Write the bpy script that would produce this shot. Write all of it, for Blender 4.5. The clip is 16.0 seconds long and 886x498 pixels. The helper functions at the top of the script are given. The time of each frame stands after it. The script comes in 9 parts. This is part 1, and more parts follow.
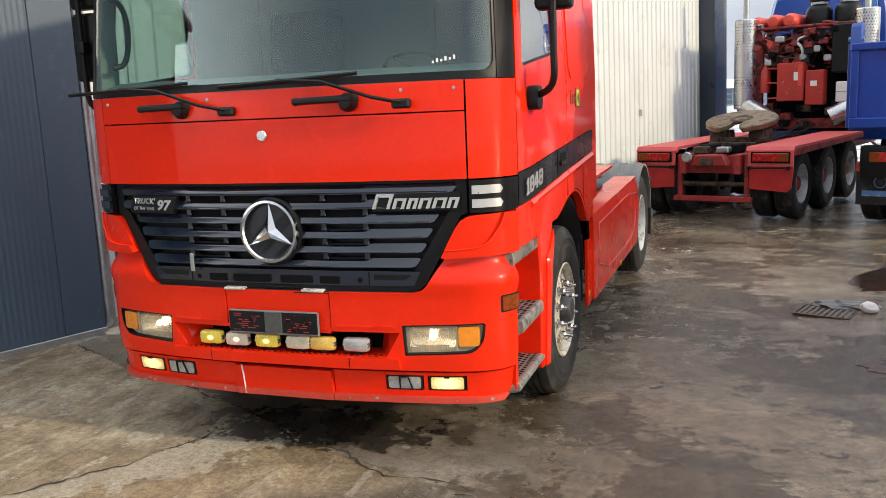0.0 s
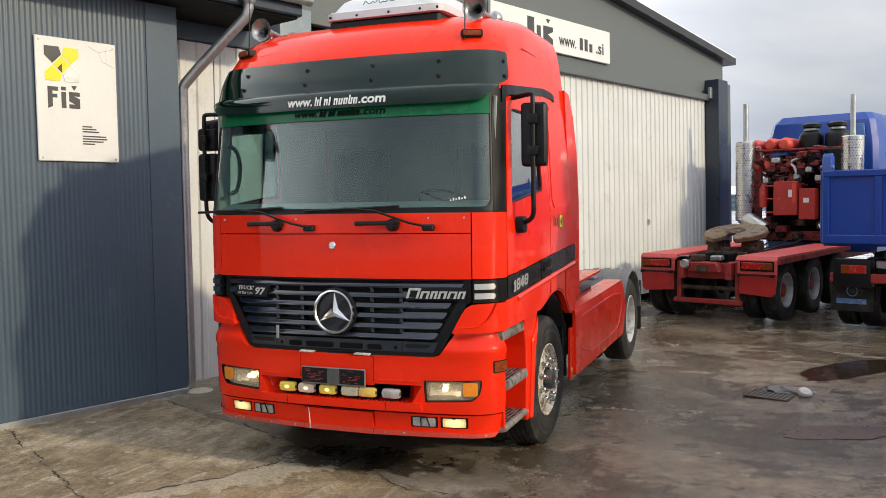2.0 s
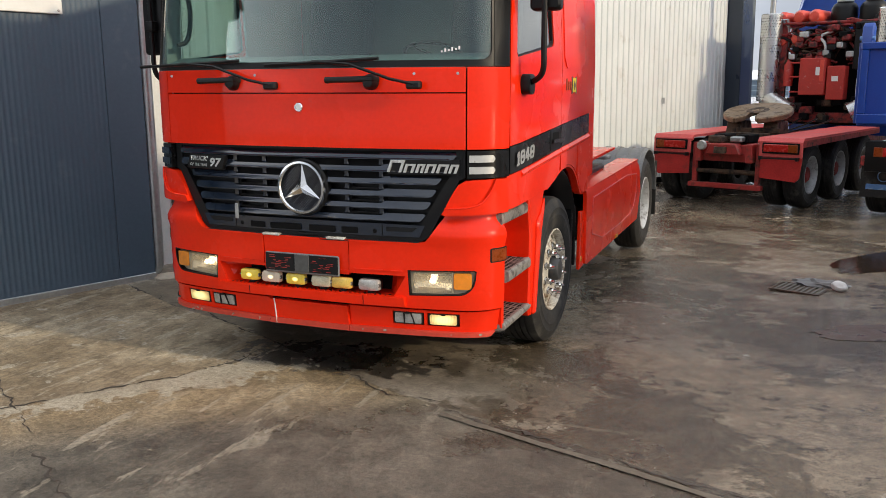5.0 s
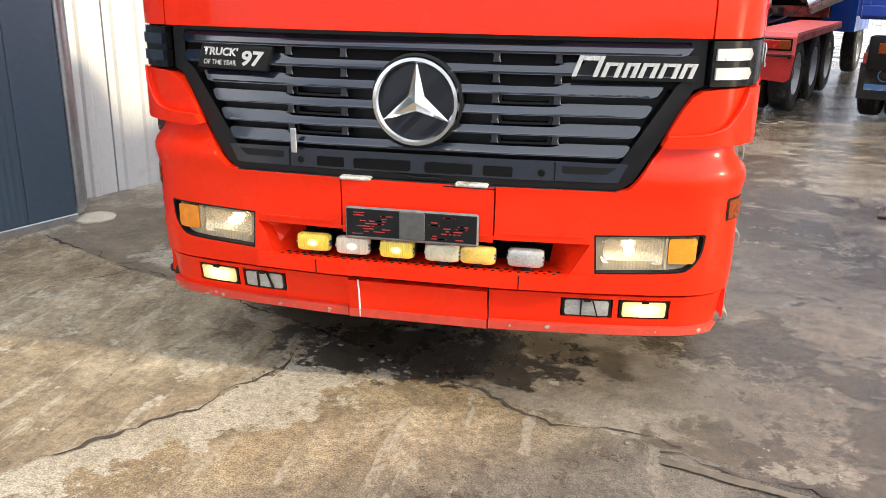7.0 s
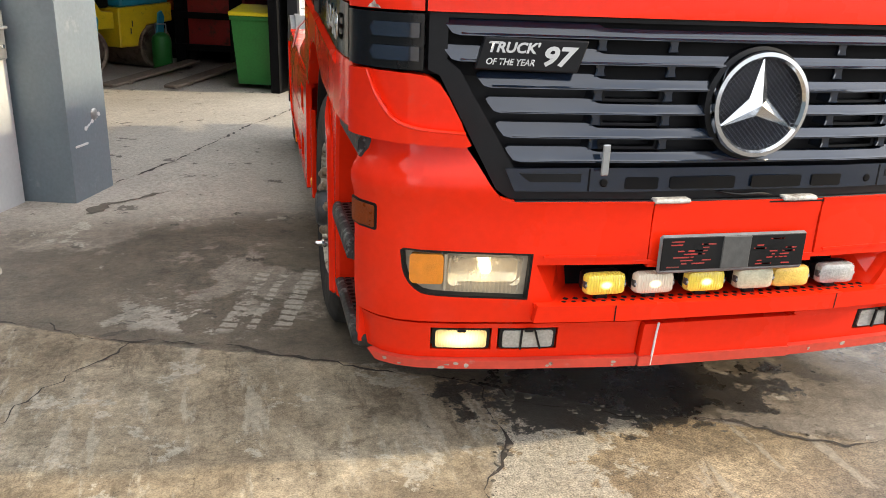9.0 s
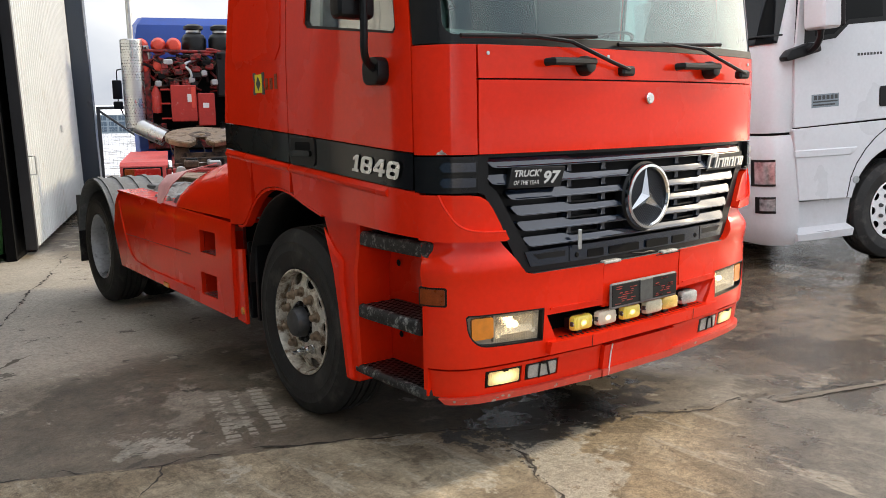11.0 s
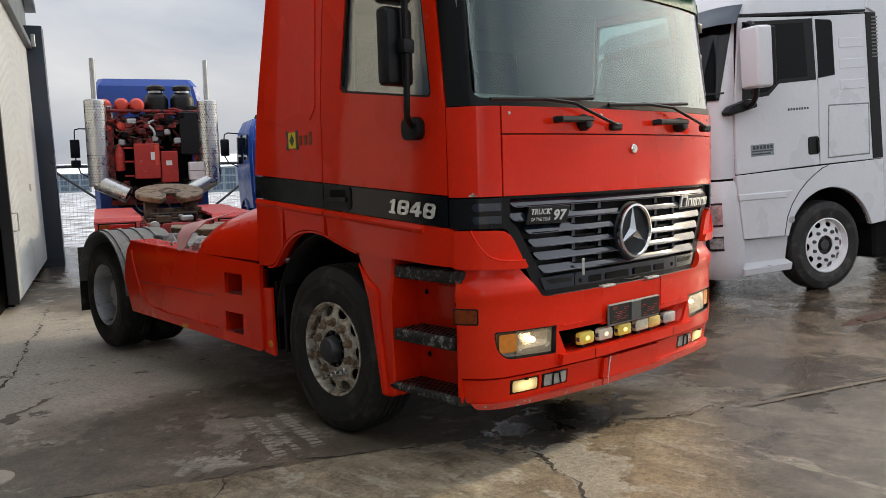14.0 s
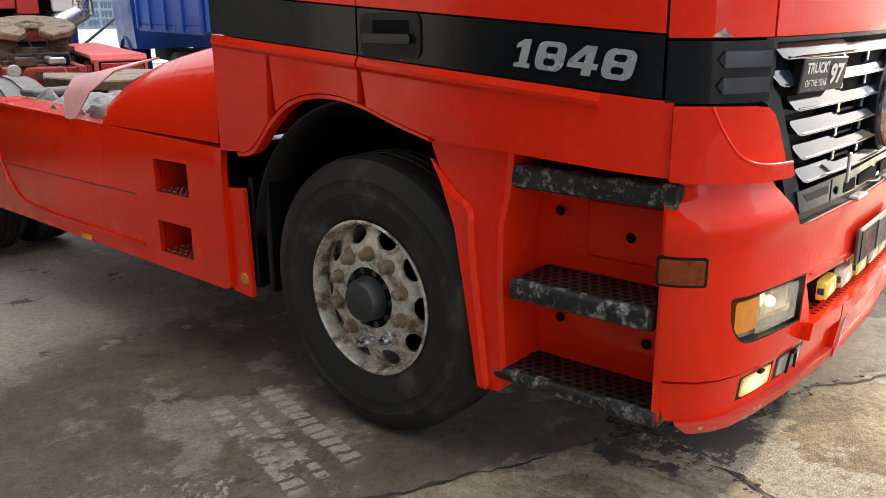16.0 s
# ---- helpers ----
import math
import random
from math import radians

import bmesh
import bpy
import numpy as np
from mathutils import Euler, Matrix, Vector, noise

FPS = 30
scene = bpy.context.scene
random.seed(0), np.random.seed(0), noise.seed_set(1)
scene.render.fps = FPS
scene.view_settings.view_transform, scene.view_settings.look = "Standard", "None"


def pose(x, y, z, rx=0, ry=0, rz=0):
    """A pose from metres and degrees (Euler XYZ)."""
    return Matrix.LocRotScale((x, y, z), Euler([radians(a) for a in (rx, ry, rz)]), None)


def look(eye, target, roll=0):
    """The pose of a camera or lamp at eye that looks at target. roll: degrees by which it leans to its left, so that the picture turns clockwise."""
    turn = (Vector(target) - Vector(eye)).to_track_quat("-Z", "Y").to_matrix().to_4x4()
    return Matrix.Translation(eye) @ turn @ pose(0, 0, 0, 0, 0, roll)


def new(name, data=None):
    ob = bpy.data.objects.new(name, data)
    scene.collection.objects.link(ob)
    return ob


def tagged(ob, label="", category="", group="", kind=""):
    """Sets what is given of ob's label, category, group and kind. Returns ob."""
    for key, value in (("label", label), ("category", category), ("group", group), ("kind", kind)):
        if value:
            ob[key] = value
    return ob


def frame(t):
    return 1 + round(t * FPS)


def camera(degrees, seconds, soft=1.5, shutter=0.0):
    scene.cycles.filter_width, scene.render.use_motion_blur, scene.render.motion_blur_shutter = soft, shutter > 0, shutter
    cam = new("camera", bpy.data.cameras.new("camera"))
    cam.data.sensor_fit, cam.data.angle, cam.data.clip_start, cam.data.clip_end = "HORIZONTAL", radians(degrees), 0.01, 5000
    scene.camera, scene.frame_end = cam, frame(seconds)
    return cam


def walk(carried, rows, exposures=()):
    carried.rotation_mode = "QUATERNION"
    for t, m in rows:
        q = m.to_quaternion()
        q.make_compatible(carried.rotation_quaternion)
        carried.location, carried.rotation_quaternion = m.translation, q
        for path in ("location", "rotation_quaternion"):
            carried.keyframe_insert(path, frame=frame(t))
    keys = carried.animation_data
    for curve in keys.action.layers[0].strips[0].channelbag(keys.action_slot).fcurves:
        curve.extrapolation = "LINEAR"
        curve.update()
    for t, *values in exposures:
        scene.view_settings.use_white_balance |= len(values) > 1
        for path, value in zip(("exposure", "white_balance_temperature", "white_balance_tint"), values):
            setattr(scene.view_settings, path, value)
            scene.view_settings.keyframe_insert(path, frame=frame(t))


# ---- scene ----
cam = camera(56.0, 16.0, soft=0.75)
PATH = [
    (0, (2.179, -3.630, 1.814), (1.532, -1.768, 1.478), -2.5),
    (0.5, (2.382, -4.110, 1.883), (1.693, -2.253, 1.605), -2.5),
    (1, (2.544, -4.582, 1.926), (1.846, -2.719, 1.717), -2.0),
    (1.5, (2.680, -4.989, 1.969), (1.968, -3.127, 1.807), -1.4),
    (2, (2.898, -5.274, 1.996), (2.175, -3.412, 1.888), -0.9),
    (2.5, (2.976, -5.487, 2.017), (2.247, -3.628, 1.926), -0.9),
    (3, (3.035, -5.554, 2.027), (2.293, -3.700, 1.927), -0.9),
    (3.5, (3.111, -5.380, 2.008), (2.353, -3.533, 1.884), -0.9),
    (4, (3.108, -5.129, 1.961), (2.354, -3.288, 1.752), -0.4),
    (4.5, (2.878, -4.736, 1.887), (2.143, -2.896, 1.618), 0.1),
    (4.7, (2.788, -4.583, 1.863), (2.055, -2.748, 1.549), -0.1),
    (6.8, (0.925, -3.045, 1.654), (0.507, -1.185, 1.046), 1.0),
    (7, (0.716, -2.957, 1.657), (0.333, -1.092, 1.042), 0.8),
    (7.5, (0.171, -2.736, 1.630), (-0.109, -0.861, 0.992), 1.2),
    (8, (-0.430, -2.601, 1.602), (-0.427, -0.704, 0.970), 3.0),
    (8.5, (-0.958, -2.404, 1.596), (-0.788, -0.519, 0.950), 1.7),
    (9, (-1.514, -2.258, 1.602), (-1.071, -0.418, 0.956), 2.3),
    (9.2, (-1.691, -2.184, 1.620), (-1.102, -0.383, 0.980), 2.2),
    (11.3, (-3.580, -2.762, 1.645), (-2.329, -1.220, 1.399), -1.2),
    (11.5, (-3.709, -2.894, 1.654), (-2.455, -1.350, 1.452), -1.1),
    (12, (-3.958, -3.226, 1.657), (-2.693, -1.679, 1.568), -0.8),
    (12.3, (-4.120, -3.302, 1.685), (-2.842, -1.763, 1.682), -1.0),
    (12.5, (-4.244, -3.346, 1.679), (-2.960, -1.814, 1.732), -1.3),
    (13, (-4.411, -3.351, 1.695), (-3.102, -1.840, 1.787), -1.5),
    (13.5, (-4.337, -3.178, 1.645), (-3.000, -1.691, 1.648), -1.6),
    (14, (-4.146, -2.817, 1.617), (-2.793, -1.356, 1.430), -1.7),
    (14.5, (-3.967, -2.302, 1.602), (-2.579, -0.898, 1.281), -1.0),
    (15, (-3.694, -1.784, 1.570), (-2.264, -0.447, 1.158), -0.6),
    (15.4, (-3.531, -1.328, 1.554), (-2.067, -0.054, 1.070), -0.0),
    (15.5, (-3.482, -1.198, 1.559), (-2.008, 0.058, 1.060), -0.0),
    (16, (-3.256, -0.631, 1.553), (-1.768, 0.586, 1.000), -0.6),
]
walk(cam, [(t, look(eye, target, roll)) for t, eye, target, roll in PATH],
     exposures=[(0.0, 0.12), (0.7, -0.07), (1.5, -0.18), (3.5, -0.18), (4.7, -0.20), (6.8, 0.82), (8.0, 0.74), (9.2, 0.80), (11.3, 0.20), (12.0, 0.0), (13.0, -0.30), (13.6, -0.30), (14.5, -0.12), (15.2, 0.12), (16.0, 0.64)])

# ---- light ----
SUN_AZ, SUN_EL = radians(-9.6), radians(22.0)      # azimuth from +x towards +y, height above the horizon
world = bpy.data.worlds.new("sky")
scene.world = world
world.use_nodes = True
wt = world.node_tree
wt.nodes.clear()
w_out = wt.nodes.new("ShaderNodeOutputWorld")
w_bg = wt.nodes.new("ShaderNodeBackground")
w_sky = wt.nodes.new("ShaderNodeTexSky")
w_sky.sky_type = "NISHITA"
w_sky.sun_disc = False
w_sky.sun_elevation = SUN_EL
w_sky.sun_rotation = radians(90) - SUN_AZ
w_sky.air_density, w_sky.dust_density, w_sky.ozone_density = 1.0, 3.0, 1.0
# thin high cloud: the blue is washed out to a pale grey, a little uneven
w_co = wt.nodes.new("ShaderNodeTexCoord")
w_map = wt.nodes.new("ShaderNodeMapping")
w_map.inputs["Scale"].default_value = (1.0, 1.0, 2.6)
w_noise = wt.nodes.new("ShaderNodeTexNoise")
w_noise.inputs["Scale"].default_value = 2.2
w_noise.inputs["Detail"].default_value = 8
w_noise.inputs["Distortion"].default_value = 0.35
w_ramp = wt.nodes.new("ShaderNodeValToRGB")
w_ramp.color_ramp.elements[0].position, w_ramp.color_ramp.elements[1].position = 0.36, 0.64
w_ramp.color_ramp.elements[0].color, w_ramp.color_ramp.elements[1].color = (5.7, 6.2, 7.2, 1), (9.9, 9.9, 10.0, 1)
w_mix = wt.nodes.new("ShaderNodeMix")
w_mix.data_type = "RGBA"
w_mix.inputs["Factor"].default_value = 0.86
wt.links.new(w_co.outputs["Generated"], w_map.inputs["Vector"])
wt.links.new(w_map.outputs["Vector"], w_noise.inputs["Vector"])
wt.links.new(w_noise.outputs["Fac"], w_ramp.inputs["Fac"])
wt.links.new(w_sky.outputs["Color"], w_mix.inputs["A"])
wt.links.new(w_ramp.outputs["Color"], w_mix.inputs["B"])
# the haze is brightest round the low sun
w_dot = wt.nodes.new("ShaderNodeVectorMath")
w_dot.operation = "DOT_PRODUCT"
w_dot.inputs[1].default_value = (math.cos(SUN_EL) * math.cos(SUN_AZ), math.cos(SUN_EL) * math.sin(SUN_AZ), math.sin(SUN_EL))
w_near = wt.nodes.new("ShaderNodeMapRange")
w_near.interpolation_type = "SMOOTHSTEP"
w_near.inputs["From Min"].default_value, w_near.inputs["From Max"].default_value = 0.60, 1.0
w_near.inputs["To Min"].default_value, w_near.inputs["To Max"].default_value = 1.0, 1.55
w_glow = wt.nodes.new("ShaderNodeVectorMath")
w_glow.operation = "SCALE"
wt.links.new(w_co.outputs["Generated"], w_dot.inputs[0])
wt.links.new(w_dot.outputs["Value"], w_near.inputs["Value"])
wt.links.new(w_mix.outputs["Result"], w_glow.inputs["Vector"])
wt.links.new(w_near.outputs["Result"], w_glow.inputs["Scale"])
# and the cloud opposite the sun is lit full in the face
w_far = wt.nodes.new("ShaderNodeMapRange")
w_far.interpolation_type = "SMOOTHSTEP"
w_far.inputs["From Min"].default_value, w_far.inputs["From Max"].default_value = -0.02, -0.85
w_far.inputs["To Min"].default_value, w_far.inputs["To Max"].default_value = 1.0, 4.5
w_face = wt.nodes.new("ShaderNodeVectorMath")
w_face.operation = "SCALE"
wt.links.new(w_dot.outputs["Value"], w_far.inputs["Value"])
wt.links.new(w_glow.outputs["Vector"], w_face.inputs["Vector"])
wt.links.new(w_far.outputs["Result"], w_face.inputs["Scale"])
# brighter overhead than at the horizon
w_sep = wt.nodes.new("ShaderNodeSeparateXYZ")
w_up = wt.nodes.new("ShaderNodeMapRange")
w_up.inputs["From Min"].default_value, w_up.inputs["From Max"].default_value = 0.0, 1.0
w_up.inputs["To Min"].default_value, w_up.inputs["To Max"].default_value = 0.79, 1.85
w_dome = wt.nodes.new("ShaderNodeVectorMath")
w_dome.operation = "SCALE"
wt.links.new(w_co.outputs["Generated"], w_sep.inputs["Vector"])
wt.links.new(w_sep.outputs["Z"], w_up.inputs["Value"])
wt.links.new(w_face.outputs["Vector"], w_dome.inputs["Vector"])
wt.links.new(w_up.outputs["Result"], w_dome.inputs["Scale"])
wt.links.new(w_dome.outputs["Vector"], w_bg.inputs["Color"])
w_bg.inputs["Strength"].default_value = 0.110
wt.links.new(w_bg.outputs["Background"], w_out.inputs["Surface"])

sun = new("sun", bpy.data.lights.new("sun", "SUN"))
sun.data.energy, sun.data.angle, sun.data.color = 2.75, radians(2.0), (1.0, 0.83, 0.57)
sun_to = Vector((math.cos(SUN_EL) * math.cos(SUN_AZ), math.cos(SUN_EL) * math.sin(SUN_AZ), math.sin(SUN_EL)))
sun.matrix_world = look(sun_to * 30, (0, 0, 0))

# ---- materials ----
def material(name, base, rough=0.5, metal=0.0, var=0.12, scale=3.0, fine=40.0, bump=0.0, bscale=120.0, coat=0.0,
             dirt=None, dirt_at=0.62, dirt_scale=2.5, dirt_rough=0.8, rvar=0.08, spec=0.5, island=0.0):
    """A painted, metal, rubber or mineral surface: colour uneven at two scales, uneven gloss, optional dirt and relief."""
    m = bpy.data.materials.new(name)
    m.use_nodes = True
    nt = m.node_tree
    b = nt.nodes["Principled BSDF"]
    co = nt.nodes.new("ShaderNodeTexCoord")
    n1 = nt.nodes.new("ShaderNodeTexNoise")
    n1.inputs["Scale"].default_value, n1.inputs["Detail"].default_value = scale, 6
    n2 = nt.nodes.new("ShaderNodeTexNoise")
    n2.inputs["Scale"].default_value, n2.inputs["Detail"].default_value = fine, 3
    for n in (n1, n2):
        nt.links.new(co.outputs["Object"], n.inputs["Vector"])
    add = nt.nodes.new("ShaderNodeMath")
    add.operation = "MULTIPLY_ADD"
    add.inputs[1].default_value, add.inputs[2].default_value = 0.45, 0.0
    nt.links.new(n2.outputs["Fac"], add.inputs[0])
    tot = nt.nodes.new("ShaderNodeMath")
    tot.operation = "MULTIPLY_ADD"
    tot.inputs[1].default_value = 0.55
    nt.links.new(n1.outputs["Fac"], tot.inputs[0])
    nt.links.new(add.outputs[0], tot.inputs[2])
    ramp = nt.nodes.new("ShaderNodeValToRGB")
    lo, hi = ramp.color_ramp.elements
    lo.position, hi.position = 0.32, 0.68
    lo.color = (*[c * (1 - var) for c in base], 1)
    hi.color = (*[min(1.0, c * (1 + var)) for c in base], 1)
    nt.links.new(tot.outputs[0], ramp.inputs["Fac"])
    colour = ramp.outputs["Color"]
    rr = nt.nodes.new("ShaderNodeMapRange")
    rr.inputs["From Min"].default_value, rr.inputs["From Max"].default_value = 0.3, 0.7
    rr.inputs["To Min"].default_value, rr.inputs["To Max"].default_value = max(0.02, rough - rvar), min(1.0, rough + rvar)
    nt.links.new(n1.outputs["Fac"], rr.inputs["Value"])
    gloss = rr.outputs["Result"]
    if dirt:
        n3 = nt.nodes.new("ShaderNodeTexNoise")
        n3.inputs["Scale"].default_value, n3.inputs["Detail"].default_value, n3.inputs["Roughness"].default_value = dirt_scale, 8, 0.68
        nt.links.new(co.outputs["Object"], n3.inputs["Vector"])
        st = nt.nodes.new("ShaderNodeMapRange")
        st.inputs["From Min"].default_value, st.inputs["From Max"].default_value = dirt_at - 0.06, dirt_at + 0.1
        nt.links.new(n3.outputs["Fac"], st.inputs["Value"])
        mx = nt.nodes.new("ShaderNodeMix")
        mx.data_type = "RGBA"
        mx.inputs["B"].default_value = (*dirt, 1)
        nt.links.new(st.outputs["Result"], mx.inputs["Factor"])
        nt.links.new(colour, mx.inputs["A"])
        colour = mx.outputs["Result"]
        mr = nt.nodes.new("ShaderNodeMix")
        mr.inputs["B"].default_value = dirt_rough
        nt.links.new(st.outputs["Result"], mr.inputs["Factor"])
        nt.links.new(gloss, mr.inputs["A"])
        gloss = mr.outputs["Result"]
    if island:
        oi = nt.nodes.new("ShaderNodeObjectInfo")
        hs = nt.nodes.new("ShaderNodeHueSaturation")
        mp = nt.nodes.new("ShaderNodeMapRange")
        mp.inputs["To Min"].default_value, mp.inputs["To Max"].default_value = 1 - island, 1 + island
        nt.links.new(oi.outputs["Random"], mp.inputs["Value"])
        nt.links.new(mp.outputs["Result"], hs.inputs["Value"])
        nt.links.new(colour, hs.inputs["Color"])
        colour = hs.outputs["Color"]
    nt.links.new(colour, b.inputs["Base Color"])
    nt.links.new(gloss, b.inputs["Roughness"])
    b.inputs["Metallic"].default_value = metal
    b.inputs["Specular IOR Level"].default_value = spec
    if coat:
        b.inputs["Coat Weight"].default_value = coat
        b.inputs["Coat Roughness"].default_value = 0.06
    if bump:
        n4 = nt.nodes.new("ShaderNodeTexNoise")
        n4.inputs["Scale"].default_value, n4.inputs["Detail"].default_value = bscale, 4
        nt.links.new(co.outputs["Object"], n4.inputs["Vector"])
        bp = nt.nodes.new("ShaderNodeBump")
        bp.inputs["Strength"].default_value, bp.inputs["Distance"].default_value = bump, 0.01
        nt.links.new(n4.outputs["Fac"], bp.inputs["Height"])
        nt.links.new(bp.outputs["Normal"], b.inputs["Normal"])
    return m


def glass(name, tint=(0.86, 0.93, 0.92), rough=0.0, alpha=0.14):
    """A pane: mostly clear, with the mirror gloss of glass on top."""
    m = bpy.data.materials.new(name)
    m.use_nodes = True
    nt = m.node_tree
    nt.nodes.clear()
    out = nt.nodes.new("ShaderNodeOutputMaterial")
    tr = nt.nodes.new("ShaderNodeBsdfTransparent")
    tr.inputs["Color"].default_value = (*tint, 1)
    gl = nt.nodes.new("ShaderNodeBsdfGlossy")
    gl.inputs["Roughness"].default_value = rough
    fr = nt.nodes.new("ShaderNodeLayerWeight")
    fr.inputs["Blend"].default_value = 0.5
    pw = nt.nodes.new("ShaderNodeMath")
    pw.operation = "POWER"
    pw.inputs[1].default_value = 2.9
    ad = nt.nodes.new("ShaderNodeMath")
    ad.operation = "MULTIPLY_ADD"
    ad.inputs[1].default_value, ad.inputs[2].default_value = 0.95, alpha
    ad.use_clamp = True
    mx = nt.nodes.new("ShaderNodeMixShader")
    nt.links.new(fr.outputs["Facing"], pw.inputs[0])
    nt.links.new(pw.outputs[0], ad.inputs[0])
    nt.links.new(ad.outputs[0], mx.inputs["Fac"])
    nt.links.new(tr.outputs["BSDF"], mx.inputs[1])
    nt.links.new(gl.outputs["BSDF"], mx.inputs[2])
    nt.links.new(mx.outputs["Shader"], out.inputs["Surface"])
    return m


def lit_glass(name, colour, glow, strength, r0, r1, rest):
    """Ribbed glass of a lamp that is switched on: brightest before its bulb, at the middle of the piece."""
    m = bpy.data.materials.new(name)
    m.use_nodes = True
    nt = m.node_tree
    b = nt.nodes["Principled BSDF"]
    b.inputs["Base Color"].default_value = (*colour, 1)
    b.inputs["Emission Color"].default_value = (*glow, 1)
    b.inputs["Roughness"].default_value, b.inputs["Coat Weight"].default_value = 0.2, 0.4
    co = nt.nodes.new("ShaderNodeTexCoord")
    mid = nt.nodes.new("ShaderNodeVectorMath")
    mid.operation = "SUBTRACT"
    mid.inputs[1].default_value = (0.5, 0.5, 0.5)
    flat = nt.nodes.new("ShaderNodeVectorMath")
    flat.operation = "MULTIPLY"
    flat.inputs[1].default_value = (1.0, 0.0, 0.8)
    far = nt.nodes.new("ShaderNodeVectorMath")
    far.operation = "LENGTH"
    fall = nt.nodes.new("ShaderNodeMapRange")
    fall.interpolation_type = "SMOOTHERSTEP"
    for key, v in (("From Min", r0), ("From Max", r1), ("To Min", strength), ("To Max", rest)):
        fall.inputs[key].default_value = v
    wave = nt.nodes.new("ShaderNodeTexWave")
    wave.inputs["Scale"].default_value, wave.inputs["Distortion"].default_value = 34.0, 0.6
    bp = nt.nodes.new("ShaderNodeBump")
    bp.inputs["Strength"].default_value, bp.inputs["Distance"].default_value = 0.45, 0.004
    for p, q in ((co.outputs["Generated"], mid.inputs[0]), (mid.outputs["Vector"], flat.inputs[0]), (flat.outputs["Vector"], far.inputs[0]), (far.outputs["Value"], fall.inputs["Value"]),
                 (fall.outputs["Result"], b.inputs["Emission Strength"]), (co.outputs["Object"], wave.inputs["Vector"]), (wave.outputs["Fac"], bp.inputs["Height"]), (bp.outputs["Normal"], b.inputs["Normal"])):
        nt.links.new(p, q)
    return m


# ---- mesh tools ----
def finish(name, bm, mat, parent=None, label="", angle=32):
    bmesh.ops.recalc_face_normals(bm, faces=bm.faces)
    me = bpy.data.meshes.new(name)
    bm.to_mesh(me)
    bm.free()
    me.materials.append(mat)
    for p in me.polygons:
        p.use_smooth = True
    me.set_sharp_from_angle(angle=radians(angle))
    ob = new(name, me)
    if parent is not None:
        ob.parent = parent
    if label:
        ob["label"] = label
    return ob


def part(name, bm, mat, parent, label="", angle=32):
    return finish(name, bm, mat, parent, label, angle)


def thing(name, m, label, category, group="", kind=""):
    ob = new(name)
    ob.empty_display_size = 0.2
    ob.matrix_world = m
    return tagged(ob, label, category, group, kind)


def box(x0, x1, y0, y1, z0, z1, bevel=0.008, seg=1, bm=None):
    own = bmesh.new()
    bmesh.ops.create_cube(own, size=1)
    for v in own.verts:
        v.co = Vector(((x0 + x1) / 2 + v.co.x * (x1 - x0), (y0 + y1) / 2 + v.co.y * (y1 - y0), (z0 + z1) / 2 + v.co.z * (z1 - z0)))
    if bevel:
        bevel = min(bevel, 0.45 * min(abs(x1 - x0), abs(y1 - y0), abs(z1 - z0)))
        bmesh.ops.bevel(own, geom=own.edges[:] , offset=bevel, segments=seg, affect="EDGES", profile=0.6)
    return join(bm, own)


def join(bm, own):
    if bm is None:
        return own
    me = bpy.data.meshes.new("tmp")
    own.to_mesh(me)
    own.free()
    bm.from_mesh(me)
    bpy.data.meshes.remove(me)
    return bm


def moved(bm, m):
    bmesh.ops.transform(bm, matrix=m, verts=bm.verts)
    return bm


def prism(points, axis, a, b, bevel=0.0, bm=None, seg=1):
    """A polygon drawn in the two other axes (in x, y, z order), drawn out along axis from a to b."""
    own = bmesh.new()
    k = "xyz".index(axis)
    rings = []
    for d in (a, b):
        ring = []
        for p in points:
            c = list(p)
            c.insert(k, d)
            ring.append(own.verts.new(c))
        rings.append(ring)
    n = len(points)
    own.faces.new(rings[0])
    own.faces.new(rings[1][::-1])
    for i in range(n):
        own.faces.new((rings[0][i], rings[1][i], rings[1][(i + 1) % n], rings[0][(i + 1) % n]))
    bmesh.ops.recalc_face_normals(own, faces=own.faces)
    if bevel:
        bmesh.ops.bevel(own, geom=own.edges[:], offset=bevel, segments=seg, affect="EDGES", profile=0.6)
    return join(bm, own)


def loft(rings, caps=True, closed=True, bm=None):
    own = bmesh.new()
    vs = [[own.verts.new(p) for p in r] for r in rings]
    n = len(rings[0])
    for a, b in zip(vs, vs[1:]):
        for i in range(n if closed else n - 1):
            j = (i + 1) % n
            own.faces.new((a[i], a[j], b[j], b[i]))
    if caps:
        own.faces.new(vs[0][::-1])
        own.faces.new(vs[-1])
    bmesh.ops.recalc_face_normals(own, faces=own.faces)
    return join(bm, own)


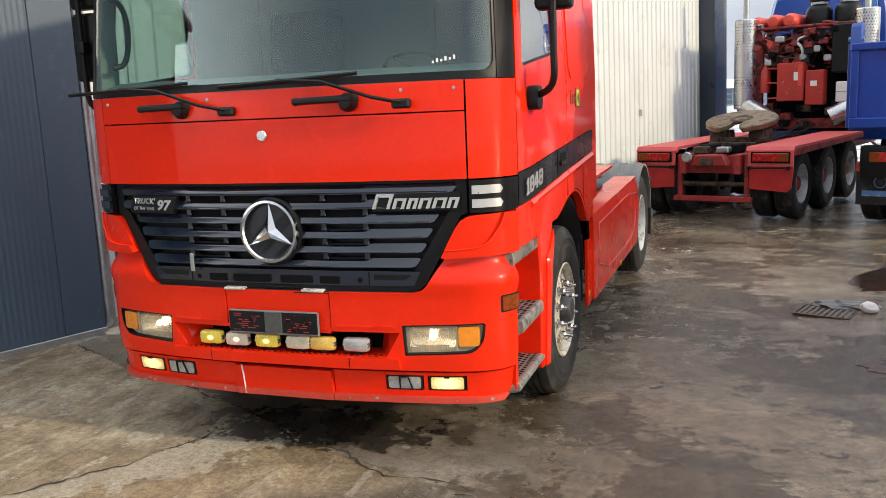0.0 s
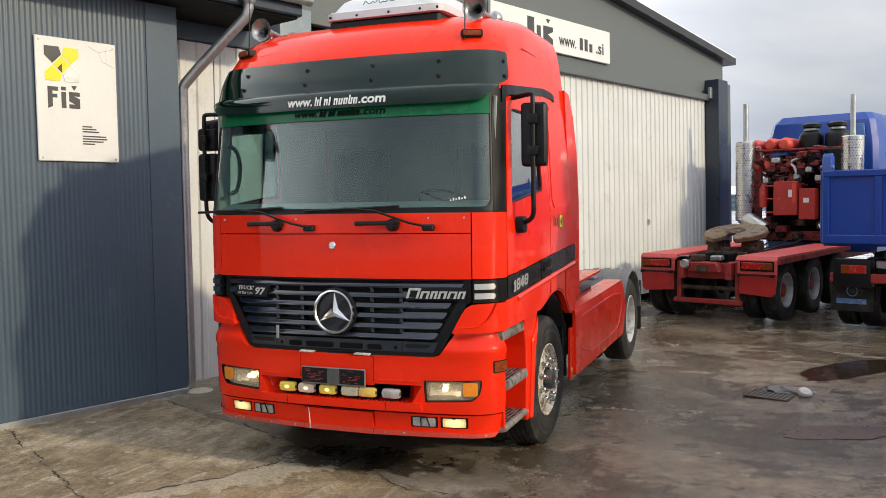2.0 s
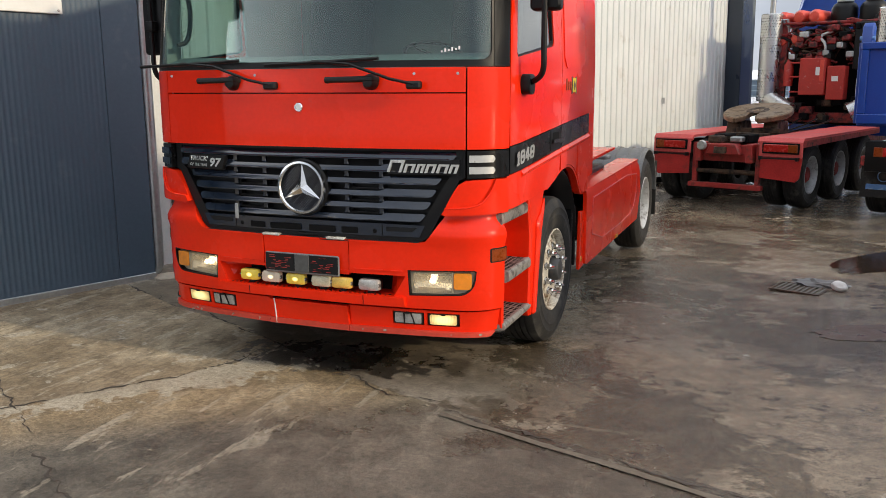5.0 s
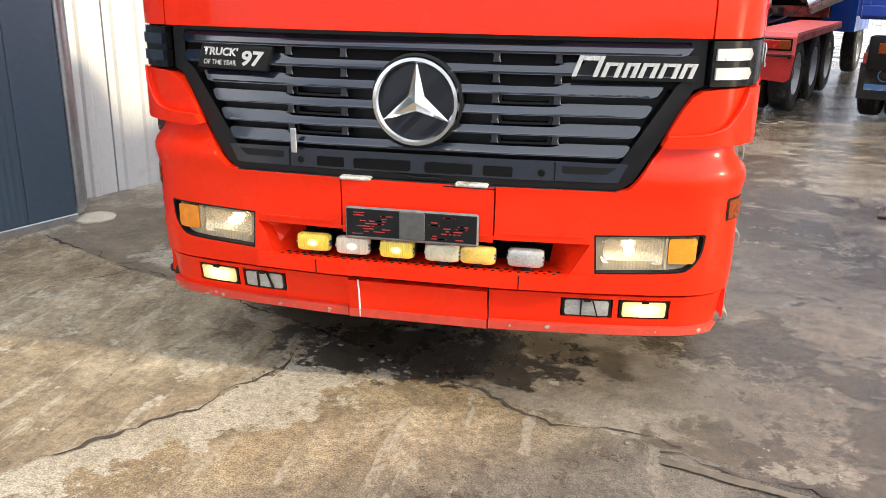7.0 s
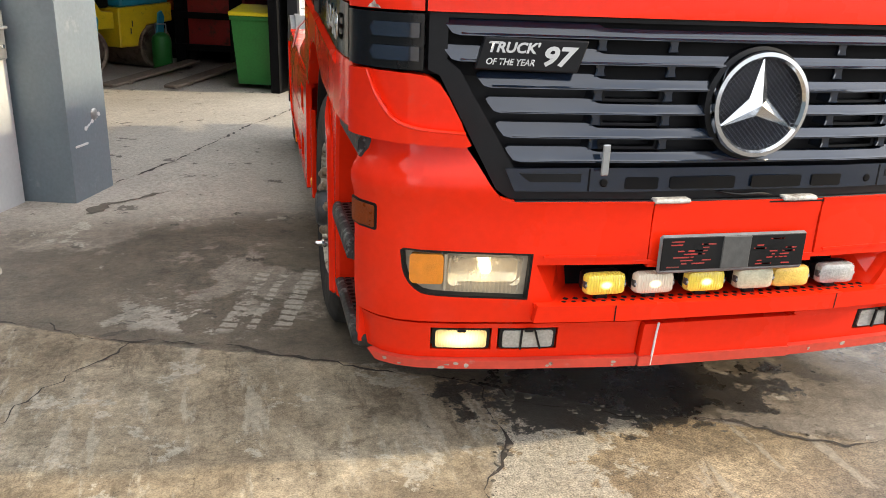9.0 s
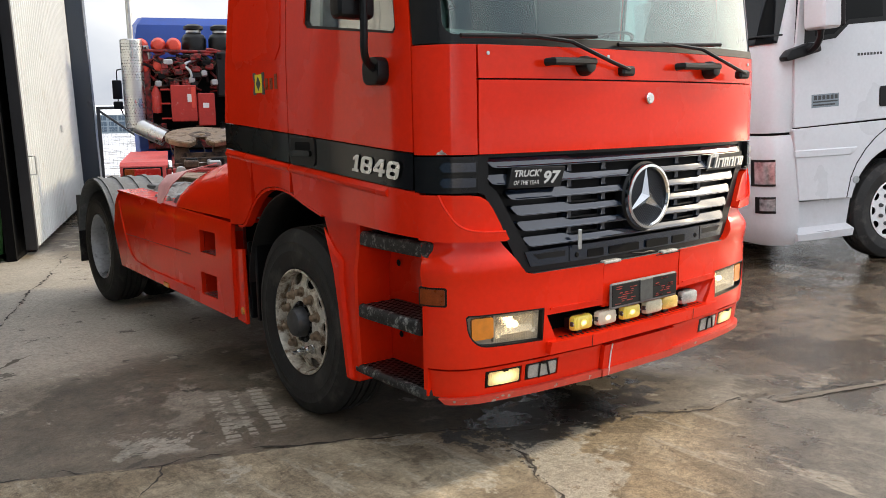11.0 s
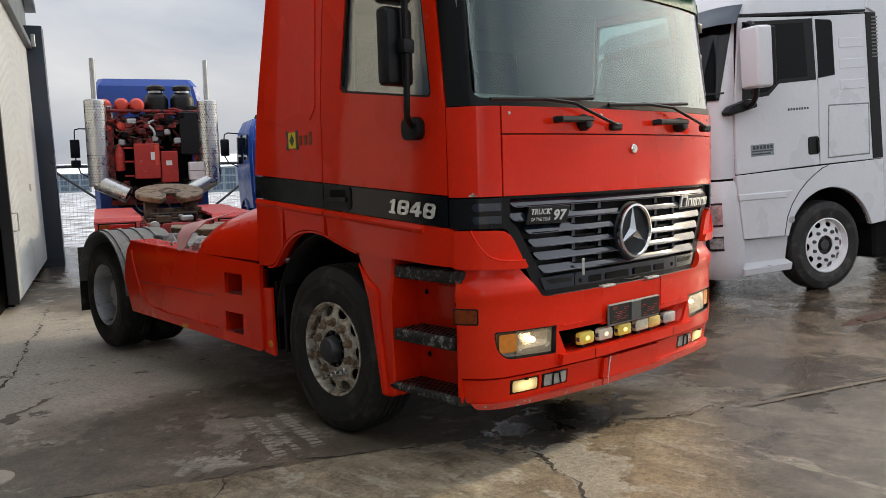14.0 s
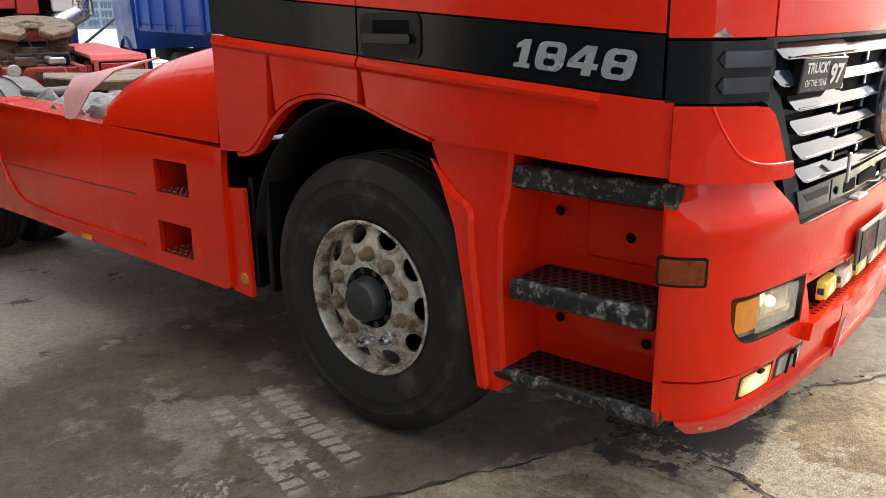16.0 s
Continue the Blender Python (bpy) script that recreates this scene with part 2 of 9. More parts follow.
def lathe(profile, centre, axis, seg=32, bm=None):
    """profile: (radius, distance along axis)."""
    own = bmesh.new()
    c, ax = Vector(centre), Vector(axis).normalized()
    side = ax.orthogonal().normalized()
    up = ax.cross(side)
    rings = []
    for r, d in profile:
        if r < 1e-5:
            rings.append([own.verts.new(c + ax * d)])
        else:
            rings.append([own.verts.new(c + ax * d + (side * math.cos(2 * math.pi * i / seg) + up * math.sin(2 * math.pi * i / seg)) * r) for i in range(seg)])
    for a, b in zip(rings, rings[1:]):
        for i in range(seg):
            j = (i + 1) % seg
            if len(a) == 1 and len(b) > 1:
                own.faces.new((a[0], b[i], b[j]))
            elif len(b) == 1 and len(a) > 1:
                own.faces.new((a[i], b[0], a[j]))
            elif len(a) > 1:
                own.faces.new((a[i], b[i], b[j], a[j]))
    bmesh.ops.recalc_face_normals(own, faces=own.faces)
    return join(bm, own)


def rod(p, q, r, seg=10, bm=None, r2=None):
    p, q = Vector(p), Vector(q)
    d = (q - p).length
    r2 = r if r2 is None else r2
    return lathe([(0, 0), (r, 0), (r2, d), (0, d)], p, q - p, seg, bm)


def tube(points, r, seg=8, bm=None, smooth=0):
    """A round bar bent along points."""
    pts = [Vector(p) for p in points]
    for _ in range(smooth):
        out = [pts[0]]
        for a, b in zip(pts, pts[1:]):
            out += [a.lerp(b, 0.25), a.lerp(b, 0.75)]
        pts = out + [pts[-1]]
    own = bmesh.new()
    rings, side = [], None
    for i, p in enumerate(pts):
        t = (pts[min(i + 1, len(pts) - 1)] - pts[max(i - 1, 0)]).normalized()
        side = t.orthogonal() if side is None else side - t * side.dot(t)
        side.normalize()
        up = t.cross(side)
        rings.append([own.verts.new(p + (side * math.cos(2 * math.pi * k / seg) + up * math.sin(2 * math.pi * k / seg)) * r) for k in range(seg)])
    for a, b in zip(rings, rings[1:]):
        for k in range(seg):
            own.faces.new((a[k], a[(k + 1) % seg], b[(k + 1) % seg], b[k]))
    own.faces.new(rings[0][::-1])
    own.faces.new(rings[-1])
    bmesh.ops.recalc_face_normals(own, faces=own.faces)
    return join(bm, own)


def rounded(x0, x1, z0, z1, r, n=4):
    """A rectangle with round corners, as a list of points."""
    out = []
    for cx, cz, a0 in ((x1 - r, z1 - r, 0), (x0 + r, z1 - r, 90), (x0 + r, z0 + r, 180), (x1 - r, z0 + r, 270)):
        out += [(cx + r * math.cos(radians(a0 + 90 * k / n)), cz + r * math.sin(radians(a0 + 90 * k / n))) for k in range(n + 1)]
    return out


def circle(cx, cz, r, n=20):
    return [(cx + r * math.cos(2 * math.pi * k / n), cz + r * math.sin(2 * math.pi * k / n)) for k in range(n)]


def sheet(outline, place, thick=0.02, holes=(), ucuts=(), vcuts=(), out=1.0):
    """A panel cut from a curved surface: outline and holes in the surface's own (u, v), place(u, v, depth) gives the point,
    depth metres inside the surface."""
    flat = bmesh.new()
    for ring in (outline, *holes):
        vs = [flat.verts.new((u, v, 0)) for u, v in ring]
        for a, b in zip(vs, vs[1:] + vs[:1]):
            flat.edges.new((a, b))
    bmesh.ops.triangle_fill(flat, edges=flat.edges[:], use_beauty=True, use_dissolve=False)
    for k, cuts in ((0, ucuts), (1, vcuts)):
        for c in cuts:
            no = (1, 0, 0) if k == 0 else (0, 1, 0)
            co = (c, 0, 0) if k == 0 else (0, c, 0)
            bmesh.ops.bisect_plane(flat, geom=flat.verts[:] + flat.edges[:] + flat.faces[:], plane_co=co, plane_no=no)
    bmesh.ops.remove_doubles(flat, verts=flat.verts[:], dist=1e-5)
    own = bmesh.new()
    front = {v: own.verts.new(place(v.co.x, v.co.y, 0.0)) for v in flat.verts}
    back = {v: own.verts.new(place(v.co.x, v.co.y, thick)) for v in flat.verts}
    for f in flat.faces:
        own.faces.new([front[v] for v in f.verts])
        own.faces.new([back[v] for v in reversed(f.verts)])
    for e in flat.edges:
        if len(e.link_faces) == 1:
            a, b = e.verts
            own.faces.new((front[a], front[b], back[b], back[a]))
    flat.free()
    bmesh.ops.recalc_face_normals(own, faces=own.faces)
    return own


def frange(a, b, n):
    return [a + (b - a) * i / (n - 1) for i in range(n)]


def lerp_table(table, v):
    if v <= table[0][0]:
        return table[0][1]
    for (a, p), (b, q) in zip(table, table[1:]):
        if v <= b:
            return p + (q - p) * (v - a) / (b - a)
    return table[-1][1]


def words(text, m, height, mat, parent, name="lettering", depth=0.002, width=None, shear=0.0, bold=0.0, label=""):
    """Lettering as a mesh: centred on m's origin, reading along its x, upright along its y."""
    cu = bpy.data.curves.new(name, "FONT")
    cu.body, cu.size, cu.extrude, cu.shear, cu.offset = text, 1.0, 0.0, shear, bold
    cu.resolution_u = 3
    ob = bpy.data.objects.new(name, cu)
    scene.collection.objects.link(ob)
    dg = bpy.context.evaluated_depsgraph_get()
    me = bpy.data.meshes.new_from_object(ob.evaluated_get(dg))
    bpy.data.objects.remove(ob)
    bm = bmesh.new()
    bm.from_mesh(me)
    bpy.data.meshes.remove(me)
    xs = [v.co.x for v in bm.verts]
    ys = [v.co.y for v in bm.verts]
    w, h = max(xs) - min(xs), max(ys) - min(ys)
    sx = (width / w) if width else height / h
    cx, cy = (max(xs) + min(xs)) / 2, (max(ys) + min(ys)) / 2
    for v in bm.verts:
        v.co = Vector(((v.co.x - cx) * sx, (v.co.y - cy) * height / h, depth))
    moved(bm, m)
    me2 = bpy.data.meshes.new(name)
    bm.to_mesh(me2)
    bm.free()
    me2.materials.append(mat)
    ob2 = new(name, me2)
    ob2.parent = parent
    if label:
        ob2["label"] = label
    return ob2

# ---- the materials of the place ----
RED = material("red_paint", (0.81, 0.026, 0.0050), 0.26, var=0.06, scale=1.6, coat=0.42, spec=0.06, dirt=(0.58, 0.035, 0.015), dirt_at=0.70, dirt_scale=5, dirt_rough=0.5, rvar=0.07)
RED_WORN = material("worn_red_paint", (0.60, 0.060, 0.035), 0.5, var=0.15, scale=4, dirt=(0.45, 0.33, 0.28), dirt_at=0.68, dirt_scale=14)
RED_FADED = material("faded_red_sheet", (0.68, 0.098, 0.092), 0.55, var=0.2, scale=2.5, dirt=(0.30, 0.06, 0.05), dirt_at=0.66, dirt_scale=4)
RED_PLATE = material("red_chequer_paint", (0.46, 0.030, 0.028), 0.42, var=0.2, scale=5, dirt=(0.20, 0.04, 0.035), dirt_at=0.62, dirt_scale=7, spec=0.3)
RED_OLD = material("old_red_chassis_paint", (0.36, 0.028, 0.024), 0.55, var=0.25, scale=3, dirt=(0.07, 0.04, 0.03), dirt_at=0.56, dirt_scale=6)
RED_ENGINE = material("red_engine_paint", (0.26, 0.014, 0.012), 0.5, var=0.3, scale=5, dirt=(0.02, 0.014, 0.013), dirt_at=0.50, dirt_scale=9)
BLACK = material("black_plastic", (0.0055, 0.0058, 0.0066), 0.42, var=0.25, scale=6, bump=0.06, bscale=300, spec=0.28)
BLACK_GLOSS = material("black_gloss_band", (0.006, 0.0062, 0.0066), 0.26, var=0.2, scale=3, coat=0.15, spec=0.22)
GRILLE = material("dark_slate_plastic_slats", (0.008, 0.014, 0.027), 0.15, var=0.2, scale=7, rvar=0.05, coat=0.62)
RUBBER = material("tyre_rubber", (0.020, 0.0198, 0.0196), 0.62, var=0.3, scale=9, fine=90, spec=0.28, bump=0.16, bscale=80, dirt=(0.075, 0.070, 0.063), dirt_at=0.58, dirt_scale=6)
RIM = material("dirty_cream_wheel_paint", (0.70, 0.66, 0.57), 0.36, metal=0.30, var=0.34, scale=12, dirt=(0.17, 0.115, 0.07), dirt_at=0.515, dirt_scale=12, bump=0.1, bscale=60)
RIM_GREY = material("grey_steel_rim", (0.48, 0.49, 0.50), 0.45, metal=0.3, var=0.2, scale=8, dirt=(0.12, 0.11, 0.10), dirt_at=0.60, dirt_scale=7)
RIM_WHITE = material("white_wheel_paint", (0.70, 0.71, 0.72), 0.4, var=0.08, scale=8)
HUB = material("greasy_hub", (0.06, 0.062, 0.066), 0.42, metal=0.5, var=0.3, scale=14, dirt=(0.12, 0.10, 0.08), dirt_at=0.6, dirt_scale=12)
NUT = material("rusty_wheel_nut", (0.26, 0.19, 0.13), 0.5, metal=0.4, var=0.3, scale=30)
LIT_YELLOW = lit_glass("lit_yellow_glass", (0.78, 0.60, 0.05), (1.0, 0.80, 0.30), 2.2, 0.03, 0.20, 0.05)
LIT_CLEAR = lit_glass("lit_clear_glass", (0.62, 0.54, 0.42), (1.0, 0.82, 0.50), 1.8, 0.03, 0.20, 0.04)
HORN = material("dull_chrome", (0.40, 0.40, 0.40), 0.30, metal=0.85, var=0.25, scale=9, rvar=0.1, dirt=(0.16, 0.14, 0.12), dirt_at=0.6, dirt_scale=12)
LINING = material("grey_cab_lining", (0.30, 0.32, 0.31), 0.7, var=0.1, scale=4)
CHROME = material("chrome", (0.66, 0.67, 0.68), 0.14, metal=1.0, var=0.06, scale=8, rvar=0.05)
STEEL = material("galvanised_steel", (0.42, 0.44, 0.45), 0.38, metal=0.8, var=0.18, scale=9, rvar=0.1)
STEP = material("worn_black_step", (0.018, 0.018, 0.018), 0.40, metal=0.3, var=0.5, scale=14, dirt=(0.16, 0.155, 0.15), dirt_at=0.61, dirt_scale=26, dirt_rough=0.4, bump=0.15, bscale=60)
STEP_GREY = material("worn_grey_step", (0.26, 0.25, 0.23), 0.5, metal=0.4, var=0.3, scale=12, dirt=(0.06, 0.05, 0.05), dirt_at=0.55, dirt_scale=14, bump=0.15, bscale=60)
GREY_PLASTIC = material("grey_mudguard_plastic", (0.15, 0.155, 0.155), 0.6, var=0.25, scale=5, dirt=(0.30, 0.30, 0.29), dirt_at=0.6, dirt_scale=6)
WHITE = material("white_paint", (0.57, 0.59, 0.615), 0.32, var=0.05, scale=2, coat=0.3, dirt=(0.52, 0.53, 0.54), dirt_at=0.64, dirt_scale=4, dirt_rough=0.5)
CHIP = material("chipped_paint_filler", (0.42, 0.36, 0.31), 0.7, var=0.3, scale=30, dirt=(0.12, 0.07, 0.05), dirt_at=0.55, dirt_scale=30)
PAD = material("worn_white_pad", (0.60, 0.58, 0.53), 0.6, var=0.2, scale=20, dirt=(0.16, 0.13, 0.10), dirt_at=0.54, dirt_scale=18, bump=0.2, bscale=60)
GREY_DARK = material("weathered_dark_grey_plastic", (0.075, 0.076, 0.074), 0.5, var=0.25, scale=14, bump=0.1, bscale=80)
WHITE_PLAIN = material("white_plastic", (0.72, 0.72, 0.70), 0.5, var=0.07, scale=5)
CREAM_DOOR = material("off_white_ribbed_steel", (0.61, 0.635, 0.63), 0.45, var=0.08, scale=1.2, dirt=(0.48, 0.47, 0.43), dirt_at=0.64, dirt_scale=2, rvar=0.1)
SLATE = material("slate_blue_panel_paint", (0.056, 0.088, 0.124), 0.38, var=0.12, scale=1.0, dirt=(0.10, 0.13, 0.165), dirt_at=0.66, dirt_scale=3, rvar=0.08)
SLATE_TRIM = material("dark_slate_trim", (0.024, 0.036, 0.056), 0.35, var=0.12, scale=1.2)
GABLE = material("grey_green_gable_sheet", (0.105, 0.122, 0.122), 0.5, var=0.1, scale=1.0)
POST = material("grey_painted_pillar", (0.19, 0.235, 0.265), 0.45, var=0.12, scale=3, dirt=(0.33, 0.36, 0.38), dirt_at=0.67, dirt_scale=5, bump=0.08, bscale=50)
ROOF = material("black_roof_edge", (0.022, 0.023, 0.026), 0.45, var=0.2, scale=2)
# near black, puts shade into the colour of undersides, gaps, recesses and hall
SHADE = material("near_black_shade", (0.004, 0.004, 0.0045), 0.8, var=0.3, scale=6, spec=0.15)
RUST = material("greasy_rusty_iron", (0.10, 0.060, 0.038), 0.55, metal=0.35, var=0.4, scale=9, dirt=(0.025, 0.02, 0.018), dirt_at=0.52, dirt_scale=8, bump=0.3, bscale=40)
FIFTH = material("brown_greased_coupling_plate", (0.21, 0.140, 0.080), 0.40, metal=0.3, var=0.35, scale=7, dirt=(0.07, 0.05, 0.035), dirt_at=0.56, dirt_scale=6, bump=0.2, bscale=50)
BLUE = material("blue_truck_paint", (0.003, 0.052, 0.32), 0.36, var=0.12, scale=2, coat=0.15, dirt=(0.01, 0.06, 0.30), dirt_at=0.62, dirt_scale=5)
BLUE_PALE = material("pale_blue_sheet", (0.10, 0.22, 0.48), 0.4, var=0.2, scale=5, dirt=(0.5, 0.56, 0.62), dirt_at=0.6, dirt_scale=8)
GREEN_BIN = material("green_bin_plastic", (0.024, 0.20, 0.036), 0.5, var=0.15, scale=4)
YELLOW = material("yellow_paint", (0.80, 0.58, 0.02), 0.4, var=0.1, scale=4, dirt=(0.3, 0.22, 0.04), dirt_at=0.66, dirt_scale=7)
TEAL = material("teal_paint", (0.02, 0.25, 0.36), 0.4, var=0.1, scale=4)
ORANGE = material("orange_machine_paint", (0.65, 0.16, 0.02), 0.5, var=0.2, scale=4, dirt=(0.1, 0.05, 0.03), dirt_at=0.58, dirt_scale=5)
DRUM = material("worn_steel_drum", (0.24, 0.19, 0.14), 0.5, metal=0.5, var=0.3, scale=6, dirt=(0.09, 0.065, 0.05), dirt_at=0.55, dirt_scale=5, bump=0.1)
WOOD = material("weathered_wood", (0.20, 0.155, 0.115), 0.8, var=0.3, scale=10, bump=0.3, bscale=30)
LENS_LIT = lit_glass("lit_lamp_glass", (0.90, 0.66, 0.24), (1.0, 0.78, 0.36), 1.25, 0.10, 0.60, 0.12)
BULB = bpy.data.materials.new("lit_bulb")
BULB.use_nodes = True
BULB.node_tree.nodes["Principled BSDF"].inputs["Emission Color"].default_value = (1.0, 0.80, 0.50, 1)
BULB.node_tree.nodes["Principled BSDF"].inputs["Emission Strength"].default_value = 6.0
BOWL = material("warm_lamp_reflector", (0.86, 0.80, 0.68), 0.22, metal=0.9, var=0.10, scale=30, bump=0.10, bscale=60, rvar=0.08)
LAMP_GREY = material("yellowed_lamp_housing", (0.44, 0.38, 0.29), 0.45, metal=0.2, var=0.2, scale=14)
LENS_YELLOW = material("yellow_lamp_glass", (0.72, 0.50, 0.10), 0.16, var=0.25, scale=22, fine=120, bump=0.3, bscale=160, coat=0.5)
LENS_PALE = material("pale_lamp_glass", (0.55, 0.52, 0.36), 0.18, var=0.25, scale=22, fine=120, bump=0.3, bscale=160, coat=0.5)
LAMP_CLEAR = material("clear_headlamp_unit", (0.50, 0.50, 0.52), 0.18, metal=0.55, var=0.6, scale=9, fine=30, coat=0.8, dirt=(0.10, 0.10, 0.11), dirt_at=0.60, dirt_scale=7, dirt_rough=0.2)
LENS_GREY = material("clear_lamp_glass", (0.46, 0.46, 0.43), 0.16, metal=0.3, var=0.3, scale=22, fine=120, bump=0.3, bscale=160, coat=0.5)
AMBER = material("amber_indicator_glass", (0.78, 0.25, 0.015), 0.2, var=0.15, scale=25, bump=0.2, bscale=200, coat=0.6)
AMBER_DARK = material("dark_amber_side_marker", (0.22, 0.042, 0.006), 0.32, var=0.30, scale=30, fine=150, bump=0.15, bscale=200, coat=0.1, spec=0.25)
CABINET_RED = material("scuffed_cabinet_paint", (0.40, 0.026, 0.018), 0.5, var=0.2, scale=5, dirt=(0.50, 0.44, 0.40), dirt_at=0.67, dirt_scale=9)
TAIL_RED = material("red_tail_lamp", (0.45, 0.02, 0.015), 0.25, var=0.15, scale=25, coat=0.5)
LETTER_WHITE = material("white_lettering", (0.80, 0.81, 0.80), 0.5, var=0.03)
LETTER_SILVER = material("silver_lettering", (0.62, 0.63, 0.62), 0.3, metal=0.6, var=0.06)
LETTER_DARK = material("dark_lettering", (0.045, 0.048, 0.052), 0.5, var=0.05)
LETTER_YELLOW = material("yellow_sticker", (0.85, 0.70, 0.02), 0.5, var=0.04)
SIGN = material("white_sign_sheet", (0.70, 0.72, 0.71), 0.38, var=0.04, scale=3, rvar=0.05)
SILVER_SHEET = material("perforated_stainless", (0.55, 0.56, 0.56), 0.28, metal=0.9, var=0.15, scale=6, rvar=0.1)
FABRIC = material("dark_seat_fabric", (0.10, 0.105, 0.12), 0.9, var=0.2, scale=12, bump=0.2, bscale=200)
CURTAIN = material("beige_cab_lining", (0.30, 0.295, 0.27), 0.85, var=0.12, scale=5)
DASH = material("grey_dashboard", (0.20, 0.215, 0.22), 0.6, var=0.12, scale=6)
SNOW = material("snow", (0.80, 0.82, 0.86), 0.8, var=0.06, scale=6, bump=0.3, bscale=12)
GLASS = glass("windscreen_glass", (0.66, 0.84, 0.82), 0.0, 0.075)
GLASS_SIDE = glass("side_window_glass", (0.88, 0.92, 0.90), 0.0, 0.14)
GLASS_DARK = glass("dark_window_glass", (0.22, 0.25, 0.26), 0.01, 0.06)
LAMP_GLASS = glass("lamp_cover_glass", (0.97, 0.94, 0.88), 0.04, 0.05)
l_nt = LAMP_GLASS.node_tree
l_out = [n for n in l_nt.nodes if n.type == "OUTPUT_MATERIAL"][0]
l_old = l_out.inputs["Surface"].links[0].from_socket
l_co, l_wave, l_mr, l_dif, l_trl, l_m1, l_m2 = (l_nt.nodes.new(n) for n in ("ShaderNodeTexCoord", "ShaderNodeTexWave", "ShaderNodeMapRange", "ShaderNodeBsdfDiffuse", "ShaderNodeBsdfTranslucent", "ShaderNodeMixShader", "ShaderNodeMixShader"))
l_wave.inputs["Scale"].default_value, l_wave.inputs["Distortion"].default_value = 24.0, 0.5      # upright flutes in the glass
l_mr.inputs["To Min"].default_value, l_mr.inputs["To Max"].default_value = 0.03, 0.20
l_dif.inputs["Color"].default_value, l_trl.inputs["Color"].default_value = (0.80, 0.76, 0.66, 1), (0.95, 0.88, 0.72, 1)
l_m1.inputs["Fac"].default_value = 0.5
l_nt.links.new(l_co.outputs["Object"], l_wave.inputs["Vector"])
l_nt.links.new(l_wave.outputs["Fac"], l_mr.inputs["Value"])
l_nt.links.new(l_dif.outputs["BSDF"], l_m1.inputs[1])
l_nt.links.new(l_trl.outputs["BSDF"], l_m1.inputs[2])
l_nt.links.new(l_mr.outputs["Result"], l_m2.inputs["Fac"])
l_nt.links.new(l_old, l_m2.inputs[1])
l_nt.links.new(l_m1.outputs["Shader"], l_m2.inputs[2])
l_nt.links.new(l_m2.outputs["Shader"], l_out.inputs["Surface"])
VISOR = glass("green_tinted_visor", (0.05, 0.24, 0.13), 0.06, 0.075)
v_nt = VISOR.node_tree
v_out = [n for n in v_nt.nodes if n.type == "OUTPUT_MATERIAL"][0]
v_old = v_out.inputs["Surface"].links[0].from_socket
v_dif, v_trl, v_m1, v_m2 = (v_nt.nodes.new(n) for n in ("ShaderNodeBsdfDiffuse", "ShaderNodeBsdfTranslucent", "ShaderNodeMixShader", "ShaderNodeMixShader"))
v_dif.inputs["Color"].default_value = (0.006, 0.050, 0.034, 1)
v_trl.inputs["Color"].default_value = (0.02, 0.20, 0.10, 1)
v_m1.inputs["Fac"].default_value, v_m2.inputs["Fac"].default_value = 0.5, 0.35
v_nt.links.new(v_dif.outputs["BSDF"], v_m1.inputs[1])
v_nt.links.new(v_trl.outputs["BSDF"], v_m1.inputs[2])
v_nt.links.new(v_old, v_m2.inputs[1])
v_nt.links.new(v_m1.outputs["Shader"], v_m2.inputs[2])
v_nt.links.new(v_m2.outputs["Shader"], v_out.inputs["Surface"])
BLACK_GLASS = material("dark_tinted_glass", (0.006, 0.007, 0.008), 0.05, var=0.1, rvar=0.02, spec=0.12)
PINK = material("pale_pink_sheet", (0.74, 0.38, 0.38), 0.45, var=0.12, scale=4, dirt=(0.5, 0.12, 0.10), dirt_at=0.64, dirt_scale=5)
CLOTH = material("grey_crumpled_cloth", (0.34, 0.34, 0.32), 0.85, var=0.3, scale=9, dirt=(0.12, 0.11, 0.10), dirt_at=0.55, dirt_scale=7, bump=0.3, bscale=40)
SCREEN_GREEN = material("green_screen_film", (0.002, 0.125, 0.046), 0.25, var=0.08, coat=0.2, spec=0.2)
STEP_NOSE = material("worn_step_nose", (0.014, 0.014, 0.015), 0.5, metal=0.2, var=0.5, scale=14, dirt=(0.32, 0.33, 0.31), dirt_at=0.575, dirt_scale=30, bump=0.25, bscale=50)
FROST = bpy.data.materials.new("frosted_daylight_sheet")
FROST.use_nodes = True
FROST.node_tree.nodes["Principled BSDF"].inputs["Base Color"].default_value = (0.80, 0.84, 0.84, 1)
FROST.node_tree.nodes["Principled BSDF"].inputs["Roughness"].default_value = 0.7
f_tr = FROST.node_tree.nodes.new("ShaderNodeBsdfTranslucent")
f_tr.inputs["Color"].default_value = (0.85, 0.88, 0.88, 1)
f_mix = FROST.node_tree.nodes.new("ShaderNodeMixShader")
f_mix.inputs["Fac"].default_value = 0.7
FROST.node_tree.links.new(FROST.node_tree.nodes["Principled BSDF"].outputs["BSDF"], f_mix.inputs[1])
FROST.node_tree.links.new(f_tr.outputs["BSDF"], f_mix.inputs[2])
FROST.node_tree.links.new(f_mix.outputs["Shader"], FROST.node_tree.nodes["Material Output"].inputs["Surface"])


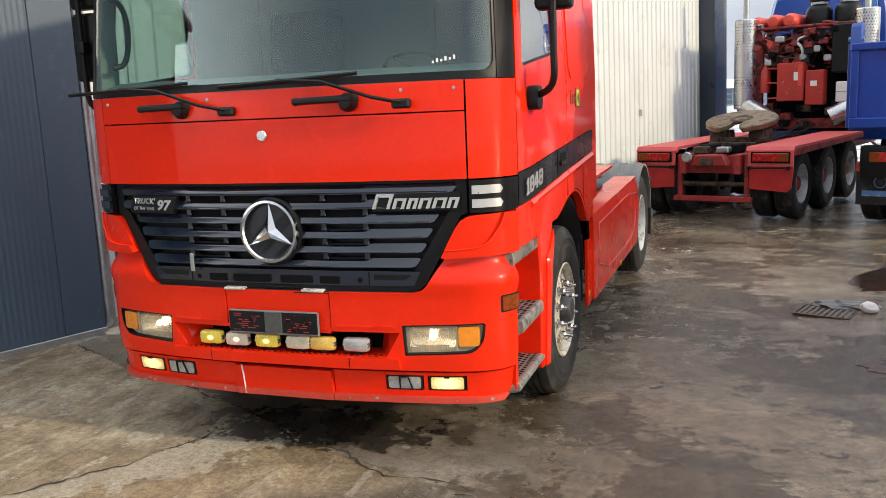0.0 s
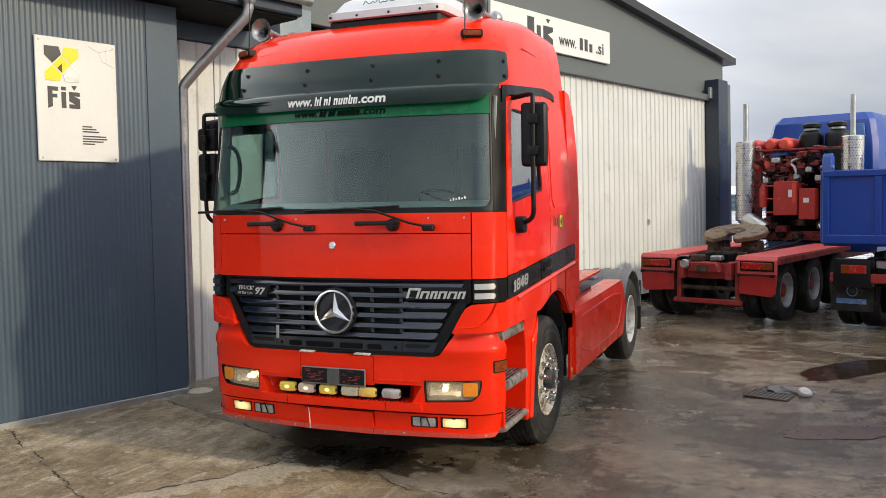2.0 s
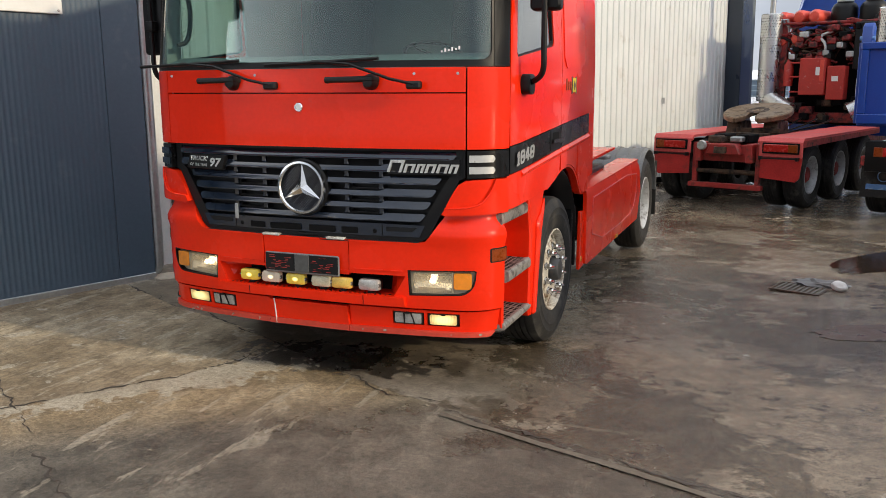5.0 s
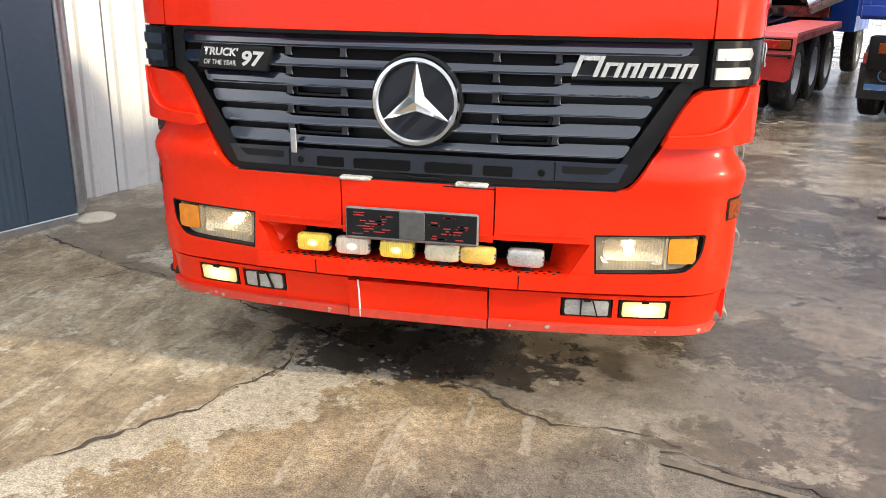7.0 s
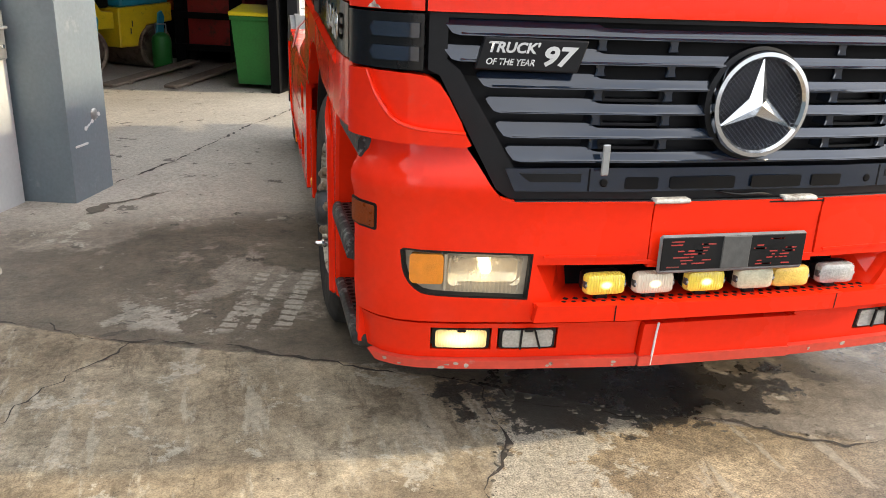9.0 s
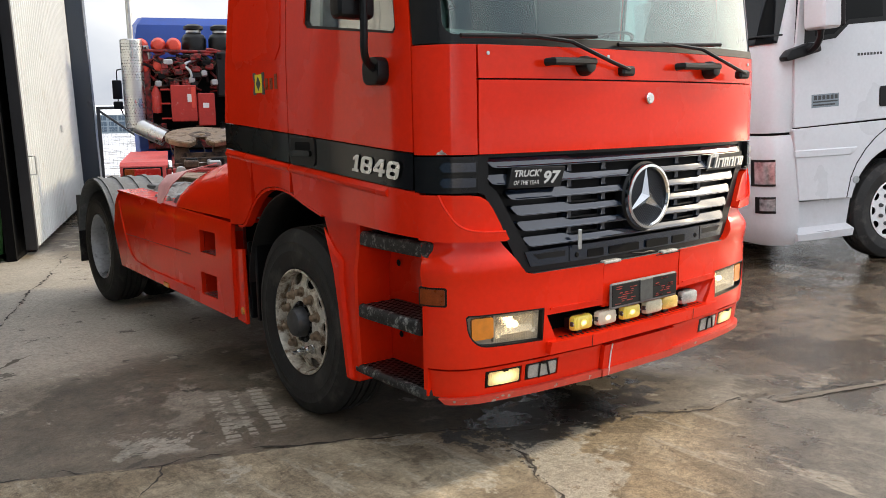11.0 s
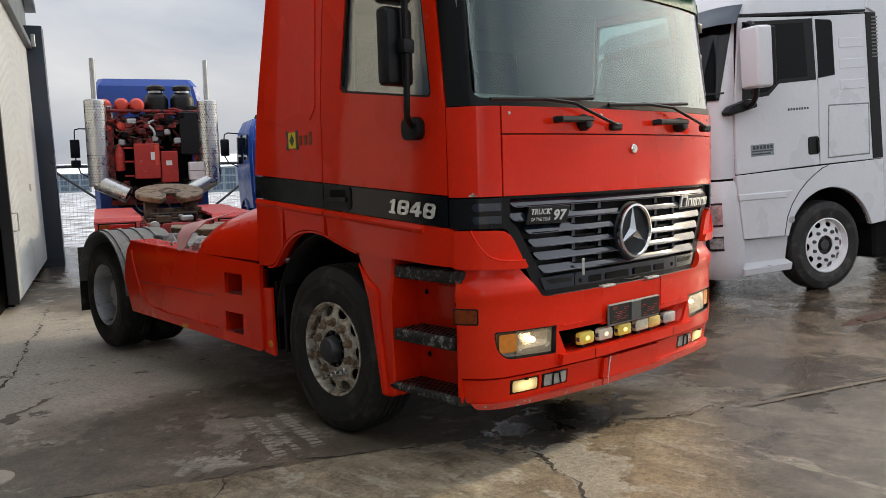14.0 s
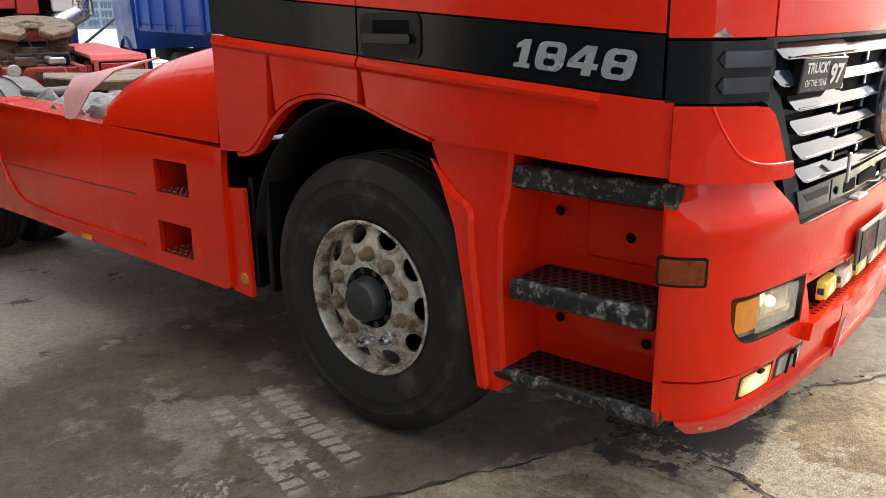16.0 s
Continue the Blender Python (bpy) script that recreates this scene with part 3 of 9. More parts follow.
def concrete(name):
    """Old yard concrete: brown-grey, blotched, partly wet: wet parts are darker and shine."""
    m = bpy.data.materials.new(name)
    m.use_nodes = True
    nt = m.node_tree
    b = nt.nodes["Principled BSDF"]
    co = nt.nodes.new("ShaderNodeTexCoord")

    def noise_tex(scale, detail, rough=0.55, warp=0.0):
        n = nt.nodes.new("ShaderNodeTexNoise")
        n.inputs["Scale"].default_value, n.inputs["Detail"].default_value, n.inputs["Roughness"].default_value = scale, detail, rough
        n.inputs["Distortion"].default_value = warp
        nt.links.new(co.outputs["Object"], n.inputs["Vector"])
        return n.outputs["Fac"]

    def ramp(fac, stops):
        r = nt.nodes.new("ShaderNodeValToRGB")
        while len(r.color_ramp.elements) < len(stops):
            r.color_ramp.elements.new(0.5)
        for e, (p, c) in zip(r.color_ramp.elements, stops):
            e.position, e.color = p, (*c, 1)
        nt.links.new(fac, r.inputs["Fac"])
        return r.outputs["Color"]

    def mix(a, c, fac, mode="MIX"):
        x = nt.nodes.new("ShaderNodeMix")
        x.data_type, x.blend_type = "RGBA", mode
        if isinstance(fac, float):
            x.inputs["Factor"].default_value = fac
        else:
            nt.links.new(fac, x.inputs["Factor"])
        nt.links.new(a, x.inputs["A"])
        if isinstance(c, tuple):
            x.inputs["B"].default_value = (*c, 1)
        else:
            nt.links.new(c, x.inputs["B"])
        return x.outputs["Result"]

    def maths(op, a, c=None, d=None, clamp=False):
        x = nt.nodes.new("ShaderNodeMath")
        x.operation, x.use_clamp = op, clamp
        for k, v in enumerate((a, c, d)):
            if v is None:
                continue
            if isinstance(v, (int, float)):
                x.inputs[k].default_value = v
            else:
                nt.links.new(v, x.inputs[k])
        return x.outputs[0]

    def step(v, a, c, lo=0.0, hi=1.0):
        x = nt.nodes.new("ShaderNodeMapRange")
        x.interpolation_type = "SMOOTHSTEP"
        for key, val in (("From Min", a), ("From Max", c), ("To Min", lo), ("To Max", hi)):
            x.inputs[key].default_value = val
        nt.links.new(v, x.inputs["Value"])
        return x.outputs["Result"]

    sep = nt.nodes.new("ShaderNodeSeparateXYZ")
    nt.links.new(co.outputs["Object"], sep.inputs["Vector"])
    X, Y = sep.outputs["X"], sep.outputs["Y"]
    def graph(v, points, v0, v1, w0, w1):
        """A drawn curve through (v, w) points."""
        r = nt.nodes.new("ShaderNodeValToRGB")
        while len(r.color_ramp.elements) < len(points):
            r.color_ramp.elements.new(0.5)
        for e, (p, w) in zip(r.color_ramp.elements, points):
            e.position = (p - v0) / (v1 - v0)
            e.color = ((w - w0) / (w1 - w0),) * 3 + (1,)
        nt.links.new(maths("MULTIPLY_ADD", v, 1 / (v1 - v0), -v0 / (v1 - v0)), r.inputs["Fac"])
        return maths("MULTIPLY_ADD", r.outputs["Color"], w1 - w0, w0)

    def laid(scale, turn, size, detail=10, rough=0.74):
        """Noise drawn out along one direction, as brushed or dragged marks are."""
        lay = nt.nodes.new("ShaderNodeMapping")
        lay.inputs["Rotation"].default_value = (0, 0, math.radians(turn))
        lay.inputs["Scale"].default_value = (*scale, 1.0)
        nt.links.new(co.outputs["Object"], lay.inputs["Vector"])
        n = nt.nodes.new("ShaderNodeTexNoise")
        n.inputs["Scale"].default_value, n.inputs["Detail"].default_value, n.inputs["Roughness"].default_value = size, detail, rough
        nt.links.new(lay.outputs["Vector"], n.inputs["Vector"])
        return n.outputs["Fac"]

    def grey(fac, lo, a, mid, hi, b):
        """A brightness factor round 1, with steep flanks."""
        return ramp(fac, [(a, (lo, lo, lo * 0.98)), (mid, (1.0, 1.0, 1.0)), (b, (hi, hi, hi * 0.98))])

    def over(base, colour, mask, hold=0.75, tex=0.7):
        """Another surface laid over base where mask is, keeping some of the grain below it."""
        return mix(base, mix(mix(base, colour, hold), grain, tex, "MULTIPLY"), mask)

    ragged = noise_tex(9, 8, 0.7)
    # two pours meet along the long crack: rough beige slabs in front, smoother grey ones beyond
    seam_y = graph(X, [(-5.5, 2.9), (-2.9, 1.75), (-2.08, 1.27), (-1.1, 0.88), (-0.63, 0.62), (-0.17, 0.35), (0.57, 0.03), (1.3, -0.2), (2.2, -0.46), (4.6, -1.3)], -6, 6, -2, 4)
    beyond = step(maths("MULTIPLY_ADD", ragged, 0.08, maths("SUBTRACT", maths("SUBTRACT", Y, seam_y), 0.04)), -0.006, 0.012)
    crack_x = graph(Y, [(-12.0, -8.7), (-2.2, -2.2), (-1.25, -1.6), (-0.55, -1.12), (-0.32, -0.95), (-0.19, -0.84), (0.02, -0.76), (0.3, -0.66), (0.6, -0.62), (2.0, -0.4)], -12, 4, -10, 4)
    past = maths("SUBTRACT", X, crack_x)

    speck = grey(noise_tex(150, 3, 0.6), 0.50, 0.38, 0.50, 1.45, 0.62)
    grain = grey(noise_tex(34, 9, 0.82), 0.48, 0.38, 0.50, 1.36, 0.61)
    blotch = grey(noise_tex(5.0, 11, 0.80, 0.2), 0.50, 0.38, 0.50, 1.42, 0.60)
    stones = noise_tex(75, 5, 0.75)
    # the slab before the crack: tan, its skin worn through in sharp-edged patches, scored along one way
    tan = ramp(noise_tex(0.8, 8, 0.66, 0.2), [(0.34, (0.185, 0.140, 0.086)), (0.50, (0.300, 0.237, 0.155)), (0.64, (0.430, 0.360, 0.255))])
    for tex, k in ((grain, 0.6), (blotch, 0.75), (speck, 0.42)):
        tan = mix(tan, tex, k, "MULTIPLY")
    scored = laid((4.5, 0.9), 38, 1.5)
    tan = over(tan, (0.540, 0.488, 0.385), step(scored, 0.545, 0.590, 0.0, 0.62))
    tan = over(tan, (0.120, 0.088, 0.054), step(scored, 0.405, 0.452, 0.65, 0.0), 0.7)
    skin_off = noise_tex(2.3, 12, 0.74, 0.15)
    tan = over(tan, (0.550, 0.500, 0.400), step(skin_off, 0.578, 0.592, 0.0, 0.9))
    tan = over(tan, (0.115, 0.083, 0.052), step(skin_off, 0.395, 0.411, 0.8, 0.0), 0.65)
    tan = mix(tan, (0.070, 0.052, 0.034), step(noise_tex(16, 7, 0.72), 0.335, 0.352, 0.85, 0.0))
    # the slab past the crack: pale and stony beside it, then stained brown, greyer and damp towards the open yard
    pale = ramp(noise_tex(1.4, 8, 0.7), [(0.36, (0.330, 0.282, 0.205)), (0.60, (0.490, 0.438, 0.345))])
    for tex, k in ((grain, 0.8), (speck, 0.8)):
        pale = mix(pale, tex, k, "MULTIPLY")
    brown = ramp(noise_tex(1.1, 9, 0.72), [(0.36, (0.172, 0.122, 0.068)), (0.50, (0.275, 0.206, 0.122)), (0.62, (0.375, 0.297, 0.194))])
    greyed = maths("MAXIMUM", step(X, 0.9, 2.2), step(maths("MULTIPLY_ADD", Y, -0.6, past), 0.9, 1.9))
    brown = mix(brown, ramp(noise_tex(1.3, 9, 0.72), [(0.36, (0.085, 0.073, 0.058)), (0.60, (0.165, 0.144, 0.115))]), greyed)
    for tex, k in ((grain, 0.9), (blotch, 0.6), (speck, 0.9)):
        brown = mix(brown, tex, k, "MULTIPLY")
    soak = maths("ADD", maths("MULTIPLY_ADD", noise_tex(6.5, 12, 0.72), 0.72, maths("MULTIPLY", noise_tex(1.3, 4), 0.34)), step(maths("MULTIPLY_ADD", Y, -0.22, past), 0.08, 0.95, -0.060, 0.17))
    soaked = step(soak, 0.535, 0.560)
    slab = mix(pale, brown, soaked)
    slab = over(slab, (0.400, 0.352, 0.272), maths("MULTIPLY", step(laid((3.8, 0.8), 34, 1.5), 0.555, 0.585, 0.0, 0.80), maths("SUBTRACT", step(past, 0.3, 0.6), step(past, 1.5, 2.2))))
    slab = mix(slab, (0.055, 0.043, 0.030), step(noise_tex(19, 7, 0.72), 0.340, 0.358, 0.85, 0.0))
    rough_base = mix(tan, slab, step(maths("MULTIPLY_ADD", ragged, 0.06, past), 0.020, 0.040))
    # smoother grey-brown slabs, damp and dry
    flat_base = ramp(noise_tex(0.5, 7, 0.62, 0.2), [(0.34, (0.165, 0.137, 0.105)), (0.50, (0.265, 0.225, 0.178)), (0.66, (0.385, 0.336, 0.270))])
    for tex, k in ((grain, 0.5), (blotch, 0.6), (speck, 0.45)):
        flat_base = mix(flat_base, tex, k, "MULTIPLY")
    away = maths("MULTIPLY", step(X, -0.6, 1.8), step(Y, -1.4, 0.6))
    apron = maths("MULTIPLY", step(Y, 2.8, 3.6), step(maths("MULTIPLY", X, -1.0), 0.2, 1.1))      # swept dry ground before the hall
    west = step(maths("MULTIPLY", X, -1.0), 2.3, 3.6)
    apron = maths("MAXIMUM", apron, maths("MULTIPLY", west, 0.45))
    bias = maths("MULTIPLY_ADD", away, -0.07, maths("MULTIPLY_ADD", apron, -0.30, 0.07))
    damp = step(maths("ADD", bias, noise_tex(0.75, 12, 0.68, 0.15)), 0.496, 0.522)
    flat_base = mix(flat_base, mix(flat_base, (0.50, 0.47, 0.42), 1.0, "MULTIPLY"), damp)
    islands = step(noise_tex(2.1, 12, 0.70, 0.1), 0.592, 0.606, 0.0, 0.85)
    flat_base = over(flat_base, (0.42, 0.385, 0.315), islands)
    flat_base = over(flat_base, (0.40, 0.36, 0.30), maths("MULTIPLY", step(laid((0.7, 3.6), 8, 1.2), 0.600, 0.622, 0.0, 0.6), away), 0.7)
    flat_base = mix(flat_base, mix(mix(flat_base, (0.50, 0.455, 0.38), 0.70), grain, 0.5, "MULTIPLY"), maths("MULTIPLY", apron, 0.95))
    # pale dried tyre tracks beside the front wheel, broken by the tread
    lean = maths("MULTIPLY_ADD", ragged, 0.07, maths("MULTIPLY_ADD", Y, -0.27, X))
    tracks = None
    for c, half in ((-1.757, 0.040), (-1.897, 0.022), (-2.011, 0.036)):
        t = maths("SUBTRACT", 1.0, step(maths("ABSOLUTE", maths("SUBTRACT", lean, c + 0.035)), half - 0.004, half + 0.006))
        tracks = t if tracks is None else maths("MAXIMUM", tracks, t)
    tracks = maths("MULTIPLY", tracks, maths("MULTIPLY", step(Y, 1.26, 1.34), maths("SUBTRACT", 1.0, step(Y, 1.98, 2.10))))
    bars = step(maths("SINE", maths("MULTIPLY_ADD", ragged, 6.0, maths("MULTIPLY_ADD", Y, 90.0, maths("MULTIPLY", X, 34.0)))), -0.75, -0.45)
    tracks = maths("MULTIPLY", maths("MULTIPLY", tracks, bars), step(noise_tex(5.0, 10, 0.72), 0.445, 0.470))
    smear = maths("MULTIPLY", maths("MULTIPLY", step(X, -2.3, -2.0), maths("SUBTRACT", 1.0, step(X, -1.50, -1.35))), maths("MULTIPLY", step(maths("SUBTRACT", Y, seam_y), 0.10, 0.20), maths("SUBTRACT", 1.0, step(maths("SUBTRACT", Y, seam_y), 0.42, 0.60))))
    smear = maths("MULTIPLY", smear, step(noise_tex(4.4, 11, 0.70), 0.535, 0.548))
    flat_base = over(flat_base, (0.47, 0.425, 0.35), maths("MULTIPLY", maths("MAXIMUM", tracks, smear), 0.92), 0.85)
    flat_base = mix(flat_base, (0.052, 0.042, 0.032), step(noise_tex(3.6, 11, 0.70, 0.2), 0.372, 0.388, 0.75, 0.0))
    colour = mix(rough_base, flat_base, beyond)
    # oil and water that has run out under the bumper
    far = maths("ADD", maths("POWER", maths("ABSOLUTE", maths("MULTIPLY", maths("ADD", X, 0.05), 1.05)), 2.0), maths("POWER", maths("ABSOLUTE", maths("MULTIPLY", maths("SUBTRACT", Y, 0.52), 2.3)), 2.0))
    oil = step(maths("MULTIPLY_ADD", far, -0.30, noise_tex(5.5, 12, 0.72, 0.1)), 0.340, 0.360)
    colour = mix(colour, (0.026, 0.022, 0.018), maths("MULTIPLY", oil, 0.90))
    # wet film over the open yard beside the lorry
    wet_in = maths("MULTIPLY_ADD", away, 0.34, noise_tex(0.55, 10, 0.66, 0.2))
    wet = step(wet_in, 0.62, 0.76)
    colour = mix(colour, mix(colour, (0.74, 0.71, 0.67), 1.0, "MULTIPLY"), wet)
    # the open yard is soaked through and darker
    colour = mix(colour, mix(colour, (0.66, 0.63, 0.59), 1.0, "MULTIPLY"), maths("MULTIPLY", step(X, 0.8, 2.0), maths("SUBTRACT", 1.0, step(Y, 1.8, 4.5))))
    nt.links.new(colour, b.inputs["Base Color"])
    gloss = maths("SUBTRACT", maths("MULTIPLY_ADD", wet, -0.60, 0.74), maths("MULTIPLY", maths("MULTIPLY", damp, beyond), 0.16))
    gloss = maths("MULTIPLY_ADD", oil, -0.34, gloss)
    runny = maths("MULTIPLY", maths("MULTIPLY", soaked, step(past, 0.7, 1.5)), maths("SUBTRACT", 1.0, beyond))
    gloss = maths("MULTIPLY_ADD", runny, -0.34, gloss)
    gloss = maths("MULTIPLY_ADD", noise_tex(14, 6, 0.7), 0.24, maths("SUBTRACT", gloss, 0.12), clamp=True)
    nt.links.new(gloss, b.inputs["Roughness"])
    bp = nt.nodes.new("ShaderNodeBump")
    bp.inputs["Strength"].default_value, bp.inputs["Distance"].default_value = 0.75, 0.010
    relief = maths("MULTIPLY_ADD", stones, 0.40, maths("MULTIPLY_ADD", noise_tex(170, 3, 0.7), 0.18, noise_tex(24, 9, 0.82)))
    nt.links.new(maths("MULTIPLY", relief, maths("SUBTRACT", 1.0, maths("MULTIPLY", maths("MAXIMUM", beyond, wet), 0.45))), bp.inputs["Height"])
    nt.links.new(bp.outputs["Normal"], b.inputs["Normal"])
    return m


CONCRETE = concrete("old_yard_concrete")
CRACK = material("dark_crack_fill", (0.055, 0.045, 0.036), 0.8, var=0.4, scale=8, bump=0.4, bscale=40)
PATCH = material("dark_wet_patch", (0.030, 0.020, 0.014), 0.12, var=0.25, scale=5, rvar=0.04, spec=0.35)
SILT = material("wet_reddish_silt", (0.070, 0.038, 0.026), 0.34, var=0.5, scale=9, fine=60, bump=0.3, bscale=70, rvar=0.12, spec=0.35)
FIELD = material("snowy_field", (0.62, 0.64, 0.68), 0.85, var=0.2, scale=0.3, fine=3, dirt=(0.07, 0.06, 0.045), dirt_at=0.50, dirt_scale=0.9)

# ---- ground ----
def ease(v, a, b):
    k = min(1.0, max(0.0, (v - a) / (b - a)))
    return k * k * (3 - 2 * k)


def ground_z(x, y):
    """The yard dips a little towards its far end and the hall, and rises towards the white lorry."""
    rise = (0.118 * ease(x, 2.6, 4.9) + 0.058 * min(max(0.0, x - 4.9), 5.0)) * (1 - ease(y, 3.2, 7.0))
    return -0.12 * ease(y, 4.0, 11.0) - 0.045 * ease(-x, 1.4, 3.2) * (1 - ease(y, 4.0, 11.0)) + rise


HALL = pose(-2.78, 3.66, 0, 0, 0, 69.5)     # along the hall's front: x; into the hall: y


def build_ground():
    bm = bmesh.new()
    xs = [-3000, -400, -80, -30] + frange(-16, 24, 81) + [34, 60, 120, 400, 3000]
    ys = [-3000, -300, -60, -25] + frange(-14, 20, 69) + [21, 22, 24, 28, 40, 80, 160, 400, 1200, 4000]
    grid = [[bm.verts.new((x, y, ground_z(x, y))) for x in xs] for y in ys]
    fence_no = HALL.to_3x3() @ Vector((1, 0, 0))
    for a, b in zip(grid, grid[1:]):
        for i in range(len(xs) - 1):
            f = bm.faces.new((a[i], a[i + 1], b[i + 1], b[i]))
            c = f.calc_center_median()
            f.material_index = 1 if (Vector((c.x, c.y, 0)) - HALL.translation).dot(fence_no) > 18.0 or abs(c.x) > 60 or c.y < -40 else 0
    ob = finish("ground", bm, CONCRETE)
    ob.data.materials.append(FIELD)
    return tagged(ob, "old brown-grey concrete yard, cracked, partly wet, with snowy field beyond", "ground", kind="structure")


build_ground()


def ribbon(name, line, width, mat, label, seed=3, z=0.004, ragged=1.0):
    """A ragged strip lying on the ground along a line."""
    rnd = random.Random(seed)
    pts = [Vector((x, y, 0)) for x, y in line]
    fine = []
    for a, b in zip(pts, pts[1:]):
        n = max(2, int((b - a).length / 0.035))
        fine += [a.lerp(b, i / n) for i in range(n)]
    fine.append(pts[-1])
    bm = bmesh.new()
    rows = []
    for i, p in enumerate(fine):
        t = (fine[min(i + 1, len(fine) - 1)] - fine[max(i - 1, 0)]).normalized()
        s = Vector((-t.y, t.x, 0))
        off = 0.05 * noise.noise((p.x * 3 + seed, p.y * 3, seed)) + 0.035 * noise.noise((p.x * 11 + seed, p.y * 11, seed)) + 0.016 * noise.noise((p.x * 31, p.y * 31, seed)) + rnd.uniform(-0.006, 0.006)
        q = p + s * off * ragged
        k = width * max(0.06, 0.42 + 1.1 * ragged * noise.noise((p.x * 5, p.y * 5, seed + 7)) + 0.5 * ragged * noise.noise((p.x * 23, p.y * 23, seed + 2)))
        a, b = (q + s * k * (0.5 + ragged * rnd.uniform(-0.35, 0.40)) * f for f in (1, -1))
        rows.append([bm.verts.new((a.x, a.y, ground_z(a.x, a.y) + z)), bm.verts.new((b.x, b.y, ground_z(b.x, b.y) + z))])
    for a, b in zip(rows, rows[1:]):
        bm.faces.new((a[0], a[1], b[1], b[0]))
    return tagged(finish(name, bm, mat), label, "ground crack", kind="structure")


# ---- the hall ----
def hall_part(name, bm, mat, label="", category="", kind="structure"):
    ob = finish(name, bm, mat)
    ob.matrix_world = HALL
    return tagged(ob, label, category, kind=kind)


def gable_z(s):
    return 6.62 - 0.1145 * abs(s - 3.0)


def ribs(s0, s1, d, z0, z1, step, proud, width):
    """A flat sheet with upright ribs, facing -y."""
    bm = bmesh.new()
    prof = [(s0, d)]
    n = int((s1 - s0) / step)
    for i in range(n):
        a = s0 + (i + 0.5) * step
        prof += [(a - width, d), (a - width * 0.6, d - proud), (a + width * 0.6, d - proud), (a + width, d)]
    prof.append((s1, d))
    lo = [bm.verts.new((s, y, z0)) for s, y in prof]
    hi = [bm.verts.new((s, y, z1)) for s, y in prof]
    lo_b = [bm.verts.new((s, d + 0.05, z0)) for s in (s0, s1)]
    hi_b = [bm.verts.new((s, d + 0.05, z1)) for s in (s0, s1)]
    for i in range(len(prof) - 1):
        bm.faces.new((lo[i], lo[i + 1], hi[i + 1], hi[i]))
    bm.faces.new((lo_b[0], lo_b[1], hi_b[1], hi_b[0]))
    bm.faces.new((lo[0], hi[0], hi_b[0], lo_b[0]))
    bm.faces.new((lo[-1], hi[-1], hi_b[1], lo_b[1]))
    bm.faces.new([*hi, hi_b[1], hi_b[0]])
    bm.faces.new([*lo, lo_b[1], lo_b[0]])
    return bm


# gable wall over the opening, with the roof edge
hall_part("wall_gable", prism([(-9, 4.5), (-9, gable_z(-9)), (3, 6.62), (13.75, gable_z(13.75)), (13.75, 4.5)][::-1], "y", 0.10, 0.28),
          GABLE, "grey sheet gable wall over the wide hall door", "wall")
hall_part("wall_front", box(-9, -1.52, 0.28, 0.42, -0.3, 4.5, 0), GABLE, "grey wall behind the dark annex", "wall")
hall_part("wall_front_2", box(-1.52, 0.05, 0.32, 0.45, -0.3, 4.5, 0), GABLE, "grey wall round the white side door", "wall")
# inner faces are near black: the hall's indoor shade is in their colour
hall_part("wall_side", box(13.3, 13.45, 0.42, 0.6, -0.3, 5.3, 0), SHADE, "inner side wall of the hall, coloured near black as indoor shade", "wall")
hall_part("wall_side_2", box(13.3, 13.45, 3.6, 16.0, -0.3, 5.3, 0), SHADE, "inner side wall of the hall, coloured near black as indoor shade", "wall")
hall_part("wall_side_3", box(13.3, 13.45, 0.6, 3.6, -0.3, 2.2, 0), SHADE, "inner side wall under the daylight sheet, coloured near black as shade", "wall")
hall_part("wall_side_4", box(13.3, 13.45, 0.6, 3.6, 4.45, 5.3, 0), SHADE, "inner side wall over the daylight sheet, coloured near black as shade", "wall")
hall_part("wall_back", box(-9, 13.45, 16.0, 16.15, -0.3, 6.7, 0), SHADE, "back wall of the hall, coloured near black as indoor shade", "wall")
hall_part("wall_end", box(-9.15, -9, -0.4, 16.0, -0.3, 6.7, 0), SHADE, "end wall of the hall, coloured near black as indoor shade", "wall")
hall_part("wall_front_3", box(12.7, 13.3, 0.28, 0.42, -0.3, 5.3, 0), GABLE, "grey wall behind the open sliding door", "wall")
hall_part("wall_front_4", box(5.60, 12.7, 0.30, 0.42, -0.3, 4.5, 0), SHADE, "frame wall behind the open sliding door, coloured near black as shade", "wall")
window_1 = hall_part("window_1", box(13.34, 13.40, 0.6, 3.6, 2.2, 4.45, 0), FROST, "white translucent daylight sheet in the hall's side wall", "window")
bm = prism([(-9.6, gable_z(-9.6)), (3, 6.62), (14.1, gable_z(14.1)), (14.1, gable_z(14.1) + 0.16), (3, 6.80), (-9.6, gable_z(-9.6) + 0.16)], "y", -0.10, 16.4)
hall_part("roof", bm, ROOF, "black edged low gable roof of the hall", "roof")
# ceiling carries the same painted indoor shade
hall_part("ceiling", box(-9, 13.4, 0.45, 16.0, 5.15, 5.22, 0), SHADE, "ceiling of the hall, coloured near black as indoor shade", "ceiling")
bm = prism([(3, 6.805), (14.08, gable_z(14.08) + 0.165), (14.08, gable_z(14.08) + 0.20), (3, 6.845)], "y", -0.08, 16.3)
hall_part("trim", bm, SNOW, "thin cover of snow on the roof edge", "snow")

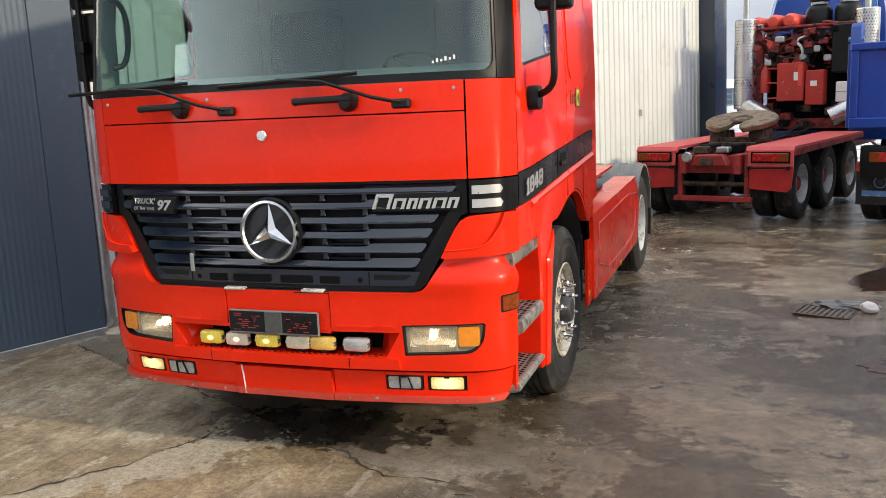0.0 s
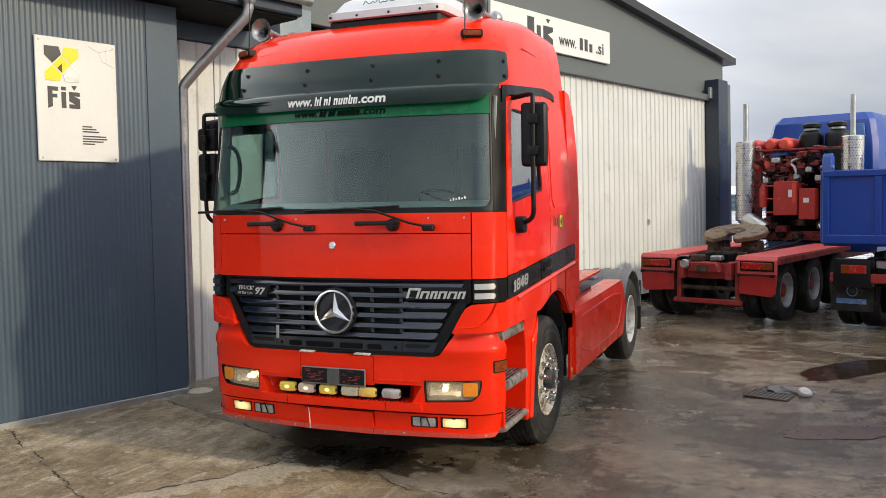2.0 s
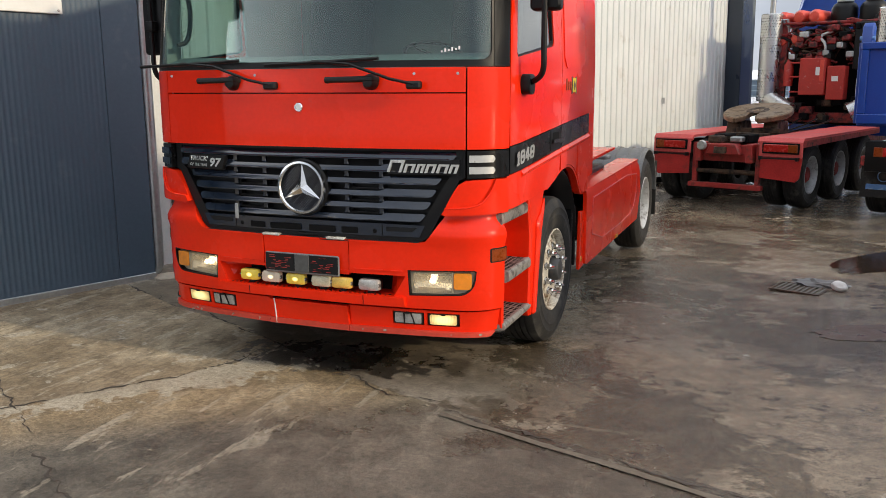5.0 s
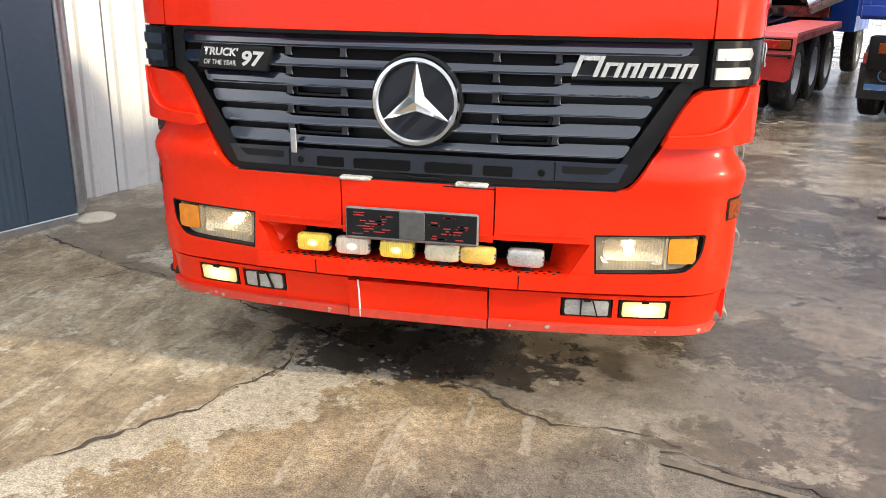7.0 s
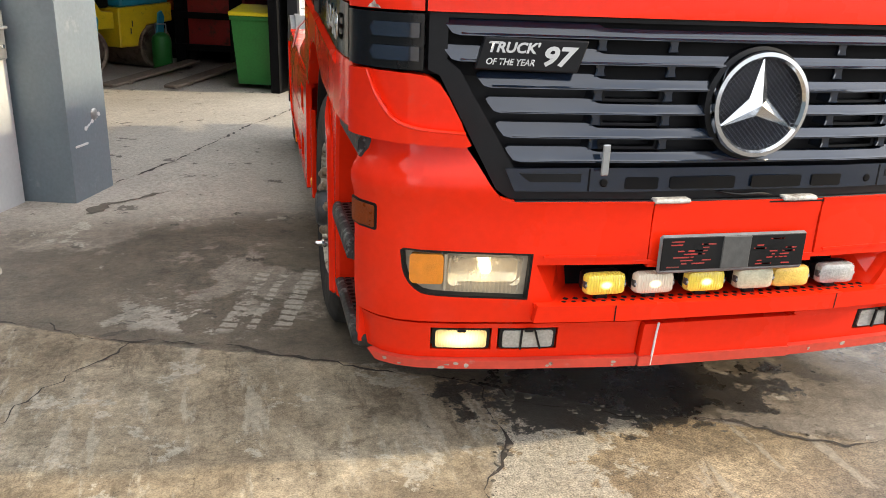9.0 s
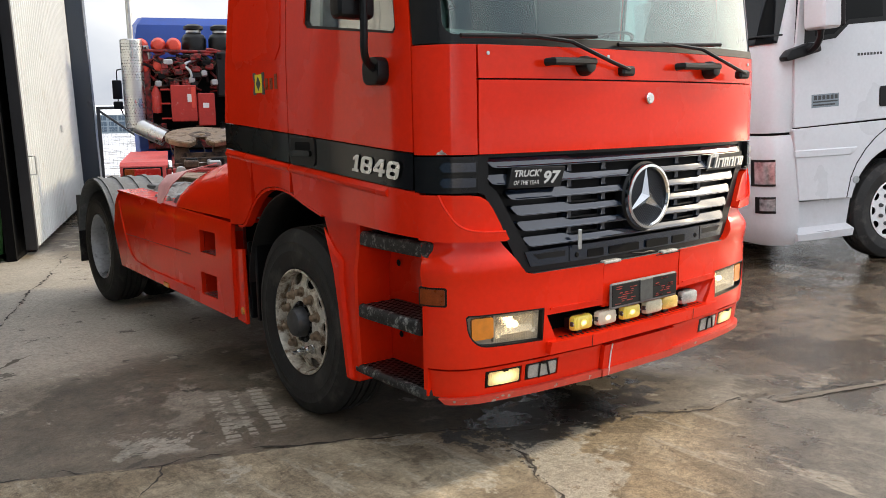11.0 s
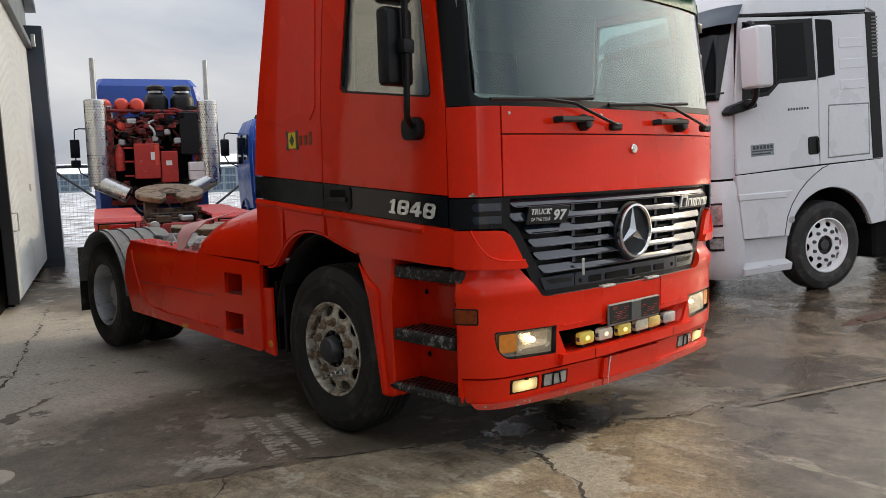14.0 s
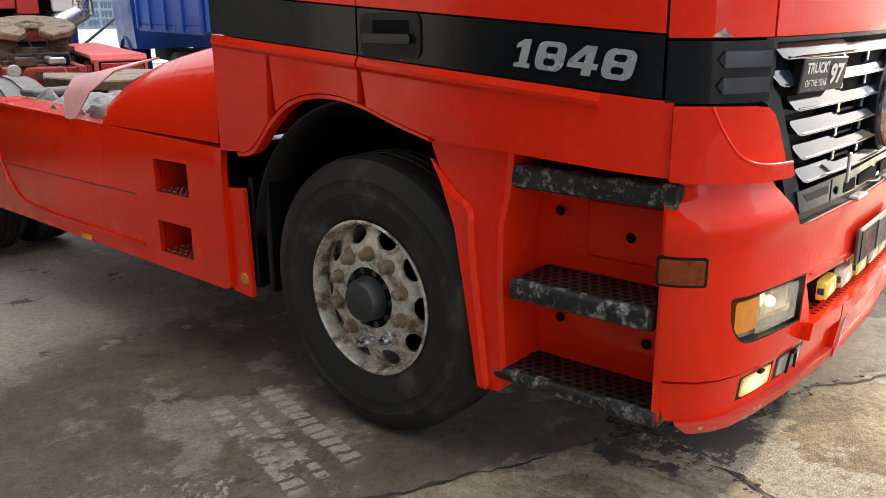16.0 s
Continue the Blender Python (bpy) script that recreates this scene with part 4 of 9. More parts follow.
# pillar beside the opening
pillar = thing("pillar", HALL, "grey painted steel pillar, scuffed, beside the hall opening", "pillar", kind="structure")
part("post", box(0.0, 0.5, -0.11, 0.37, -0.3, 4.5, 0.015, 2), POST, pillar)
part("socket", lathe([(0, 0.012), (0.028, 0.012), (0.042, 0.004), (0.045, -0.01)], (0.33, -0.11, 0.52), (0, -1, 0), 16), STEEL, pillar, "chipped round wall socket")
for k in range(7):
    part("paint_chip", prism([(0.30 + 0.02 * math.cos(a * 0.9 + k) + 0.03 * (k - 3), 0.44 + 0.012 * k + 0.016 * math.sin(a * 0.9 + 2 * k)) for a in range(7)], "y", -0.1125, -0.108), SIGN, pillar)
notice = part("notice", box(-0.004, 0.0, -0.06, 0.08, 1.50, 1.86, 0), SIGN, pillar, "small white notice with unreadable lines")
for i in range(5):
    part("notice_bar", box(-0.006, -0.003, -0.04, 0.06, 1.55 + 0.045 * i, 1.57 + 0.045 * i, 0), LETTER_DARK, notice)
part("scrape", prism(rounded(0.06, 0.22, 0.33, 0.345, 0.006), "y", -0.113, -0.108), SIGN, pillar, "pale scrape in the paint")

# end post
end_post = thing("corner_post", HALL, "dark slate steel corner post of the hall", "post", kind="structure")
part("post", box(12.72, 13.25, -0.24, 0.28, -0.3, 4.85, 0.01), SLATE_TRIM, end_post)
part("return_panel", box(13.26, 13.60, -0.16, 0.28, -0.3, 4.80, 0.01), GABLE, end_post)

# white sliding door, slid open in front of the wall
sliding = thing("sliding_door", HALL, "off-white ribbed steel sliding door, pushed open", "door")
part("leaf", ribs(5.80, 12.70, 0.10, 0.03, 4.36, 0.195, 0.022, 0.035), CREAM_DOOR, sliding)
part("edge_frame", box(5.72, 5.81, 0.06, 0.2, 0.02, 4.38, 0.006), ROOF, sliding, "dark steel edge of the leaf")
part("handle", tube([(5.95, 0.09, 0.98), (5.95, 0.0, 0.98), (5.95, 0.0, 1.22), (5.95, 0.09, 1.22)], 0.012, 8), STEEL, sliding)
part("latch", box(9.76, 9.84, 0.06, 0.09, 1.48, 1.60, 0.005), STEEL, sliding, "small bent latch plate")
part("track", box(0.5, 12.9, -0.02, 0.10, 4.36, 4.50, 0.01), GABLE, sliding, "grey top rail")
jamb = tagged(hall_part("door_frame", box(6.48, 6.62, 0.2, 0.42, -0.3, 4.4, 0.01), SHADE), "black steel jamb of the hall opening", "door frame", kind="structure")
hall_part("track_end", box(12.60, 12.70, -0.10, -0.02, 4.40, 4.66, 0.01), STEEL, "small steel stop at the end of the door track", "door stop")

# white side door between annex and pillar
side_door = thing("side_door", HALL, "white ribbed steel side door with a lever handle, shut", "door")
part("leaf", ribs(-0.72, -0.03, 0.25, -0.055, 3.95, 0.23, 0.018, 0.05), CREAM_DOOR, side_door)
part("fixed_leaf", ribs(-1.50, -0.735, 0.25, -0.055, 3.95, 0.23, 0.018, 0.05), CREAM_DOOR, side_door)
plate = part("lock_plate", box(-0.14, -0.06, 0.215, 0.232, 0.92, 1.22, 0.004), STEEL, side_door)
part("lever", tube([(-0.10, 0.22, 1.12), (-0.10, 0.17, 1.12), (-0.11, 0.165, 1.12), (-0.24, 0.165, 1.115)], 0.010, 8), STEEL, plate)
part("keyhole", lathe([(0, 0.012), (0.013, 0.012), (0.016, 0)], (-0.10, 0.214, 1.0), (0, -1, 0), 12), CHROME, plate)
hall_part("lintel", box(-1.52, 0.0, 0.20, 0.32, 3.96, 4.5, 0.01), SLATE, "dark panel over the white side door", "wall")

# dark annex
ANNEX = HALL @ pose(0.12, 0.18, -0.04)
annex = thing("annex", ANNEX, "annex of dark slate-blue ribbed wall panels", "building", kind="structure")
part("panel", ribs(-9.0, -1.95, -0.43, -0.2, 4.2, 0.05, 0.003, 0.014), SLATE, annex)
part("corner_panel", box(-1.945, -1.58, -0.436, -0.38, -0.2, 4.2, 0.004), SLATE, annex)
part("return_wall", box(-1.64, -1.585, -0.38, 0.28, -0.2, 4.2, 0.008), SLATE_TRIM, annex)
part("base_strip", box(-9.0, -1.58, -0.452, -0.432, -0.2, 0.055, 0.004), STEEL, annex)
part("canopy", box(-9.0, -0.25, -0.95, 0.10, 4.22, 4.40, 0.02), SLATE_TRIM, annex)
part("soffit", box(-9.0, -0.30, -0.90, 0.05, 4.195, 4.218, 0), SHADE, annex)
gutter = part("gutter", tube([(-9.0, -1.02, 4.40), (-0.2, -1.02, 4.40)], 0.065, 14), STEEL, annex)
part("downpipe", tube([(-1.05, -1.02, 4.38), (-1.05, -1.0, 4.12), (-1.12, -0.9, 4.0), (-1.48, -0.42, 3.42), (-1.51, -0.375, 3.30), (-1.51, -0.375, 0.16), (-1.515, -0.37, 0.09), (-1.56, -0.33, 0.05)], 0.058, 16, smooth=1), STEEL, gutter)
part("funnel", lathe([(0.055, 0), (0.10, 0.10), (0.10, 0.16)], (-1.05, -1.02, 4.22), (0, 0, 1), 14), STEEL, gutter)

MORTAR = material("cream_mortar", (0.52, 0.47, 0.38), 0.85, var=0.15, scale=12, bump=0.2, bscale=60, dirt=(0.22, 0.18, 0.13), dirt_at=0.66, dirt_scale=9)
pad = [(0.145 * (1 + 0.10 * noise.noise((math.cos(0.2 * i) * 1.5, math.sin(0.2 * i) * 1.5, 5.0))), 0.2 * i) for i in range(31)]
bm = prism([(-2.968 + r * math.cos(a), 2.290 + r * math.sin(a)) for r, a in pad], "z", -0.06, -0.030, 0.004)
tagged(finish("mortar_pad", bm, MORTAR), "cream mortar pad at the foot of the downpipe", "pad", kind="structure")


# signs: names of firms are shown as plain bars
def bar_row(parent, mat, s0, s1, z0, z1, count, d, name="letter_bar", lean=0.0, tall=(0.72, 1.0, 0.72, 0.86)):
    step = (s1 - s0) / count
    for i in range(count):
        a = s0 + i * step
        h = z1 - z0
        k = tall[i % len(tall)]
        part(name, prism([(a, z0), (a + step * 0.62, z0), (a + step * 0.62 + lean, z0 + h * k), (a + lean, z0 + h * k)], "y", d - 0.003, d + 0.001), mat, parent)


sign = thing("wall_sign", ANNEX @ pose(-0.04, 0, 0.05), "white company sign with grey and yellow emblem", "sign")
S0, S1 = -3.06, -2.26
part("board", box(S0, S1, -0.462, -0.44, 2.46, 3.65, 0.006), SIGN, sign)
for c, (a, z) in enumerate(((S0 + 0.035, 2.49), (S1 - 0.035, 2.49), (S0 + 0.035, 3.61), (S1 - 0.035, 3.61))):
    part("screw", lathe([(0, 0.006), (0.010, 0.005), (0.012, 0)], (a, -0.462, z), (0, -1, 0), 10), STEEL, sign)
emblem = part("emblem", prism([(S0 + 0.165, 3.39), (S0 + 0.250, 3.475), (S0 + 0.335, 3.39), (S0 + 0.250, 3.305)], "y", -0.466, -0.461), LETTER_YELLOW, sign, "yellow and dark cross of wedges")
for mat, pts in ((LETTER_DARK, [(0.085, 3.56), (0.225, 3.56), (0.245, 3.485), (0.160, 3.40), (0.085, 3.47)]), (LETTER_YELLOW, [(0.255, 3.485), (0.275, 3.56), (0.415, 3.56), (0.415, 3.47), (0.340, 3.40)]),
                 (LETTER_YELLOW, [(0.085, 3.31), (0.160, 3.38), (0.245, 3.295), (0.225, 3.23), (0.085, 3.23)]), (STEEL, [(0.415, 3.31), (0.340, 3.38), (0.255, 3.295), (0.275, 3.23), (0.415, 3.23)]),
                 (LETTER_DARK, [(0.205, 3.355), (0.250, 3.31), (0.250, 3.40)])):
    part("wedge", prism([(S0 + a, z) for a, z in pts], "y", -0.468, -0.4605), mat, emblem)
for pts in ([(0.105, 2.965), (0.150, 2.985), (0.150, 3.07), (0.195, 3.07), (0.195, 3.105), (0.150, 3.105), (0.150, 3.135), (0.205, 3.135), (0.205, 3.175), (0.105, 3.175)], [(0.235, 2.975), (0.280, 2.975), (0.280, 3.13), (0.235, 3.13)], [(0.235, 3.145), (0.280, 3.145), (0.280, 3.18), (0.235, 3.18)],
            [(0.310, 2.975), (0.415, 2.975), (0.415, 3.07), (0.355, 3.095), (0.415, 3.095), (0.415, 3.135), (0.310, 3.135), (0.310, 3.045), (0.370, 3.015), (0.310, 3.015)], [(0.335, 3.195), (0.362, 3.15), (0.390, 3.195)]):
    part("name_mark", prism([(S0 + a, z) for a, z in pts], "y", -0.466, -0.461), LETTER_DARK, sign)
for i, (w, z) in enumerate(((0.10, 2.80), (0.14, 2.775), (0.17, 2.75), (0.24, 2.705), (0.25, 2.68), (0.21, 2.655), (0.12, 2.63))):
    part("text_bar", box(S0 + 0.43, S0 + 0.43 + w, -0.465, -0.461, z, z + 0.012, 0), LETTER_DARK, sign)
for a, b in (((0.52, 3.60), (0.62, 3.55)), ((0.62, 3.55), (0.78, 3.60)), ((0.62, 3.55), (0.66, 3.46)), ((0.66, 3.46), (0.77, 3.42)), ((0.70, 3.62), (0.70, 3.44))):
    part("fine_line", rod((S0 + a[0], -0.463, a[1]), (S0 + b[0], -0.463, b[1]), 0.002, 5), STEEL, sign)

board = thing("hall_sign", HALL, "long white sign board with dark lettering bars on the gable", "sign")
part("board", box(4.4, 8.2, 0.03, 0.095, 4.71, 5.34, 0.008), SIGN, board)
words("www.", pose(6.68, 0.027, 4.93, 90, 0, 0), 0.15, LETTER_DARK, board, "sign_word", 0.001, width=0.58, bold=0.02)
words(".si", pose(7.81, 0.027, 4.965, 90, 0, 0), 0.22, LETTER_DARK, board, "sign_word", 0.001, width=0.28, bold=0.02)
bar_row(board, LETTER_DARK, 7.09, 7.60, 4.855, 5.08, 3, 0.028, tall=(1.0, 1.0, 0.7))
part("name_mark", prism([(5.42, 4.83), (5.62, 4.83), (5.62, 5.24), (5.42, 5.24)], "y", 0.026, 0.031), LETTER_DARK, board)
part("name_mark", prism([(5.70, 4.83), (5.82, 4.83), (5.82, 5.12), (5.70, 5.12)], "y", 0.026, 0.031), LETTER_DARK, board)
part("name_mark", prism([(5.90, 4.83), (6.20, 4.83), (6.20, 4.92), (6.04, 5.0), (6.20, 5.06), (6.20, 5.14), (5.90, 5.14), (5.90, 5.0)], "y", 0.026, 0.031), LETTER_DARK, board)
part("name_mark", prism([(5.98, 5.27), (6.05, 5.19), (6.12, 5.27)], "y", 0.026, 0.031), LETTER_DARK, board)

# the hall leans a little against the lorry's upright: the yard it stands on is not level
for root in [o for o in scene.collection.objects if o.parent is None and o.matrix_world.translation == HALL.translation]:
    for o in (root, *root.children_recursive):
        if o.type == "MESH":
            for v in o.data.vertices:
                v.co.x += 0.029 * v.co.z
                v.co.y += 0.026 * v.co.z

# ---- the red tractor unit: stands along y, nose at y = 0 towards -y, middle at x = 0 ----
truck = thing("truck_tractor", pose(0, 0, 0), "bright red tractor unit, black grille, green visor, lamps lit", "truck")

PLAN = [(0, 0), (0.35, 0.008), (0.7, 0.038), (0.9, 0.066), (1.02, 0.092), (1.09, 0.122), (1.15, 0.168), (1.195, 0.235), (1.222, 0.33), (1.235, 0.46), (1.235, 2.6)]
PLAN_S = [0.0]
for (ax, ay), (bx, by) in zip(PLAN, PLAN[1:]):
    PLAN_S.append(PLAN_S[-1] + math.hypot(bx - ax, by - ay))
LEAN = [(1.9, 0.0), (2.0, 0.012), (2.78, 0.115), (2.95, 0.16), (3.1, 0.24)]
WIDE = [(1.95, 1.0), (2.78, 0.968), (2.95, 0.955), (3.1, 0.93)]


def plan(s):
    a = abs(s)
    for i in range(len(PLAN) - 1):
        if a <= PLAN_S[i + 1] or i == len(PLAN) - 2:
            k = (a - PLAN_S[i]) / (PLAN_S[i + 1] - PLAN_S[i])
            (ax, ay), (bx, by) = PLAN[i], PLAN[i + 1]
            return ax + (bx - ax) * k, ay + (by - ay) * k
    return PLAN[-1]


def plan_normal(s):
    (ax, ay), (bx, by) = plan(abs(s) - 0.03 if abs(s) > 0.03 else 0), plan(abs(s) + 0.03)
    t = Vector((bx - ax, by - ay)).normalized()
    return Vector((t.y, -t.x))


def s_of_y(y):
    for i in range(len(PLAN) - 1):
        if y <= PLAN[i + 1][1]:
            return PLAN_S[i] + (PLAN_S[i + 1] - PLAN_S[i]) * (y - PLAN[i][1]) / (PLAN[i + 1][1] - PLAN[i][1])
    return PLAN_S[-1]


def skin(s, z, depth=0.0):
    x, y = plan(s)
    n = plan_normal(s)
    x -= n.x * depth
    y -= n.y * depth
    y += lerp_table(LEAN, z) * max(0.0, 1 - y / 1.6)
    x *= lerp_table(WIDE, z)
    return Vector((math.copysign(x, s) if s else 0.0, y, z))


S_CUTS = [c * k for c in (0.35, 0.7, 0.9, *PLAN_S[4:10]) for k in (1, -1)]
Z_CUTS = (1.95, 2.1, 2.4, 2.6, 2.78, 2.95)
SIDES = (-1, 1)      # -1: the lorry's right-hand side


def words_on(text, s0, s1, z0, h, mat, parent, name, place, lift, shear=0.15, bold=0.03):
    """Lettering laid on a curved panel."""
    ob = words(text, Matrix.Identity(4), 1.0, mat, parent, name, 0.0, width=1.0, shear=shear, bold=bold)
    for v in ob.data.vertices:
        v.co = place(s0 + (s1 - s0) * (v.co.x + 0.5), z0 + h * (v.co.y + 0.5), -lift)
    return ob


def front_panel(name, outline, mat, depth=0.0, thick=0.02, holes=(), parent=None, label="", zcuts=Z_CUTS, place=None):
    f = place or skin
    return part(name, sheet(outline, lambda u, v, d: f(u, v, depth + d), thick, holes, S_CUTS, zcuts), mat, parent or truck, label)


def side_panel(name, outline, mat, side, depth=0.0, thick=0.02, holes=(), parent=None, label="", zcuts=Z_CUTS, place=None):
    f = place or skin
    to = lambda ring: [(side * s_of_y(y), z) for y, z in ring]
    return part(name, sheet(to(outline), lambda u, v, d: f(u, v, depth + d), thick, [to(h) for h in holes], S_CUTS, zcuts), mat, parent or truck, label)


def rect(a, b, c, d):
    return [(a, c), (b, c), (b, d), (a, d)]


EIGHT = (rounded(0, 0.092, 0, 0.080, 0.024), [rounded(0.027, 0.065, 0.014, 0.033, 0.008, 3), rounded(0.027, 0.065, 0.047, 0.066, 0.008, 3)])
FOUR = ([(0.048, 0), (0.076, 0), (0.076, 0.018), (0.092, 0.018), (0.092, 0.034), (0.076, 0.034), (0.076, 0.080), (0.042, 0.080), (0, 0.036), (0, 0.018), (0.048, 0.018)], [[(0.026, 0.034), (0.049, 0.034), (0.049, 0.058)]])
ONE = ([(0.004, 0), (0.058, 0), (0.058, 0.013), (0.046, 0.013), (0.046, 0.080), (0.026, 0.080), (0.002, 0.066), (0.002, 0.052), (0.019, 0.058), (0.019, 0.013), (0.004, 0.013)], [])
DIGITS = [(0.0, *ONE), (0.072, *EIGHT), (0.177, *FOUR), (0.282, *EIGHT)]
ARCH = [(1.05, 1.156), (1.25, 1.205), (1.42, 1.262), (1.60, 1.278), (1.76, 1.245), (1.88, 1.16), (1.96, 1.07), (2.02, 1.022), (2.10, 1.016)]
for _ in range(2):
    ARCH = [ARCH[0]] + [(a[0] + (b[0] - a[0]) * k, a[1] + (b[1] - a[1]) * k) for a, b in zip(ARCH, ARCH[1:]) for k in (0.25, 0.75)] + [ARCH[-1]]
# cab core behind the panel joints, near black as painted shade in the gaps
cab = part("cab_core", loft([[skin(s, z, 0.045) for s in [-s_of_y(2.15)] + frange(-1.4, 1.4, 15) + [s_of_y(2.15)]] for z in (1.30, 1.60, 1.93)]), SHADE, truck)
part("floor_pan", prism([(-1.1, 0.35), (1.1, 0.35), (1.1, 2.15), (-1.1, 2.15)], "z", 1.18, 1.30, 0.01), SHADE, cab)
SX = 1.025
front_panel("bonnet_flap", rect(-SX, SX, 1.478, 1.790), RED, thick=0.03)
front_panel("wiper_panel", rect(-SX, SX, 1.797, 1.935), RED, thick=0.03)
for k in SIDES:
    a, b = SX + 0.008, s_of_y(0.296)
    front_panel("corner_panel", rect(k * a, k * b, 1.478, 1.935), RED, thick=0.03)
    front_panel("corner_band", rect(k * a, k * b, 1.315, 1.470), BLACK_GLOSS, thick=0.03)
    for z in (1.425, 1.36):
        front_panel("corner_slat", [(k * (a + 0.012), z - 0.02), (k * (a + 0.15), z - 0.02), (k * (a + 0.165), z), (k * (a + 0.15), z + 0.02), (k * (a + 0.012), z + 0.02)],
                    LETTER_SILVER if k > 0 else GRILLE, depth=-0.010, thick=0.01, label="chrome louvre" if k > 0 else "slate louvre")
    # ear-like wind deflector under the band
    e = s_of_y(0.272)
    ear = front_panel("wind_deflector", [(k * 0.893, 1.112), (k * 0.91, 1.108), (k * 1.22, 1.112), (k * 1.22, 1.308), (k * 1.07, 1.304), (k * 1.02, 1.298), (k * 0.982, 1.276), (k * 0.955, 1.238), (k * 0.915, 1.165)], RED, depth=0.006, thick=0.05,
                      label="red ear-like corner wind deflector")
    fold = [(1.205, 1.308), (1.188, 1.268), (1.158, 1.218), (1.125, 1.178), (1.080, 1.155), (1.020, 1.146), (0.960, 1.142), (0.905, 1.140)]
    for _ in range(2):
        fold = [fold[0]] + [(p[0] + (q[0] - p[0]) * f, p[1] + (q[1] - p[1]) * f) for p, q in zip(fold, fold[1:]) for f in (0.25, 0.75)] + [fold[-1]]
    front_panel("deflector_lip", [(k * 0.897, 1.124), (k * 0.886, 1.106), (k * 0.905, 1.098), (k * e, 1.112), (k * e, 1.308)] + [(k * u, v) for u, v in fold], RED, depth=-0.014, thick=0.045, parent=ear)
    part("deflector_fold", tube([skin(k * u, v, -0.011) for u, v in fold], 0.006, 8), RED, ear)
    # door
    band_t = lambda y: 1.480 + (y - 0.26) * 0.072
    band_b = lambda y: 1.322 + (y - 0.26) * 0.078
    win = [(0.385, 2.015), (0.40, 1.995), (1.16, 2.085), (1.185, 2.11), (1.10, 2.655), (1.08, 2.672), (0.44, 2.672), (0.42, 2.655)]
    door = side_panel("door", [(0.304, band_t(0.304) + 0.006), (1.385, band_t(1.385) + 0.006), (1.375, 2.2), (1.33, 2.845), (0.325, 2.75), (0.30, 1.95)], RED, k, holes=[win], thick=0.03)
    side_panel("door_band", [(0.304, band_b(0.304)), (1.385, band_b(1.385)), (1.385, band_t(1.385)), (0.304, band_t(0.304))], BLACK_GLOSS, k, thick=0.03, parent=door)
    side_panel("door_foot", [(0.275, 1.118)] + [q for q in ARCH if q[0] < 1.385] + [(1.385, band_b(1.385) - 0.005), (0.275, band_b(0.275) - 0.005)], RED, k, thick=0.05, parent=door)
    side_panel("window_frame", [(0.36, 1.985), (1.20, 2.07), (1.215, 2.11), (1.125, 2.68), (1.10, 2.695), (0.42, 2.695), (0.40, 2.67)], BLACK, k, depth=0.008, thick=0.02, holes=[[(y + (0.015 if y < 0.8 else -0.015), z + (0.012 if z < 2.3 else -0.012)) for y, z in win]], parent=door)
    pane = side_panel("window_pane", win, GLASS_SIDE, k, depth=0.018, thick=0.004, parent=door)
    pane.visible_shadow = False
    handle = side_panel("door_handle", rounded(1.105, 1.365, band_b(1.2) + 0.008, band_t(1.2) - 0.004, 0.03), BLACK, k, depth=-0.006, thick=0.012, parent=door)
    side_panel("grip", rounded(1.135, 1.345, band_b(1.2) + 0.055, band_b(1.2) + 0.085, 0.012), BLACK_GLOSS, k, depth=-0.022, thick=0.02, parent=handle)
    # near-black sheet paints the shade of a hollow above the grip
    side_panel("grip_recess", rounded(1.15, 1.31, band_b(1.2) + 0.085, band_t(1.2) - 0.025, 0.012), SHADE, k, depth=-0.0075, thick=0.004, parent=handle)
    # cab wall behind the door
    side_panel("rear_quarter", [(1.393, band_t(1.393) + 0.006), (2.2, band_t(2.2) + 0.006), (2.12, 2.2), (1.98, 2.98), (1.34, 2.852), (1.383, 2.2)], RED, k, thick=0.03)
    side_panel("quarter_press", [(1.50, 1.95), (1.98, 1.97), (2.04, 2.02), (2.01, 2.3), (1.93, 2.72), (1.88, 2.79), (1.50, 2.78), (1.43, 2.72), (1.44, 2.02)], RED, k, depth=-0.006, thick=0.02, label="pressed field in the side wall")
    side_panel("quarter_band", [(1.393, band_b(1.393)), (2.2, band_b(2.2)), (2.2, band_t(2.2)), (1.393, band_t(1.393))], BLACK_GLOSS, k, thick=0.03)
    side_panel("quarter_foot", [q for q in ARCH if 1.393 <= q[0] < 1.86] + [(1.86, band_b(1.86) - 0.005), (1.393, band_b(1.393) - 0.005)], RED, k, thick=0.04)
    side_panel("quarter_flap", [q for q in ARCH if q[0] > 1.867] + [(2.2, 1.012), (2.2, band_b(2.2) - 0.005), (1.867, band_b(1.867) - 0.005)], RED, k, thick=0.04)
    side_panel("arch_lip", [(y, z - 0.004) for y, z in ARCH if y > 1.08] + [(y - 0.008, z - 0.018) for y, z in ARCH[::-1] if y > 1.08], RED, k, depth=0.004, thick=0.05)
    for name, y0, y1, owner in (("door_crease", 0.47, 1.383, door), ("quarter_crease", 1.395, 2.19, truck)):
        part(name, loft([[(k * 1.2345, y, band_b(y) - 0.006), (k * 1.249, y, band_b(y) - 0.026), (k * 1.247, y, band_b(y) - 0.038), (k * 1.2345, y, band_b(y) - 0.052)] for y in frange(y0, y1, 5)]), RED, owner, "folded edge under the black band")
